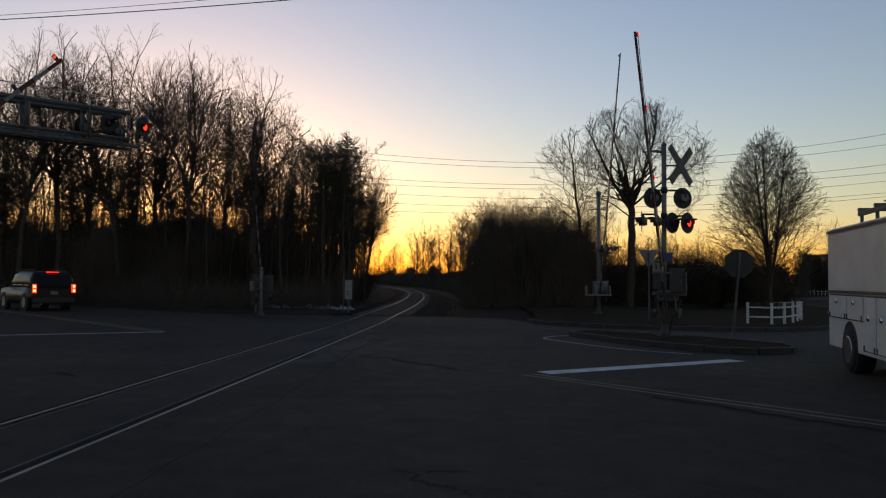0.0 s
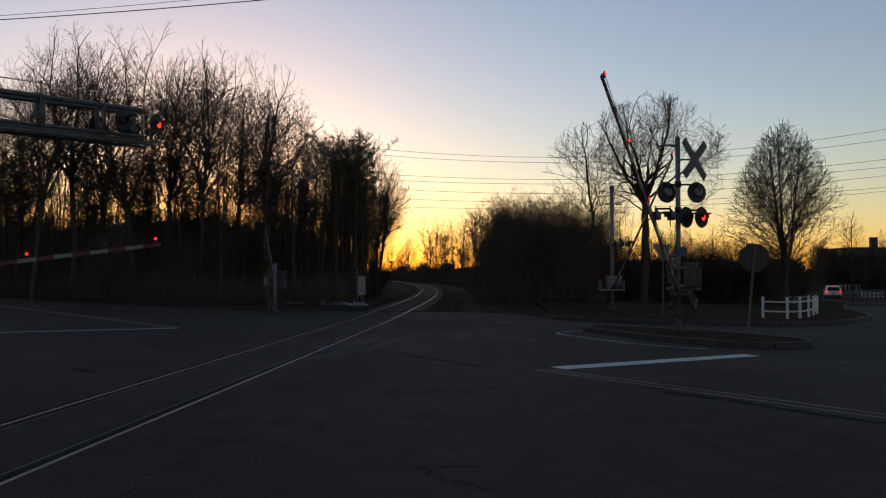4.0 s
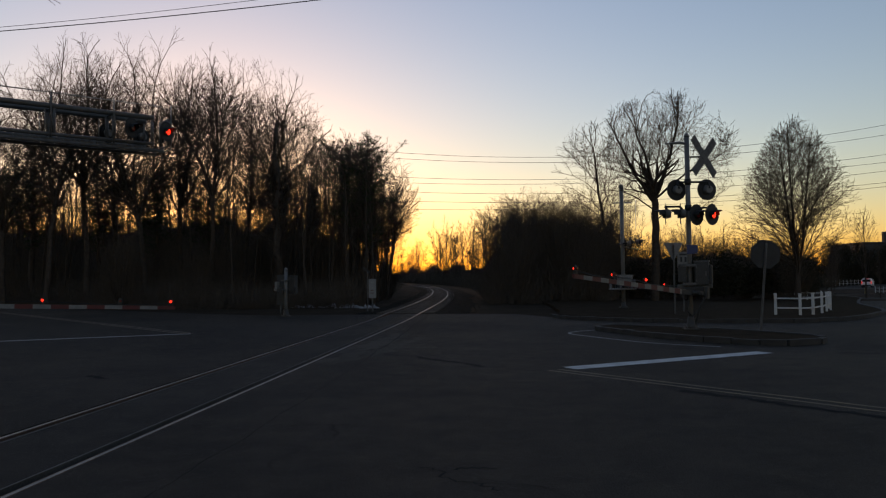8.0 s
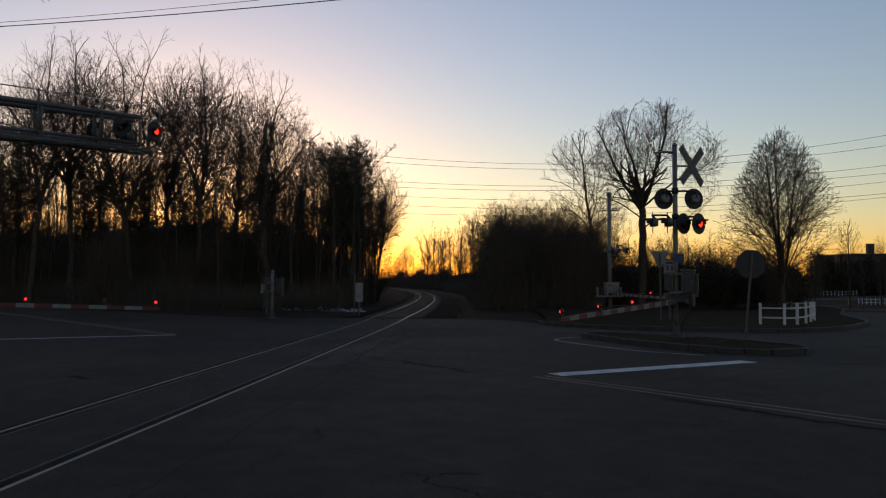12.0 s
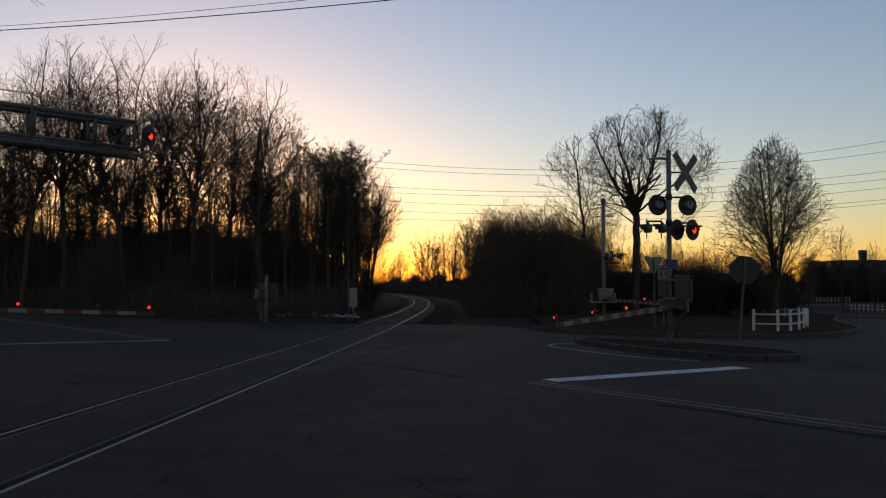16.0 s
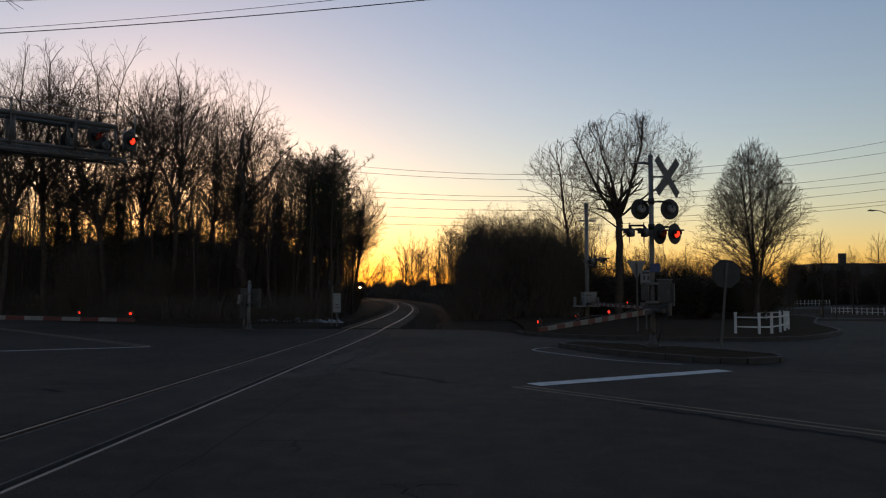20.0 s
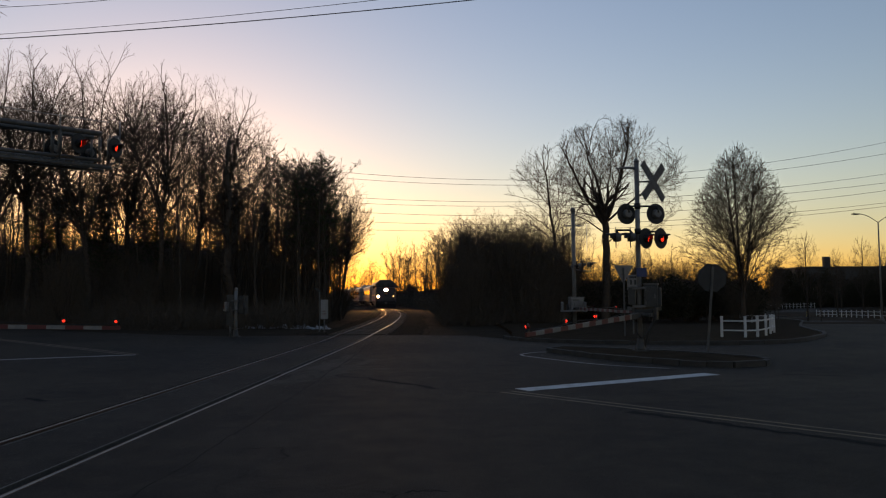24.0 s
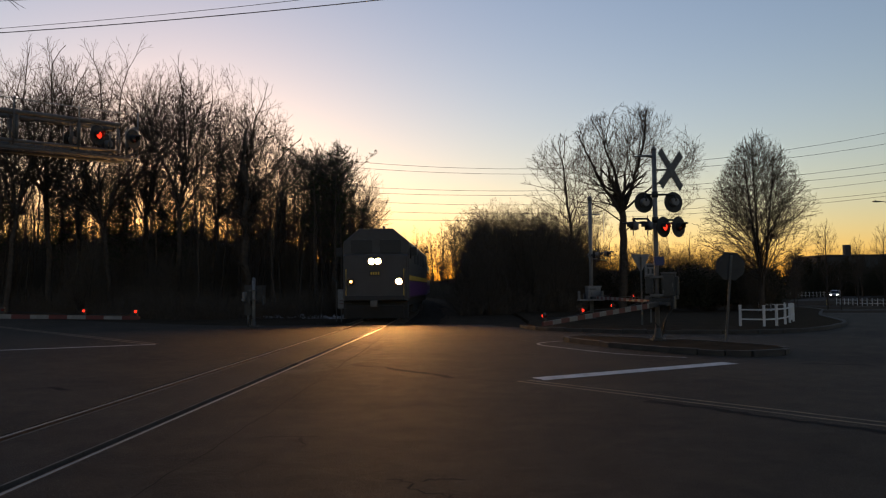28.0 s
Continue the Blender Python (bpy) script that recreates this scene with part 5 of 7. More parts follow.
roadside = empty("roadside_tree", pose(-21.0, 27.0, -0.05), "bare roadside tree whose limb hangs high over the road", "tree", "trees on the verge")
gr = Forking(431, 34, 0.0, 0.09, 0.006, 9, 0.4)
gr.guided([Vector((0, 0, -0.1)), Vector((0.2, 0, 4)), Vector((0.1, 0, 9.5)), Vector((-0.6, 0, 13.5))], 0.26, 0.06, 4, 1.6, 0.5, 45, 1.2)
gr.guided([Vector((0.15, 0, 7.5)), Vector((2.2, 0.2, 10.6)), Vector((4.2, 0.1, 12.4)), Vector((5.5, 0, 12.3))], 0.12, 0.02, 6, 0.6, 0.55, 50, 0.75)
segs_mesh("trunk", gr.wood, M_BARK, roadside, 6)
tagged(segs_mesh("crown", gr.twigs, M_TWIG, roadside, 3), "fine bare twigs", kind="stuff")


def hedge(name, seed, x0, y0, x1, y1, height, depth, label, base=0.0, leaf=1.0):
    """An evergreen hedge of many small leaves over dark stems."""
    rng = random.Random(seed)
    L = math.hypot(x1 - x0, y1 - y0)
    ob = empty(name, Matrix.Identity(4), label, "hedge", "hedges")
    stems, leaves = [], []
    for k in range(int(L * 5)):
        t = rng.random()
        x, y = x0 + (x1 - x0) * t + rng.gauss(0, depth / 3), y0 + (y1 - y0) * t + rng.gauss(0, depth / 3)
        h = height * (0.75 + 0.35 * noise.noise(Vector((x * 0.35, y * 0.35, seed)))) * rng.uniform(0.8, 1.05)
        stems.append((Vector((x, y, base - 0.1)), Vector((x + rng.gauss(0, 0.2), y + rng.gauss(0, 0.2), base + h * 0.9)), 0.03, 0.01))
        for j in range(int(95 * height / 3 / leaf ** 2)):
            c = Vector((x + rng.gauss(0, 0.32), y + rng.gauss(0, 0.32), base + h * rng.uniform(0.03, 1.0)))
            d = Vector((rng.gauss(0, 1), rng.gauss(0, 1), rng.gauss(0.3, 1))).normalized() * rng.uniform(0.1, 0.2) * leaf
            leaves.append((c, c + d, 0.07 * leaf, 0.015 * leaf))
    tagged(segs_mesh("stem_clump", stems, M_BARK, ob, 4), "dark thin stems", kind="stuff")
    tagged(segs_mesh("foliage", leaves, M_HEDGE, ob, 3), "small dark leaves", kind="stuff")
    return ob


hedge("hedge", 51, 10.5, 58, 19.5, 57, 3.7, 1.6, "dark overgrown evergreen hedge")
hedge("hedge", 52, 19.5, 59, 27.5, 64, 4.0, 1.8, "dark overgrown evergreen hedge")
hedge("hedge", 53, 22.0, 84, 42, 108, 4.7, 2.2, "dark evergreen hedge along the side road")
hedge("hedge", 56, 54.5, 74, 67.0, 118, 4.4, 2.0, "tall dark evergreen hedge behind a white fence")
hedge("hedge", 57, 50.0, 190, 106, 205, 8.6, 3.0, "tall dark evergreen screen beyond the side road", -1.9, 2.0)
hedge("hedge", 58, 96.0, 210.0, 188, 210.0, 14.2, 1.6, "tall dark evergreen screen before a low building", -1.9, 2.0)
hedge("hedge", 55, 27.5, 64, 33.5, 78, 3.6, 1.8, "dark overgrown evergreen hedge")
hedge("hedge", 54, 5.5, 52, 11, 56, 2.6, 1.5, "dark overgrown evergreen hedge")


def far_woods(name, seed, spans, label):
    """Far bare trees, too many to count, in one mesh."""
    segs, thick = [], []
    for b0, b1, d0, d1, h, count in spans:
        rng = random.Random(seed + int(b0 * 10) + int(d0))
        for k in range(count):
            d = rng.uniform(d0, d1)
            x = d * bearing(rng.uniform(b0, b1))
            if abs(x - track(d)[0]) < 5.5 or (d < 205 and x < track(d)[0] and x > -0.096 * d):
                continue
            H = h * rng.uniform(0.72, 1.1)
            gr = Growth(rng.random(), [(6, 0.04, 0.03, 10, 38, 0.4, 0.28), (4, 0.1, 0.06, 6, 36, 0.48, 0.12), (3, 0.13, 0.04, 2.5, 36, 0.55, 0.1), (1, 0.15, 0.03, 0, 34, 0.5, 0)], 0.3, 0.015)
            gr.grow(Vector((x, d, -0.2 + hill(x, d) + drop(x, d))), Vector((rng.gauss(0, 0.05), 0, 1)).normalized(), H, 0.012 * H)
            segs += sum(gr.out, [])
    return tagged(segs_mesh(name, segs, M_TWIG, None, 3), label, "woods", kind="stuff")


far_woods("far_woods", 74, [(-2.0, 0.8, 170, 230, 11.0, 22), (0.6, 5.0, 140, 210, 11.5, 46), (-8.5, -2.6, 212, 265, 9.0, 26), (-9.5, -3.2, 265, 297, 10.5, 26), (-2.5, 6.0, 120, 150, 5.5, 40)], "far bare trees beyond the curve of the track")
far_woods("far_woods", 71, [(-38, -12.0, 74, 120, 9.0, 120), (-14, -5.6, 84, 112, 8.0, 36)], "dim rows of bare trees deep in the wood")
far_woods("far_woods", 72, [(4.0, 22.5, 120, 170, 7.5, 75), (15.0, 25.5, 176, 215, 10.5, 60), (28.6, 37.0, 188, 202, 10.5, 40)], "far bare trees along the horizon")


def brush(name, seed, spans, label):
    """Thick tangle of thin stems, too many to count."""
    segs = []
    for b0, b1, d0, d1, h, count in spans:
        rng = random.Random(seed + int(d0))
        for k in range(count):
            d = rng.uniform(d0, d1)
            x = d * bearing(rng.uniform(b0, b1))
            H0 = h
            if abs(x - track(d)[0]) < 3.2 + 0.012 * d or (d < 205 and x < track(d)[0] and x > -0.0925 * d and H0 > 1.5) or (x < -3 and d < 42.5 - 0.5 * min(0, x + 14)) or (x > 2 and d < 44):
                continue
            H = h * rng.uniform(0.3, 1.0) * (0.8 + 0.5 * noise.noise(Vector((x * 0.15, d * 0.15, 1))))
            p = Vector((x, d, -0.1 + hill(x, d) + drop(x, d)))
            lean = Vector((rng.gauss(0, 0.55), rng.gauss(0, 0.55), 1)).normalized()
            q = p + lean * H * 0.55
            e = q + (lean + Vector((rng.gauss(0, 0.6), rng.gauss(0, 0.6), -0.1))).normalized() * H * 0.45
            w = 0.008 + 0.00016 * d
            segs += [(p, q, w, w * 0.8), (q, e, w * 0.8, w * 0.3)]
            for j in range(3):
                f = rng.uniform(0.2, 1)
                c = p.lerp(q, f)
                segs.append((c, c + Vector((rng.gauss(0, 0.5), rng.gauss(0, 0.6), rng.uniform(-0.1, 0.6))) * H * 0.34, w * 0.6, w * 0.25))
    return tagged(segs_mesh(name, segs, M_BRUSH, None, 3), label, "brush", kind="stuff")


brush("undergrowth", 80, [(-36, -4.2, 42, 62, 3.4, 8500), (-36, -4.0, 62, 118, 5.0, 8000)], "dense dark undergrowth under the wood")
brush("undergrowth", 90, [(0.5, 11, 45, 85, 3.6, 5000), (-4.5, 8, 100, 165, 4.0, 5000), (-6.0, 0, 165, 215, 5.0, 2500), (-8.0, -2.0, 215, 262, 5.0, 3500), (-9.5, -3.5, 262, 297, 6.5, 4500), (11, 22, 95, 130, 3.0, 2500), (15, 25.3, 176, 200, 6.5, 3000)], "dense dark brush beside the track")
brush("trackside_weeds", 97, [(0.2, 6.0, 44, 90, 1.7, 2600), (-4.4, -1.5, 60, 110, 1.2, 600)], "dead weeds and brambles beside the track")
brush("leaf_litter_brush", 95, [(-36, -5, 37, 48, 0.45, 4500)], "dead weeds and leaf litter along the wood's edge")

# ---- street furniture ----


def post_fence(name, pts, height, group, label):
    """White fence: square posts with caps and two rails between them."""
    x0, y0 = pts[0]
    f = empty(name, pose(x0, y0, KERB_H - 0.03 + drop(x0, y0)), label, "fence", group)
    P = [Vector((x - x0, y - y0, drop(x, y) - drop(x0, y0))) for x, y in pts]
    for i, p in enumerate(P):
        d = (P[min(i + 1, len(P) - 1)] - P[max(i - 1, 0)])
        a = math.degrees(math.atan2(d.y, d.x))
        bm = add_box(B(), (0.082, 0.082, height), pose(p.x, p.y, p.z + height / 2, 0, 0, a), 0.008)
        add_box(bm, (0.1, 0.1, 0.025), pose(p.x, p.y, p.z + height + 0.012, 0, 0, a), 0.005)
        part("post", bm, M_FENCE, f)
    for a, b in zip(P, P[1:]):
        d = b - a
        for z in (0.34, 0.8):
            bm = add_box(B(), (d.length - 0.1, 0.035, 0.05), pose((a.x + b.x) / 2, (a.y + b.y) / 2, (a.z + b.z) / 2 + z * height, 0, 0, math.degrees(math.atan2(d.y, d.x))), 0.006)
            part("rail", bm, M_FENCE, f)
    return f


post_fence("white_fence", [(11.13, 28.14), (11.79, 27.65), (12.36, 27.93), (13.19, 29.07), (14.15, 30.78), (14.96, 32.2), (16.0, 34.6)], 0.74, "white fences", "curved white post and rail fence on the verge")
post_fence("white_fence", [(61.5 - 0.62 * k, 118 - 2.3 * k) for k in range(20)], 0.95, "white fences", "long white post and rail fence along the side road")
post_fence("white_fence", [(77.5 + 1.3 * k, 180 + 0.8 * k) for k in range(19)], 1.3, "white fences", "distant white post and rail fence")


post_fence("white_fence", [(24.2, 57.6), (25.0, 57.4), (25.8, 56.9)], 0.66, "white fences", "old white rail fence half lost in the bushes")


def sign_post(name, x, y, z, height, lean_x, lean_y, label, plate, mat=M_SIGNBACK, yaw=0):
    s = empty(name, pose(x, y, z), label, "sign")
    m = pose(0, 0, 0, lean_y, lean_x, yaw)
    bm = add_box(B(), (0.06, 0.03, height), m @ pose(0, 0, height / 2), 0.004)
    add_box(bm, (0.012, 0.05, height), m @ pose(0, -0.015, height / 2))
    part("post", bm, M_STEEL, s)
    bm = B()
    o = [bm.verts.new(m @ Vector((px, 0.03, height + pz))) for px, pz in plate]
    b = [bm.verts.new(m @ Vector((px, 0.036, height + pz))) for px, pz in plate]
    n = len(o)
    bm.faces.new(o)
    bm.faces.new(b[::-1])
    for k in range(n):
        bm.faces.new((o[k], b[k], b[(k + 1) % n], o[(k + 1) % n]))
    bmesh.ops.recalc_face_normals(bm, faces=bm.faces)
    pl = part("plate", bm, mat, s, "bare metal back of the plate")
    for dz in (-0.2, 0.05):
        part("bolt", add_cyl(B(), m @ Vector((0, 0.0, height + dz)), m @ Vector((0, 0.05, height + dz)), 0.012, sides=6), M_STEEL, s)
    return s


R8 = 0.40
octagon = [(R8 * math.cos(math.pi / 8 + k * math.pi / 4), R8 * math.sin(math.pi / 8 + k * math.pi / 4) - 0.3) for k in range(8)]
sign_post("stop_sign", 7.75, 20.6, KERB_H - 0.03, 2.3, 5.0, 0, "back of an octagonal sign on a leaning post", octagon, yaw=-6)
sign_post("yield_sign", 7.95, 29.6, KERB_H - 0.03, 2.6, 0, 0, "back of a triangular yield sign", [(-0.4, 0.1), (0, -0.62), (0.4, 0.1)], M_ALU, yaw=10)

s = empty("route_sign", pose(8.75, 31.2, KERB_H - 0.03), "small square sign with worn dark markings on a thin post", "sign")
part("post", add_box(B(), (0.05, 0.04, 2.3), pose(0, 0.03, 1.15), 0.004), M_STEEL, s)
plate = part("plate", add_box(B(), (0.46, 0.012, 0.62), pose(0, 0, 2.08), 0.004), M_ALU, s, "pale square plate")
for dx, dz, w, h in ((0.0, 0.2, 0.3, 0.07), (-0.08, 0.0, 0.08, 0.2), (0.09, 0.0, 0.08, 0.2), (0.0, -0.2, 0.28, 0.06)):
    part("marking_bar", add_box(B(), (w, 0.004, h), pose(dx, -0.009, 2.08 + dz)), M_SIGNBACK, plate)

# whistle board beside the track
s = empty("track_sign", pose(-4.45, 37.65, -0.03), "white upright board on a short post beside the track", "sign")
part("post", add_box(B(), (0.07, 0.05, 1.6), pose(0, 0.03, 0.8), 0.004), M_STEEL, s)
board = part("board", add_box(B(), (0.36, 0.012, 0.92), pose(0, 0, 1.12), 0.004), M_BOARD, s, "white board with small lettering")
for k in range(5):
    part("lettering_bar", add_box(B(), (0.17 - 0.03 * (k % 2), 0.004, 0.028), pose(0, -0.009, 1.42 - 0.13 * k)), M_LINE_F if k < 3 else M_RED, board)
s = empty("marker_post", pose(-4.75, 38.2, -0.03), "thin post with a tilted small panel", "post")
part("post", add_cyl(B(), (0, 0, 0), (0, 0, 1.95), 0.025, sides=8), M_STEEL, s)
part("panel", add_box(B(), (0.42, 0.02, 0.12), pose(-0.06, 0, 2.02, 0, 40, 0), 0.004), M_SIGNBACK, s)


def street_lamp(x, y, height, yaw, label):
    s = empty("street_lamp", pose(x, y, KERB_H - 0.03 + drop(x, y), 0, 0, yaw), label, "street lamp", "street lamps")
    part("pole", add_cyl(B(), (0, 0, 0), (0, 0, height), 0.095, 0.055, 14), M_ALU, s)
    part("base", add_lathe(B(), [(0.2, 0), (0.2, 0.1), (0.12, 0.3), (0.1, 0.5)], Matrix.Identity(4), 14), M_ALU, s)
    for sgn in (-1, 1):
        pts = smooth_line([(0, 0, height - 0.05), (sgn * 0.7, 0, height + 0.42), (sgn * 1.4, 0, height + 0.72), (sgn * 1.9, 0, height + 0.76)], 4)
        part("arm", add_tube(B(), pts, 0.035, 8), M_ALU, s)
        head = part("lamp_head", add_box(B(), (0.7, 0.28, 0.1), pose(sgn * 2.15, 0, height + 0.76), 0.03), M_STEEL, s)
        part("photocell", add_cyl(B(), (sgn * 2.3, 0, height + 0.8), (sgn * 2.3, 0, height + 0.9), 0.04, sides=10), M_BLACK, head)
        part("diffuser", add_box(B(), (0.5, 0.2, 0.03), pose(sgn * 2.15, 0, height + 0.7), 0.01), M_LENS_CLEAR, head)
    return s


street_lamp(43.8, 72.0, 9.3, 0, "tall grey street lamp with two curved arms")
street_lamp(95.0, 118.0, 9.3, 20, "tall grey street lamp with two curved arms")

# orange barrel by the lamp
s = empty("traffic_barrel", pose(41.6, 66.6, KERB_H - 0.03 + drop(41.6, 66.6)), "orange plastic traffic barrel with white bands", "barrel")
M_ORANGE = material("orange_plastic", (0.75, 0.14, 0.04), 0.5, 0, (0.5, 0.09, 0.03), 6, 40, 0.1)
part("base_ring", add_lathe(B(), [(0.36, 0), (0.36, 0.06), (0.3, 0.1)], Matrix.Identity(4), 18), M_BLACK, s)
for k in range(4):
    r = 0.29 - 0.025 * k
    part("drum_band", add_lathe(B(), [(r, 0.1 + 0.22 * k), (r, 0.29 + 0.22 * k), (r - 0.02, 0.318 + 0.22 * k)], Matrix.Identity(4), 18), M_ORANGE if k % 2 == 0 else M_WHITE, s)
part("handle", add_tube(B(), [(-0.1, 0, 0.96), (-0.08, 0, 1.06), (0.08, 0, 1.06), (0.1, 0, 0.96)], 0.02, 6), M_ORANGE, s)
s = empty("hydrant", pose(57.0, 112.0, KERB_H - 0.05 + drop(57, 112)), "small yellow hydrant on the verge", "hydrant")
part("barrel", add_lathe(B(), [(0.17, 0), (0.17, 0.08), (0.12, 0.1), (0.12, 0.6), (0.16, 0.62), (0.13, 0.75), (0.04, 0.85)], Matrix.Identity(4), 14), material("yellow_cast_iron", (0.3, 0.2, 0.04), 0.7), s)
part("outlet", add_cyl(B(), (-0.22, 0, 0.45), (0.22, 0, 0.45), 0.06), M_STEEL, s)


# ---- overhead wires ----
def wire(name, pts, r, label, group):
    return tagged(part(name, add_tube(B(), pts, r, 5), M_WIRE), label, "cable", group)


def span(x0, y0, z0, x1, y1, z1, sag, n=40):
    return [(x0 + (x1 - x0) * k / n, y0 + (y1 - y0) * k / n, z0 + (z1 - z0) * k / n - sag * 4 * (k / n) * (1 - k / n)) for k in range(n + 1)]


wire("utility_cable", span(-19.41, 23.20, 9.07, 8.61, 18.80, 9.88, 0.35), 0.014, "black overhead cable strung across the road", "overhead cables")
wire("utility_cable", span(-18.58, 23.70, 9.38, 5.40, 19.30, 10.02, 0.30), 0.008, "black overhead cable strung across the road", "overhead cables")
wire("utility_cable", span(-13.84, 22.60, 10.10, -6.35, 20.40, 9.75, 0.10), 0.008, "black overhead cable strung across the road", "overhead cables")
wire("power_line", span(-60.0, 150.0, 33.18, 120.0, 150.0, 38.24, 11.07), 0.035, "thin high voltage line against the sky", "high voltage lines")
wire("power_line", span(-60.0, 151.0, 31.26, 120.0, 151.0, 35.03, 9.44), 0.035, "thin high voltage line against the sky", "high voltage lines")
wire("power_line", span(-60.0, 152.0, 26.40, 120.0, 152.0, 30.20, 7.75), 0.035, "thin high voltage line against the sky", "high voltage lines")
wire("power_line", span(-60.0, 153.0, 24.35, 120.0, 153.0, 27.66, 6.21), 0.035, "thin high voltage line against the sky", "high voltage lines")
wire("power_line", span(-60.0, 154.0, 23.23, 120.0, 154.0, 26.45, 6.87), 0.035, "thin high voltage line against the sky", "high voltage lines")
wire("power_line", span(-60.0, 155.0, 20.77, 120.0, 155.0, 23.44, 5.79), 0.035, "thin high voltage line against the sky", "high voltage lines")
wire("power_line", span(-60.0, 156.0, 18.66, 120.0, 156.0, 22.86, 5.57), 0.035, "thin high voltage line against the sky", "high voltage lines")

def transmission_pole(x, wires):
    """A steel pole with one cross-arm for each high line."""
    p = empty("transmission_pole", pose(x, 153.0, -0.3), "tall weathered steel pole carrying the high voltage lines", "pylon", "transmission poles")
    top = max(z for y, z in wires) + 1.5
    part("pole", add_cyl(B(), (0, 0, 0), (0, 0, top), 0.34, 0.16, 14), M_STEEL, p)
    for y, z in wires:
        part("cross_arm", add_cyl(B(), (0, 0, z + 0.75), (0, y - 153.0 if abs(y - 153.0) > 0.4 else 0.5, z + 0.75), 0.07, 0.05, 8), M_STEEL, p)
        part("insulator", add_cyl(B(), (0, y - 153.0, z + 0.76), (0, y - 153.0, z + 0.28), 0.05, 0.05, 8), M_BLACK, p)


transmission_pole(-60.0, [(150, 33.18), (151, 31.26), (152, 26.4), (153, 24.35), (154, 23.23), (155, 20.77), (156, 18.66)])
transmission_pole(120.0, [(150, 38.24), (151, 35.03), (152, 30.2), (153, 27.66), (154, 26.45), (155, 23.44), (156, 22.86)])

# ---- buildings behind the trees ----
M_WALL = material("grey_cladding", (0.07, 0.067, 0.064), 0.8, 0, (0.045, 0.043, 0.041), 0.6, 20, 0.1)
M_BROWN = material("dark_brown_cladding", (0.06, 0.05, 0.045), 0.8, 0, (0.04, 0.035, 0.03), 0.6, 20, 0.1)
M_ROOF = material("dark_roofing", (0.05, 0.05, 0.055), 0.85, 0, (0.03, 0.03, 0.03), 0.8, 20, 0.2)
M_GLASSDARK = material("dark_window_glass", (0.02, 0.025, 0.03), 0.08, 0, (0.015, 0.018, 0.02), 1, 5, 0.0)


def block(name, x, y, w, d, h, yaw, label, cols, rows, unit=(), mat=None):
    b = empty(name, pose(x, y, -1.9, 0, 0, yaw), label, "building", "far buildings")
    part("wall", add_box(B(), (w, d, h), pose(0, 0, h / 2)), mat or M_WALL, b)
    part("roof", add_box(B(), (w + 0.5, d + 0.5, 0.5), pose(0, 0, h + 0.25), 0.05), M_ROOF, b)
    for r in range(rows):
        for c in range(cols):
            xx = -w / 2 + w * (c + 0.5) / cols
            zz = 1.4 + (h - 1.6) * (r + 0.35) / rows
            win = part("window", add_box(B(), (w / cols * 0.6, 0.12, 1.3), pose(xx, -d / 2 - 0.03, zz), 0.02), M_WHITE, b)
            part("pane", add_box(B(), (w / cols * 0.52, 0.06, 1.15), pose(xx, -d / 2 - 0.075, zz)), M_GLASSDARK, win)
    for ux, uw, uh in unit:
        part("roof_unit", add_box(B(), (uw, 1.4, uh), pose(ux, 0, h + 0.5 + uh / 2), 0.1), M_ROOF, b)
    return b


block("commercial_building", 150, 222, 84, 20, 11.0, 0, "long low commercial building with a flat roof", 20, 1, ((-30.8, 1.8, 3.2), (5, 9, 1.2)))
low = block("commercial_building", 33, 132, 14, 10, 5.6, 0, "dark low building behind the verge trees", 8, 1, (), M_BROWN)
part("wall_lamp", add_box(B(), (0.3, 0.14, 0.2), pose(-0.1, -5.09, 3.85), 0.03), material("lit_wall_lamp", (1, 0.8, 0.5), 0.4, emit=6.0, emit_color=(1.0, 0.6, 0.25)), low, "small warm lit wall lamp")
s = empty("path_lamp", pose(37.44, 100.00, drop(37.44, 100.00)), "small lit lantern on a thin post", "lamp")
ph = 1.54 - drop(37.44, 100.00)
part("post", add_cyl(B(), (0, 0, 0), (0, 0, ph - 0.12), 0.04, sides=8), M_STEEL, s)
part("lantern", add_lathe(B(), [(0.06, -0.12), (0.11, -0.05), (0.11, 0.06), (0.04, 0.12)], pose(0, 0, ph), 12), material("lit_lantern_glass", (1, 0.95, 0.85), 0.3, emit=5.0, emit_color=(1.0, 0.9, 0.75)), s, "small white lit lantern")

# ---- vehicles ----
M_TYRE = material("tyre_rubber", (0.02, 0.02, 0.02), 0.85, 0, (0.012, 0.012, 0.012), 8, 60, 0.2)
M_RIM = material("alloy_rim", (0.5, 0.5, 0.52), 0.3, 0.9, (0.35, 0.35, 0.36), 6, 40, 0.05)
M_CHROME = material("chrome", (0.75, 0.75, 0.76), 0.12, 1.0, (0.6, 0.6, 0.6), 6, 40, 0.0)
M_TAIL = material("lit_tail_lamp", (0.9, 0.06, 0.03), 0.3, 0, None, 6, 40, 0.0, emit=1.3, emit_color=(1.0, 0.03, 0.012))
M_BULB = material("glowing_bulb", (1, 0.5, 0.2), 0.3, 0, None, 6, 40, 0.0, emit=3.0, emit_color=(1.0, 0.42, 0.12))
M_TAIL_DIM = material("dim_tail_lamp", (0.6, 0.04, 0.03), 0.3, 0, None, 6, 40, 0.0, emit=0.8, emit_color=(1.0, 0.05, 0.02))
M_HEADL = material("lit_headlamp", (1, 0.95, 0.85), 0.2, 0, None, 6, 40, 0.0, emit=25.0, emit_color=(1.0, 0.9, 0.7))


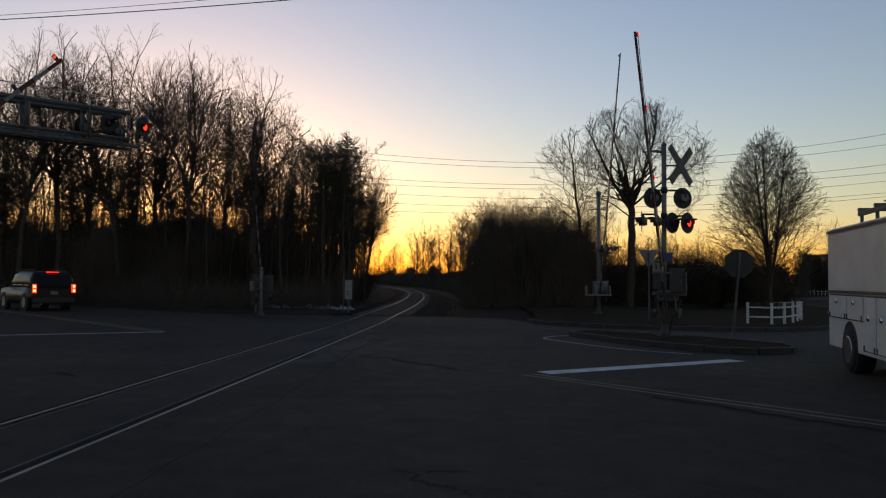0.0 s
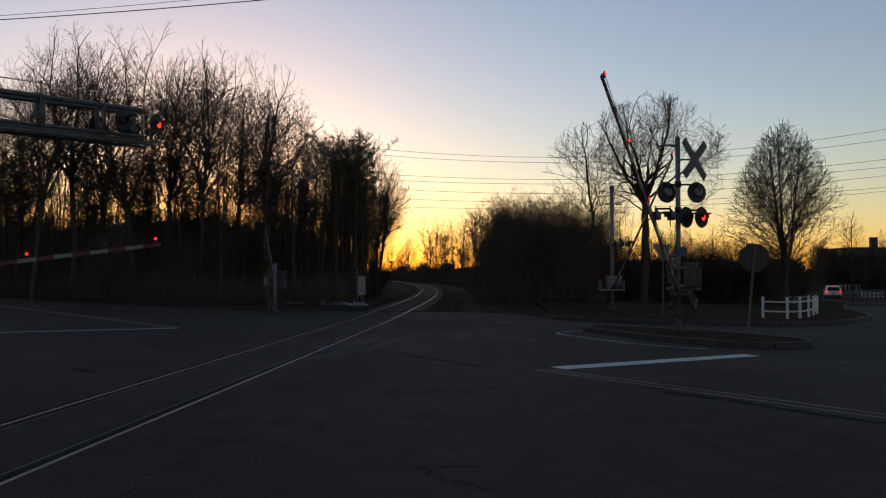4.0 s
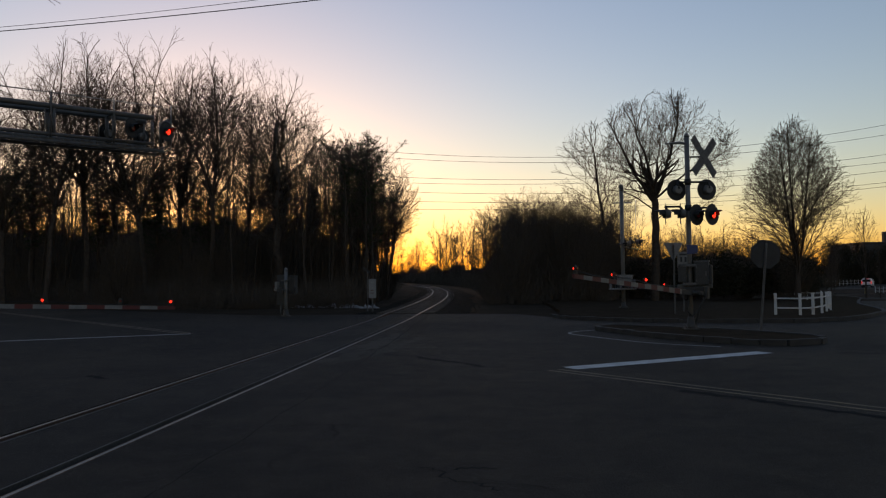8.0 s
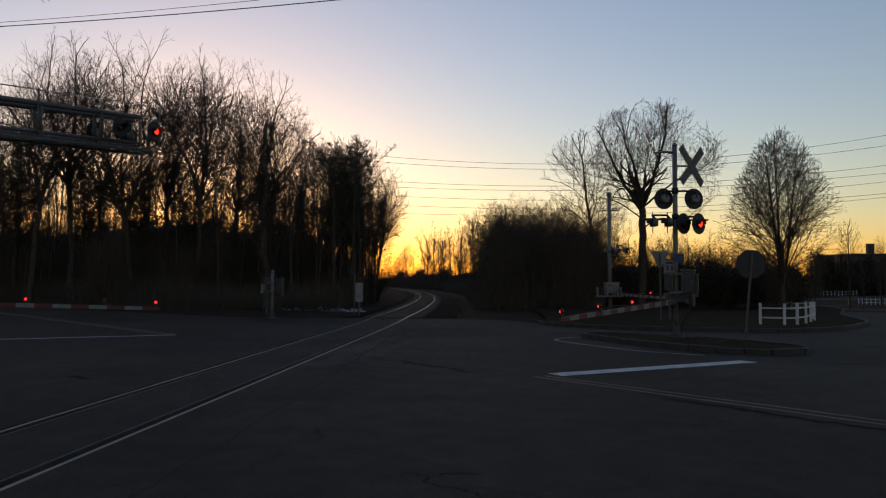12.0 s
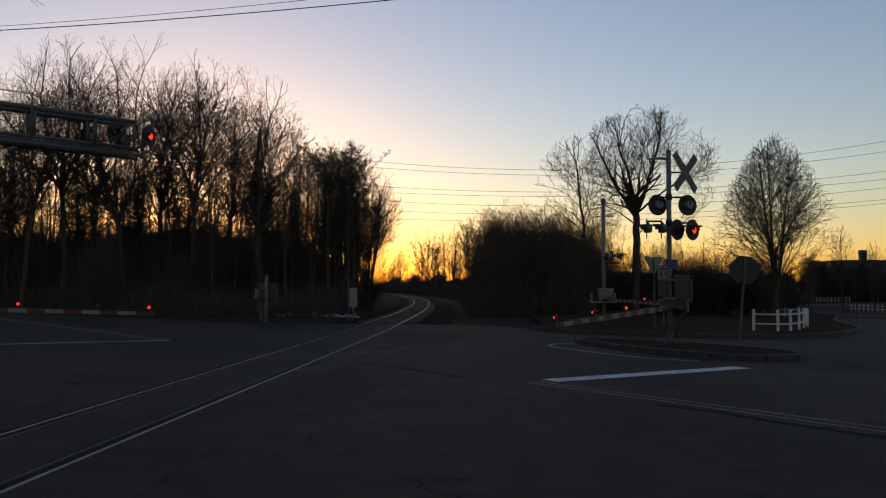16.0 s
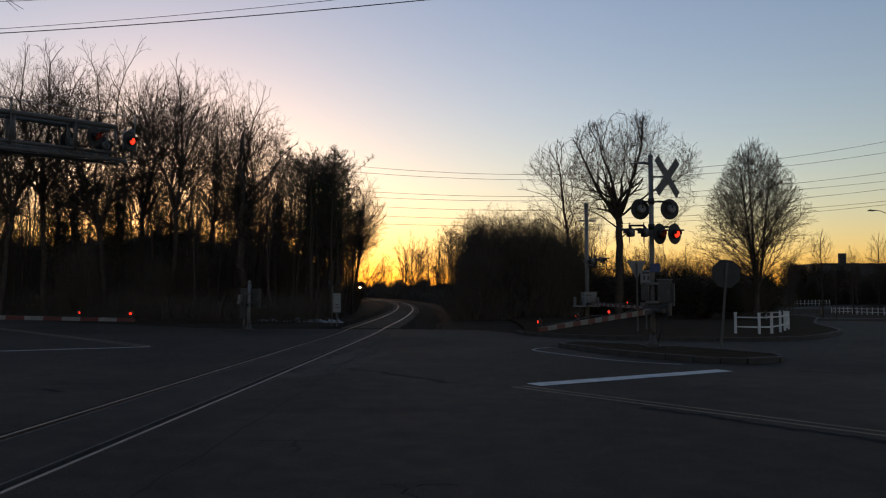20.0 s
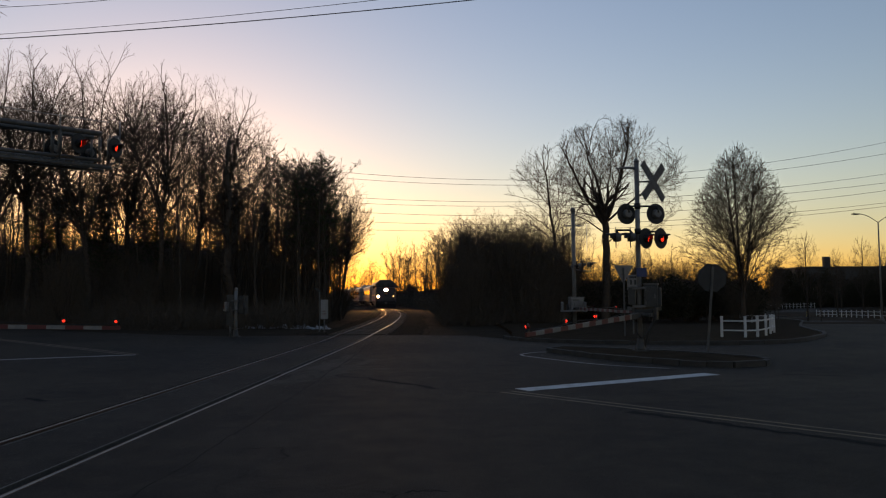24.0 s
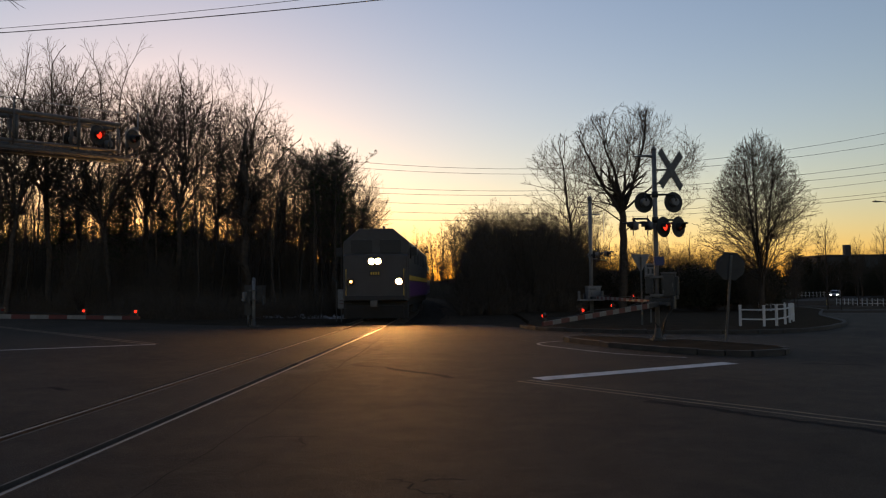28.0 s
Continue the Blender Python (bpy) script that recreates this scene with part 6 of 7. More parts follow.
def wheel(parent, x, y, r, w):
    sgn = 1 if y > 0 else -1
    m = pose(x, y, r, 90)
    ty = part("wheel", add_lathe(B(), [(r * 0.62, -w / 2), (r * 0.93, -w / 2), (r, -w * 0.36), (r, w * 0.36), (r * 0.93, w / 2), (r * 0.62, w / 2)], m, 26), M_TYRE, parent, "black rubber tyre")
    rim = part("rim", add_lathe(B(), [(r * 0.2, -w * 0.505), (r * 0.5, -w * 0.51), (r * 0.58, -w * 0.54), (r * 0.62, -w * 0.5), (r * 0.62, w * 0.5), (r * 0.58, w * 0.54), (r * 0.5, w * 0.51), (r * 0.2, w * 0.505)], m, 20), M_RIM, ty)
    return ty


M_TINTED = material("tinted_glass", (0.006, 0.006, 0.007), 0.35, 0, (0.004, 0.004, 0.005), 1, 5, 0.0)
M_TINTED.node_tree.nodes["Principled BSDF"].inputs["Specular IOR Level"].default_value = 0.15


def suv_car(name, paint, label, tail, head):
    """A large estate car: +x is forward, origin on the road under its middle."""
    c = empty(name, Matrix.Identity(4), label, "car", "cars")
    Lh, W2 = 2.55, 1.0

    def loft(stations, mat, pname, plabel=""):
        bm = B()
        rings = [[bm.verts.new((x, y, z)) for y, z in ring] for x, ring in stations]
        n = len(rings[0])
        for a, b in zip(rings, rings[1:]):
            for k in range(n):
                bm.faces.new((a[k], a[(k + 1) % n], b[(k + 1) % n], b[k])).smooth = True
        bm.faces.new(rings[0][::-1])
        bm.faces.new(rings[-1])
        bmesh.ops.recalc_face_normals(bm, faces=bm.faces)
        return part(pname, bm, mat, c, plabel)

    def ring(w, z0, z1, wt=None):
        wt = w - 0.06 if wt is None else wt
        return [(-w + 0.06, z0), (w - 0.06, z0), (w, z0 + 0.15), (w, (z0 + z1) / 2), (wt, z1 - 0.03), (wt - 0.08, z1), (-wt + 0.08, z1), (-wt, z1 - 0.03), (-w, (z0 + z1) / 2), (-w, z0 + 0.15)]
    body = loft([(-2.58, ring(0.9, 0.5, 0.98)), (-2.5, ring(0.98, 0.38, 1.08)), (-1.4, ring(1.0, 0.32, 1.12)), (0.9, ring(1.0, 0.32, 1.12)), (1.3, ring(1.0, 0.32, 1.1)), (2.2, ring(0.98, 0.34, 1.04)), (2.5, ring(0.9, 0.42, 0.95)), (2.56, ring(0.8, 0.5, 0.85))], paint, "body")
    cabin = loft([(-2.5, ring(0.94, 1.06, 1.12, 0.9)), (-2.28, ring(0.95, 1.06, 1.82, 0.78)), (-2.0, ring(0.95, 1.06, 1.87, 0.78)), (-0.2, ring(0.95, 1.06, 1.88, 0.78)), (0.35, ring(0.95, 1.06, 1.8, 0.76)), (1.15, ring(0.94, 1.06, 1.14, 0.9))], paint, "cabin")
    for s in (-1, 1):
        for x0, x1 in ((-2.05, -1.35), (-1.25, -0.45), (-0.35, 0.4)):
            bm = B()
            pts = [(x0 + 0.05, 1.2), (x1 + (0.25 if x1 > 0 else 0), 1.2), (x1 - 0.05, 1.72), (x0 + 0.1, 1.72)]
            vs = [bm.verts.new((x, s * (0.965 - (z - 1.12) * 0.24), z)) for x, z in pts]
            bm.faces.new(vs)
            ex = bmesh.ops.extrude_face_region(bm, geom=list(bm.faces))
            bmesh.ops.translate(bm, vec=(0, s * 0.012, 0), verts=[v for v in ex["geom"] if isinstance(v, bmesh.types.BMVert)])
            bmesh.ops.recalc_face_normals(bm, faces=bm.faces)
            part("side_window", bm, M_GLASSDARK, c)
        part("roof_rail", add_tube(B(), [(-2.0, s * 0.72, 1.9), (-1.9, s * 0.72, 1.94), (0.0, s * 0.72, 1.94), (0.15, s * 0.72, 1.88)], 0.013, 6), M_STEEL, c)
        part("wing_mirror", add_box(B(), (0.12, 0.2, 0.15), pose(0.75, s * 1.08, 1.2), 0.03), paint, c)
        lamp = part("tail_lamp", add_box(B(), (0.08, 0.19, 0.42), pose(-2.57, s * 0.87, 1.06), 0.02), tail, c, "red lit tail lamp")
        for dz in (-0.1, 0.1):
            part("lamp_bulb", add_box(B(), (0.02, 0.1, 0.11), pose(-2.61, s * 0.88, 1.06 + dz), 0.008), M_BULB if tail is M_TAIL else tail, lamp, "small bright bulb behind red glass")
        part("headlamp", add_box(B(), (0.08, 0.32, 0.14), pose(2.52, s * 0.68, 0.84), 0.02), head, c)
        for x in (-0.9, 0.05):
            part("door_handle", add_box(B(), (0.18, 0.03, 0.03), pose(x, s * 1.005, 1.02), 0.01), M_CHROME, c)
        for x in (-1.55, 1.5):
            wheel(c, x, s * 0.88, 0.39, 0.27)
            # black disc on the body side, painted in for the shade of the wheel well
            part("arch_shade_disc", add_cyl(B(), (x, s * 0.8, 0.4), (x, s * 1.006, 0.4), 0.46, sides=22), M_BLACK, c)
    bm = add_box(B(), (0.02, 1.5, 0.52), pose(-2.42, 0, 1.46, 0, 17, 0), 0.01)
    part("rear_window", bm, M_TINTED, c, "dark tinted rear window")
    part("windscreen", add_box(B(), (0.02, 1.5, 0.82), pose(0.8, 0, 1.47, 0, -50, 0), 0.01), M_GLASSDARK, c)
    part("brake_lamp", add_box(B(), (0.05, 0.55, 0.04), pose(-2.3, 0, 1.83), 0.01), tail, c, "high red brake lamp")
    part("rear_bumper", add_box(B(), (0.16, 1.86, 0.24), pose(-2.56, 0, 0.5), 0.04), M_BLACK, c)
    part("front_bumper", add_box(B(), (0.16, 1.8, 0.24), pose(2.54, 0, 0.48), 0.04), M_BLACK, c)
    part("grille", add_box(B(), (0.05, 0.9, 0.22), pose(2.56, 0, 0.78), 0.02), M_CHROME, c)
    part("number_plate", add_box(B(), (0.012, 0.32, 0.16), pose(-2.6, 0, 0.86), 0.003), M_ALU, c, "small pale plate with unreadable marks")
    return c


PAINT_DARK = material("dark_car_paint", (0.006, 0.005, 0.005), 0.3, 0.0, (0.004, 0.0035, 0.0035), 2, 60, 0.0)
PAINT_DARK.node_tree.nodes["Principled BSDF"].inputs["Specular IOR Level"].default_value = 0.3
PAINT_WHITE = material("white_car_paint", (0.7, 0.7, 0.7), 0.3, 0.0, (0.6, 0.6, 0.6), 2, 60, 0.0)
suv = suv_car("suv_car", PAINT_DARK, "large dark estate car with lit brake lamps", M_TAIL, M_LENS_CLEAR)
far_suv = suv_car("suv_car", PAINT_WHITE, "white estate car on the side road", M_TAIL_DIM, M_LENS_CLEAR)
far_car = suv_car("suv_car", material("grey_car_paint", (0.25, 0.25, 0.26), 0.3, 0.4), "grey car with lit headlamps on the side road", M_TAIL_DIM, M_HEADL)
far_rows = [(t, pose(x, y, drop(x, y), 0, 0, a)) for t, x, y, a in ((0, 46, 57, 110), (1.0, 45.2, 74, 85), (1.8, 46.2, 84, 77), (2.2, 47.6, 89.5, 75), (2.6, 48.8, 94.5, 76), (3.0, 49.9, 99.5, 76), (3.4, 51.6, 104.5, 72), (4.5, 56.5, 118, 66), (5.5, 61.4, 128, 60), (6.0, 64.5, 134, 58), (6.5, 69, 141, 57), (7.0, 73.6, 148, 57), (7.5, 78.7, 156, 57), (8.0, 84.5, 165, 57), (8.5, 90, 174, 57), (9.0, 95.3, 182, 55), (10.0, 108, 196, 35), (12, 132, 200, 0), (28, 240, 200, 0))]
car_rows = [(t, pose(x, y, drop(x, y), 0, 0, a)) for t, x, y, a in ((0, 220, 205, 180), (24, 150, 205, 180), (26, 113, 203, 200), (26.6, 104, 196, 230), (27, 98.6, 188, 238), (28, 91.5, 176, 238))]

# service truck with a box body
truck = empty("service_truck", Matrix.Identity(4), "white service truck with a panelled box body and roof rack", "truck")
M_TRUCK = material("grimy_white_truck_paint", (0.68, 0.67, 0.64), 0.45, 0, (0.5, 0.48, 0.45), 1.2, 26, 0.1)
# +x is forward; the rear edge of the body stands at x = -1.2
LB = 4.6
body = part("box_body", add_box(B(), (LB, 2.2, 2.27), pose(LB / 2 - 1.2, 0, 1.51), 0.04), M_TRUCK, truck)
for s in (-1, 1):
    y = s * 1.11
    part("upper_panel", add_box(B(), (LB - 0.12, 0.012, 1.08), pose(LB / 2 - 1.2, y, 2.0), 0.004), M_TRUCK, truck)
    for z in (1.43, 2.58):
        part("trim_rail", add_box(B(), (LB, 0.03, 0.05), pose(LB / 2 - 1.2, s * 1.118, z), 0.006), M_STEEL, truck)
        bm = B()
        for k in range(44):
            add_cyl(bm, (-1.15 + k * 0.104, s * 1.13, z - 0.05), (-1.15 + k * 0.104, s * 1.14, z - 0.05), 0.008, sides=5)
        part("rivet_row", bm, M_STEEL, truck)
    x = -1.0
    for w, z0, z1 in ((1.15, 0.93, 1.38), (1.0, 0.93, 1.38), (0.68, 0.44, 1.38), (0.62, 0.44, 1.38), (0.62, 0.44, 1.38)):
        part("door_seal", add_box(B(), (w - 0.004, 0.012, z1 - z0 - 0.004), pose(x + w / 2, s * 1.109, (z0 + z1) / 2), 0.004), M_BLACK, truck, "dark rubber seal round the door")
        d = part("compartment_door", add_box(B(), (w - 0.045, 0.02, z1 - z0 - 0.045), pose(x + w / 2, s * 1.125, (z0 + z1) / 2), 0.008), M_TRUCK, truck)
        part("door_handle", add_lathe(B(), [(0.05, 0), (0.055, 0.012), (0.03, 0.03)], pose(x + w * 0.45, s * 1.133, (z0 + z1) / 2 + 0.1, -90 * s) , 14), M_CHROME, d, "round chrome handle")
        for hx in (0.05, w - 0.08):
            part("hinge", add_box(B(), (0.03, 0.03, 0.1), pose(x + hx, s * 1.135, z0 + 0.06), 0.004), M_BLACK, d)
        x += w
    part("roof_rack_rail", add_box(B(), (LB - 1.6, 0.06, 0.08), pose(LB / 2 - 0.45, s * 0.95, 2.83), 0.01), M_STEEL, truck)
    for k in range(4):
        part("rack_foot", add_box(B(), (0.05, 0.05, 0.22), pose(0.5 + k * 0.85, s * 0.95, 2.74), 0.006), M_STEEL, truck)
    for x in (0.25, 4.15):
        wheel(truck, x, s * 0.99, 0.4, 0.3)
        # no well is cut: a black disc stands for its shade
        part("arch_shade_disc", add_cyl(B(), (x, s * 0.8, 0.44), (x, s * 1.106, 0.44), 0.47, sides=26), M_BLACK, truck)
    part("tail_lamp", add_box(B(), (0.04, 0.12, 0.2), pose(-1.22, s * 0.98, 0.95), 0.01), M_LENS_OFF, truck)
for k in range(4):
    part("rack_bar", add_box(B(), (0.07, 2.0, 0.06), pose(0.45 + k * 0.9, 0, 2.9), 0.01), M_STEEL, truck)
part("roof_beacon", add_lathe(B(), [(0.1, 0), (0.1, 0.12), (0.06, 0.18)], pose(0.4, 0.6, 2.66), 14), M_ALU, truck)
part("rear_step", add_box(B(), (0.3, 2.1, 0.08), pose(-1.25, 0, 0.52), 0.01), M_STEEL, truck)
part("chassis", add_box(B(), (6.0, 0.9, 0.25), pose(1.8, 0, 0.5), 0.02), M_BLACK, truck)
bm = B()
outline = [(3.4, 0.45), (5.3, 0.45), (5.35, 1.1), (4.75, 1.25), (4.3, 2.05), (3.45, 2.1)]
vs = [[bm.verts.new((x, y, z)) for x, z in outline] for y in (-1.0, 1.0)]
bm.faces.new(vs[0])
bm.faces.new(vs[1][::-1])
for k in range(6):
    bm.faces.new((vs[0][k], vs[0][(k + 1) % 6], vs[1][(k + 1) % 6], vs[1][k]))
bmesh.ops.recalc_face_normals(bm, faces=bm.faces)
bmesh.ops.bevel(bm, geom=list(bm.edges), offset=0.06, segments=2, affect="EDGES")
part("cab", bm, M_TRUCK, truck)
for s in (-1, 1):
    part("cab_window", add_box(B(), (0.7, 0.02, 0.55), pose(3.95, s * 1.005, 1.6), 0.02), M_GLASSDARK, truck)
    part("headlamp", add_box(B(), (0.05, 0.3, 0.2), pose(5.36, s * 0.75, 0.85), 0.02), M_LENS_CLEAR, truck)
part("windscreen", add_box(B(), (0.02, 1.7, 0.75), pose(4.56, 0, 1.65, 0, -29, 0), 0.02), M_GLASSDARK, truck)

# ---- the train ----
TRAIN_V, TRAIN_T_END, TRAIN_Y_END = 22.0, 27.55, 35.0
M_LOCO = material("grey_locomotive_paint", (0.045, 0.043, 0.045), 0.5, 0.1, (0.03, 0.028, 0.03), 1.2, 20, 0.1)
M_LOCO_P = material("purple_locomotive_paint", (0.12, 0.03, 0.16), 0.4, 0.1, (0.08, 0.02, 0.1), 1.2, 20, 0.1)
M_LOCO_Y = material("yellow_stripe_paint", (0.7, 0.42, 0.05), 0.4, 0.1, (0.5, 0.3, 0.04), 1.2, 20, 0.1)
M_STAINLESS = material("stainless_steel_cladding", (0.3, 0.3, 0.3), 0.4, 0.9, (0.2, 0.2, 0.2), 1.2, 20, 0.05)
M_CABGLASS = material("grimy_cab_glass", (0.01, 0.011, 0.013), 0.5, 0, (0.007, 0.008, 0.009), 1, 5, 0.0)
M_HEAD = material("lit_train_headlight", (1, 0.9, 0.7), 0.3, 0, None, 6, 40, 0.0, emit=2600.0, emit_color=(1.0, 0.55, 0.16))
M_HEAD_DIM = material("dimmed_train_light", (1, 0.8, 0.5), 0.3, 0, None, 6, 40, 0.0, emit=4.5, emit_color=(1.0, 0.55, 0.18))
DITCH = []

loco = empty("locomotive", Matrix.Identity(4), "passenger locomotive with lit headlights and a chamfered cab roof", "locomotive")


def section(w, z0, z1, ch, cz):
    """Cross section: half width, floor, roof, chamfer in and down."""
    return [(-w, z0), (w, z0), (w, z1 - cz), (w - ch, z1), (-(w - ch), z1), (-w, z1 - cz)]


def hull(stations, mat, name, parent):
    bm = B()
    rings = [[bm.verts.new((x, y, z)) for x, z in ring] for y, ring in stations]
    for a, b in zip(rings, rings[1:]):
        for k in range(len(a)):
            bm.faces.new((a[k], a[(k + 1) % len(a)], b[(k + 1) % len(a)], b[k]))
    bm.faces.new(rings[0])
    bm.faces.new(rings[-1][::-1])
    bmesh.ops.recalc_face_normals(bm, faces=bm.faces)
    bmesh.ops.bevel(bm, geom=list(bm.edges), offset=0.03, segments=1, affect="EDGES")
    return part(name, bm, mat, parent)


hull([(0.35, section(1.5, 1.05, 4.25, 0.72, 0.62)), (17.0, section(1.5, 1.05, 4.25, 0.72, 0.62))], M_LOCO, "carbody", loco)
hull([(-0.05, section(1.42, 0.95, 3.05, 0.15, 0.1)), (0.4, section(1.5, 0.95, 3.1, 0.1, 0.05))], M_LOCO, "nose", loco)
for s in (-1, 1):
    part("windscreen", add_box(B(), (0.98, 0.05, 0.62), pose(s * 0.66, 0.33, 3.42), 0.02), M_CABGLASS, loco)
    part("cab_side_window", add_box(B(), (0.03, 0.9, 0.62), pose(s * 1.505, 1.3, 3.2), 0.01), M_GLASSDARK, loco)
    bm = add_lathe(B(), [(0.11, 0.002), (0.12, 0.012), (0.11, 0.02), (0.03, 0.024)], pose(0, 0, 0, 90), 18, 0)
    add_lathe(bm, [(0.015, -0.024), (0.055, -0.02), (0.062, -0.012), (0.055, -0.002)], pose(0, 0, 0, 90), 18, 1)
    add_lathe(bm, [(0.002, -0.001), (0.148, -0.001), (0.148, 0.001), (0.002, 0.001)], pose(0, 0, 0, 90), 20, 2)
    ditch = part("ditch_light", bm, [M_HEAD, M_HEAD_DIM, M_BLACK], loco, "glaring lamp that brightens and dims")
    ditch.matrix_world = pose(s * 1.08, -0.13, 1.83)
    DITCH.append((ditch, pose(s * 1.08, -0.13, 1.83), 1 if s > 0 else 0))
    part("ditch_light_housing", add_cyl(add_cyl(B(), (s * 1.08, 0.08, 1.83), (s * 1.08, -0.02, 1.83), 0.15, sides=16), (s * 1.08, -0.01, 1.83), (s * 1.08, -0.27, 1.83), 0.15, 0.15, 20, 0, False), M_BLACK, loco)
    part("headlight", add_lathe(B(), [(0.1, -0.01), (0.115, 0.012), (0.1, 0.02), (0.03, 0.024)], pose(s * 0.15, -0.115, 2.74, 90), 18), M_HEAD, loco, "glaring white headlight")
    part("headlight_collar", add_cyl(B(), (s * 0.15, -0.1, 2.74), (s * 0.15, -0.22, 2.74), 0.13, 0.13, 20, 0, False), M_BLACK, loco)
    part("side_stripe", add_box(B(), (0.012, 16.4, 0.22), pose(s * 1.508, 8.7, 2.0)), M_LOCO_Y, loco)
    part("side_band", add_box(B(), (0.01, 16.4, 0.7), pose(s * 1.507, 8.7, 1.5)), M_LOCO_P, loco)
    part("grab_iron", add_tube(B(), [(s * 1.3, -0.1, 1.2), (s * 1.3, -0.14, 1.3), (s * 1.3, -0.14, 2.3), (s * 1.3, -0.1, 2.4)], 0.018, 6), M_LOCO_Y, loco)
    part("side_mirror", add_box(B(), (0.3, 0.06, 0.4), pose(s * 1.7, 0.6, 3.2), 0.02), M_BLACK, loco)
    part("cab_step", add_box(B(), (0.35, 0.5, 0.9), pose(s * 1.3, 0.5, 0.62), 0.03), M_BLACK, loco)
    for k in range(4):
        part("air_grille", add_box(B(), (0.02, 1.6, 0.7), pose(s * 1.507, 5.0 + k * 2.4, 3.1), 0.01), M_BLACK, loco)
part("number_board", add_box(B(), (0.5, 0.03, 0.2), pose(0, -0.085, 2.2), 0.01), M_BLACK, loco, "dark panel with yellow figures made plain")
for k in range(4):
    part("figure_bar", add_box(B(), (0.06, 0.012, 0.13), pose(-0.165 + k * 0.11, -0.105, 2.2)), M_LOCO_Y, loco)
part("headlight_box", add_box(B(), (0.62, 0.1, 0.34), pose(0, -0.06, 2.74), 0.03), M_BLACK, loco)
part("anticlimber", add_box(B(), (2.7, 0.3, 0.22), pose(0, -0.1, 1.1), 0.03), M_BLACK, loco)
part("plough", add_box(B(), (2.6, 0.12, 0.6), pose(0, -0.12, 0.48, 12), 0.03), M_BLACK, loco)
part("coupler", add_box(B(), (0.3, 0.5, 0.28), pose(0, -0.4, 0.85), 0.04), M_STEEL, loco)
part("frame", add_box(B(), (2.7, 16.5, 0.4), pose(0, 8.6, 0.9), 0.03), M_BLACK, loco)
part("fuel_tank", add_box(B(), (2.5, 4.2, 0.55), pose(0, 8.7, 0.5), 0.1), M_BLACK, loco)
part("horn", add_cyl(B(), (0.3, 0.8, 4.35), (0.3, 1.2, 4.35), 0.06), M_STEEL, loco)
for k in range(2):
    part("roof_fan", add_lathe(B(), [(0.6, 0), (0.6, 0.16), (0.5, 0.2)], pose(0, 10.5 + 2.0 * k, 4.25), 20), M_STEEL, loco)


def bogie(parent, y):
    b = part("bogie", add_box(B(), (2.3, 3.0, 0.35), pose(0, y, 0.55), 0.05), M_BLACK, parent)
    for dy in (-1.2, 1.2):
        for s in (-1, 1):
            part("wheel", add_lathe(B(), [(0.5, -0.065), (0.53, -0.06), (0.5, 0.05), (0.49, 0.065)], pose(s * 0.75, y + dy, 0.5, 0, 90 * s, 0), 22), M_STEEL, b)


bogie(loco, 3.2)
bogie(loco, 14.0)


def coach(name, label):
    c = empty(name, Matrix.Identity(4), label, "railway coach", "coaches of the train")
    hull([(0.2, section(1.5, 1.0, 3.85, 0.75, 0.38)), (25.6, section(1.5, 1.0, 3.85, 0.75, 0.38))], M_STAINLESS, "carbody", c)
    for s in (-1, 1):
        for k in range(12):
            part("window", add_box(B(), (0.03, 1.2, 0.7), pose(s * 1.505, 2.6 + k * 1.85, 2.55), 0.02), M_GLASSDARK, c)
        part("purple_band", add_box(B(), (0.012, 25.0, 0.4), pose(s * 1.508, 12.9, 1.55)), M_LOCO_P, c)
        part("end_door", add_box(B(), (0.03, 1.0, 2.0), pose(s * 1.505, 1.1, 2.1), 0.02), M_STEEL, c)
    part("roof_unit", add_box(B(), (1.7, 3.2, 0.4), pose(0, 3.0, 3.98), 0.08), M_STAINLESS, c)
    part("underframe", add_box(B(), (2.3, 14, 0.5), pose(0, 12.9, 0.75), 0.05), M_BLACK, c)
    part("gangway", add_box(B(), (1.1, 0.4, 2.3), pose(0, 0.05, 2.2), 0.04), M_BLACK, c)
    bogie(c, 3.6)
    bogie(c, 22.2)
    return c


TRAIN = [(loco, 0.0)]
c0 = coach("passenger_coach", "stainless steel passenger coach behind the locomotive")
TRAIN.append((c0, 17.6))
for k in range(1, 4):
    TRAIN.append((copy_thing(c0, Matrix.Identity(4)), 17.6 + 26.0 * k))

# ---- what moves ----


def follow(thing, back, times):
    """Keys a rail vehicle along the track, back metres behind the front."""
    rows = []
    for t in times:
        y = TRAIN_Y_END + TRAIN_V * max(0.0, TRAIN_T_END - t) + back
        x, k = track(y)
        rows.append((t, pose(x, y, 0.06, 0, 0, -math.degrees(math.atan(k)))))
    walk(thing, rows)


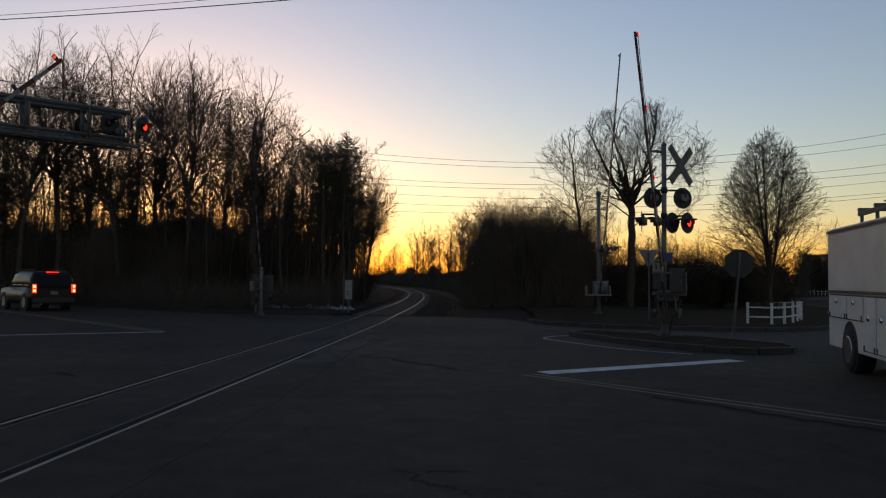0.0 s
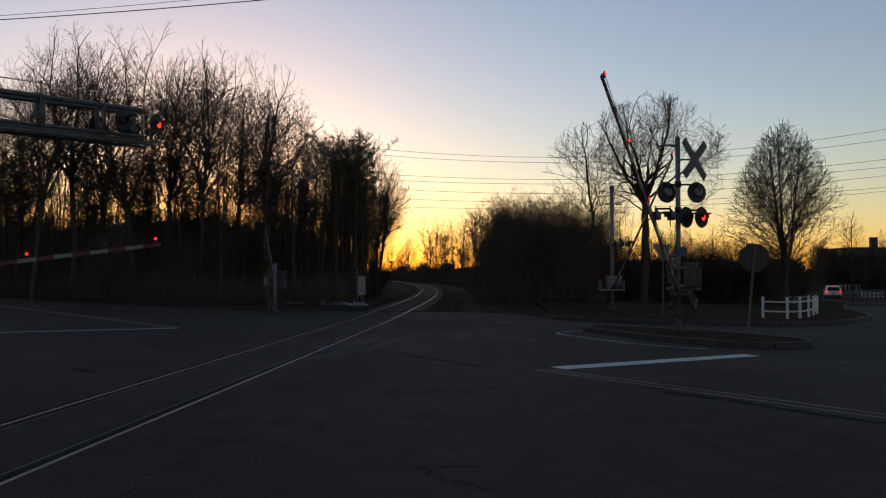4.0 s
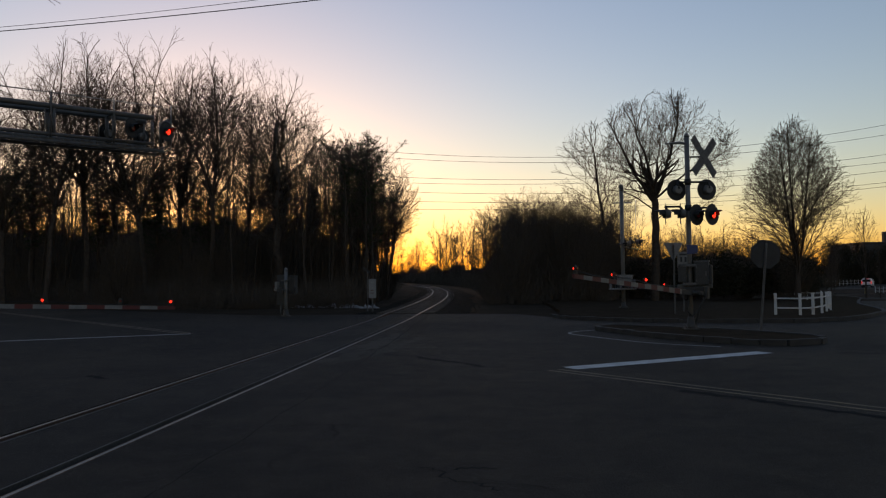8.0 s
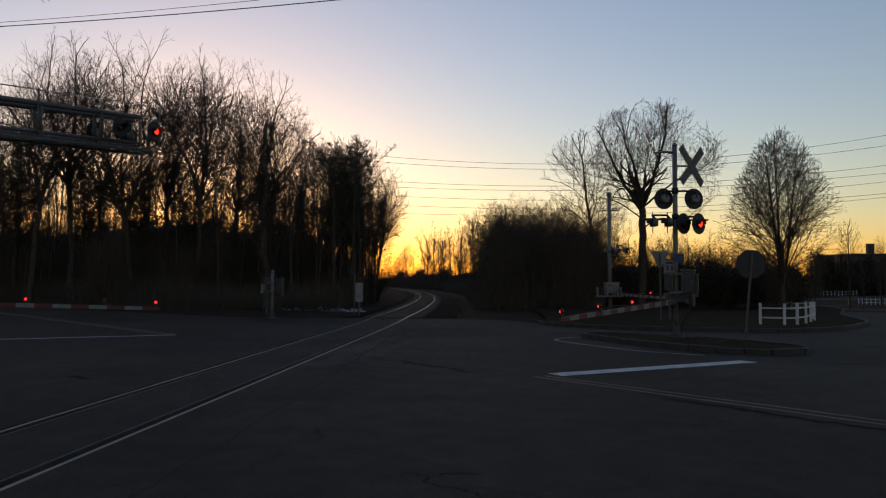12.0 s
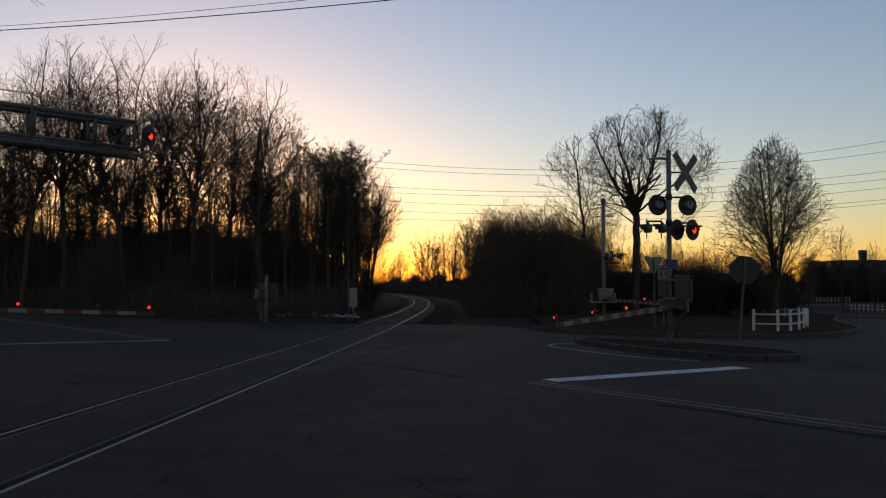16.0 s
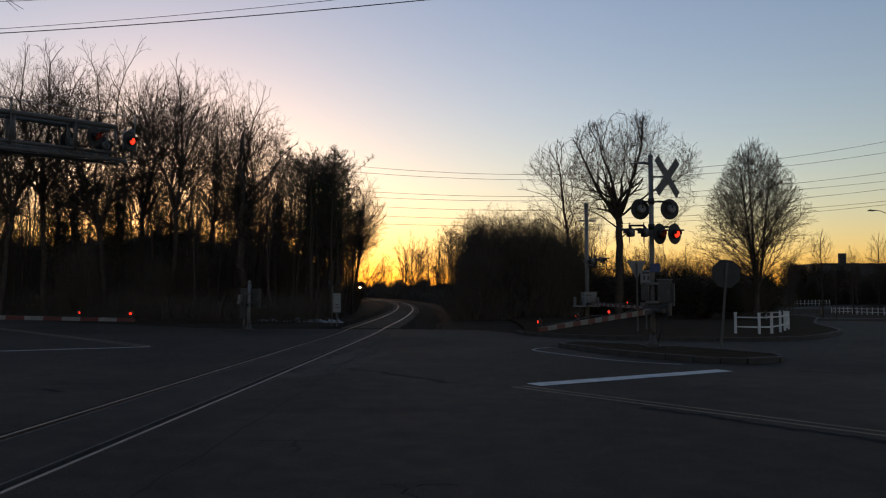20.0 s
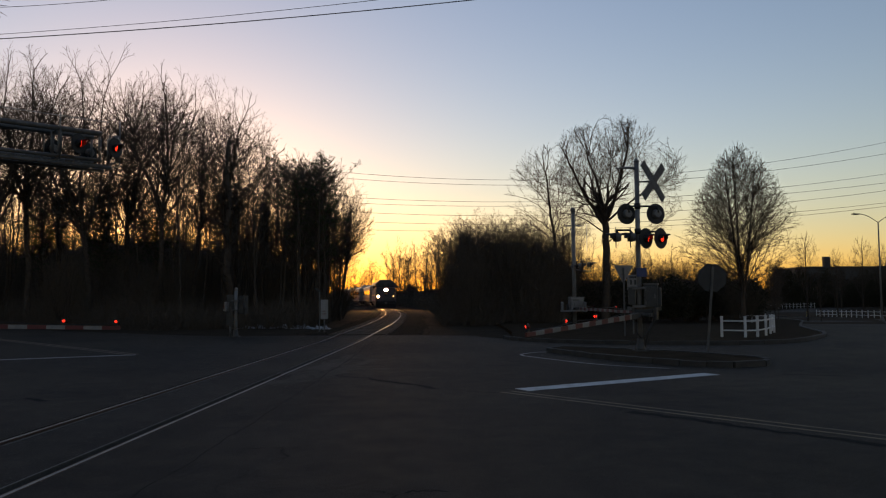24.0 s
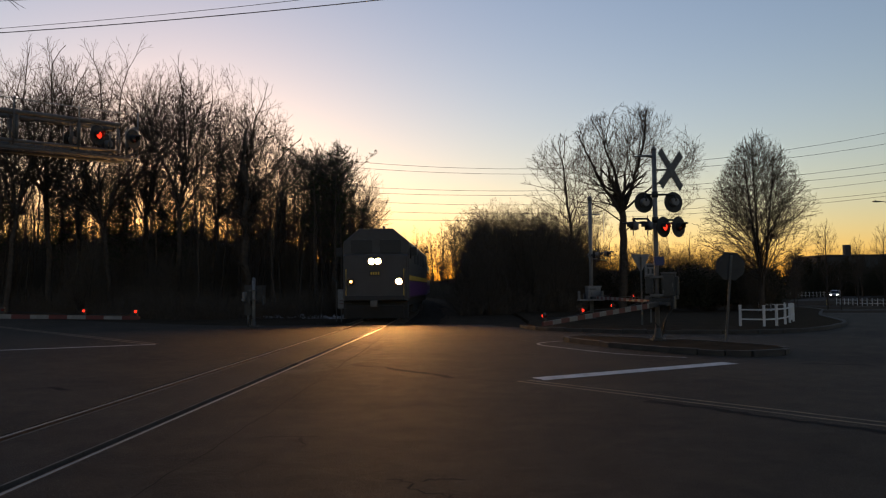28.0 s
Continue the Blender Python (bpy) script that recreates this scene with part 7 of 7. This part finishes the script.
def motions():
    ts = [0.5 * k for k in range(56)] + [TRAIN_T_END, 28.0]
    for thing, back in TRAIN:
        follow(thing, back, ts)

    def swing(arm, pivot, heading, rows):
        walk(arm, [(t, pose(*pivot, 0, -a, heading)) for t, a in rows])
    swing(arm_main, (-0.1, -0.45, 0.99), 236, [(0, 71), (1, 65), (2, 58.5), (3, 51.5), (4, 43), (5, 33.5), (5.5, 29), (6, 24), (7, 13.5), (8, 4), (9, 0), (10, -1.6), (11, -1.8), (28, -1.8)])
    swing(arm_far, (0, -0.3, 0.97), 270, [(0, 67.5), (1, 58.5), (1.5, 53), (2, 47.5), (3, 37), (4, 25), (5, 9), (5.5, 3), (6, 0.5), (7, 0), (28, 0)])
    swing(arm_left, (0, 0, 1.18), 10, [(0, 40.5), (1, 31.5), (2, 23), (3, 15.5), (3.5, 11.2), (4.5, 5), (5.5, 1.5), (6, 0.1), (7, -1.1), (8, -1.6), (28, -1.6)])
    swing(arm_rear, (0, 0.2, 1.1), 110, [(0, 53.5), (1.5, 47), (3, 40.5), (4.5, 28), (5.5, 19), (6, 13), (7, 4), (8, 0), (28, 0)])
    walk(suv, [(t, road_pose(-20.05, 38.6, 135, s)) for t, s in ((0, 0), (0.2, 2.59), (0.4, 5.1), (0.6, 7.17), (0.8, 9.77), (1.0, 12.18), (2.0, 20.68), (4, 39.18), (28, 260))])
    walk(truck, [(t, road_pose(8.5, 13.98, -103, s)) for t, s in ((0, 0), (0.2, 0.55), (0.4, 1.2), (0.6, 2.0), (0.8, 2.9), (1.2, 5.2), (2, 11), (4, 28), (28, 260))])
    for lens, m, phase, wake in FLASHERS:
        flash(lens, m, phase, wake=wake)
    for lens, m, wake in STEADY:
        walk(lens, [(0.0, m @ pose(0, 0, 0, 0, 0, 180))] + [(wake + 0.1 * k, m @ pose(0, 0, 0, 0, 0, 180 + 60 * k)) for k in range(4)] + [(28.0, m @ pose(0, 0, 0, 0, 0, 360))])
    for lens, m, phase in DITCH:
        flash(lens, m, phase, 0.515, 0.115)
    walk(far_suv, far_rows)
    walk(far_car, car_rows)


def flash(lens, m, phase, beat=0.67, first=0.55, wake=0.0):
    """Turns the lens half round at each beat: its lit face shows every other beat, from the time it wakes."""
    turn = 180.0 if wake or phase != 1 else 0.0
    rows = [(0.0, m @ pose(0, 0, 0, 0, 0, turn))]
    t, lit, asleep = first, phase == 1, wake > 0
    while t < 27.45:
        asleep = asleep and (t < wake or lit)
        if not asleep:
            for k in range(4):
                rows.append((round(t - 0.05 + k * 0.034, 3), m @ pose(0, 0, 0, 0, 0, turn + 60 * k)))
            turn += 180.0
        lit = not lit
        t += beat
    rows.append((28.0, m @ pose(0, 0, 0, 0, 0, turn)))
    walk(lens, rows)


def road_pose(x, y, heading, s):
    a = radians(heading)
    return pose(x + s * math.cos(a), y + s * math.sin(a), 0.0, 0, 0, heading)


motions()
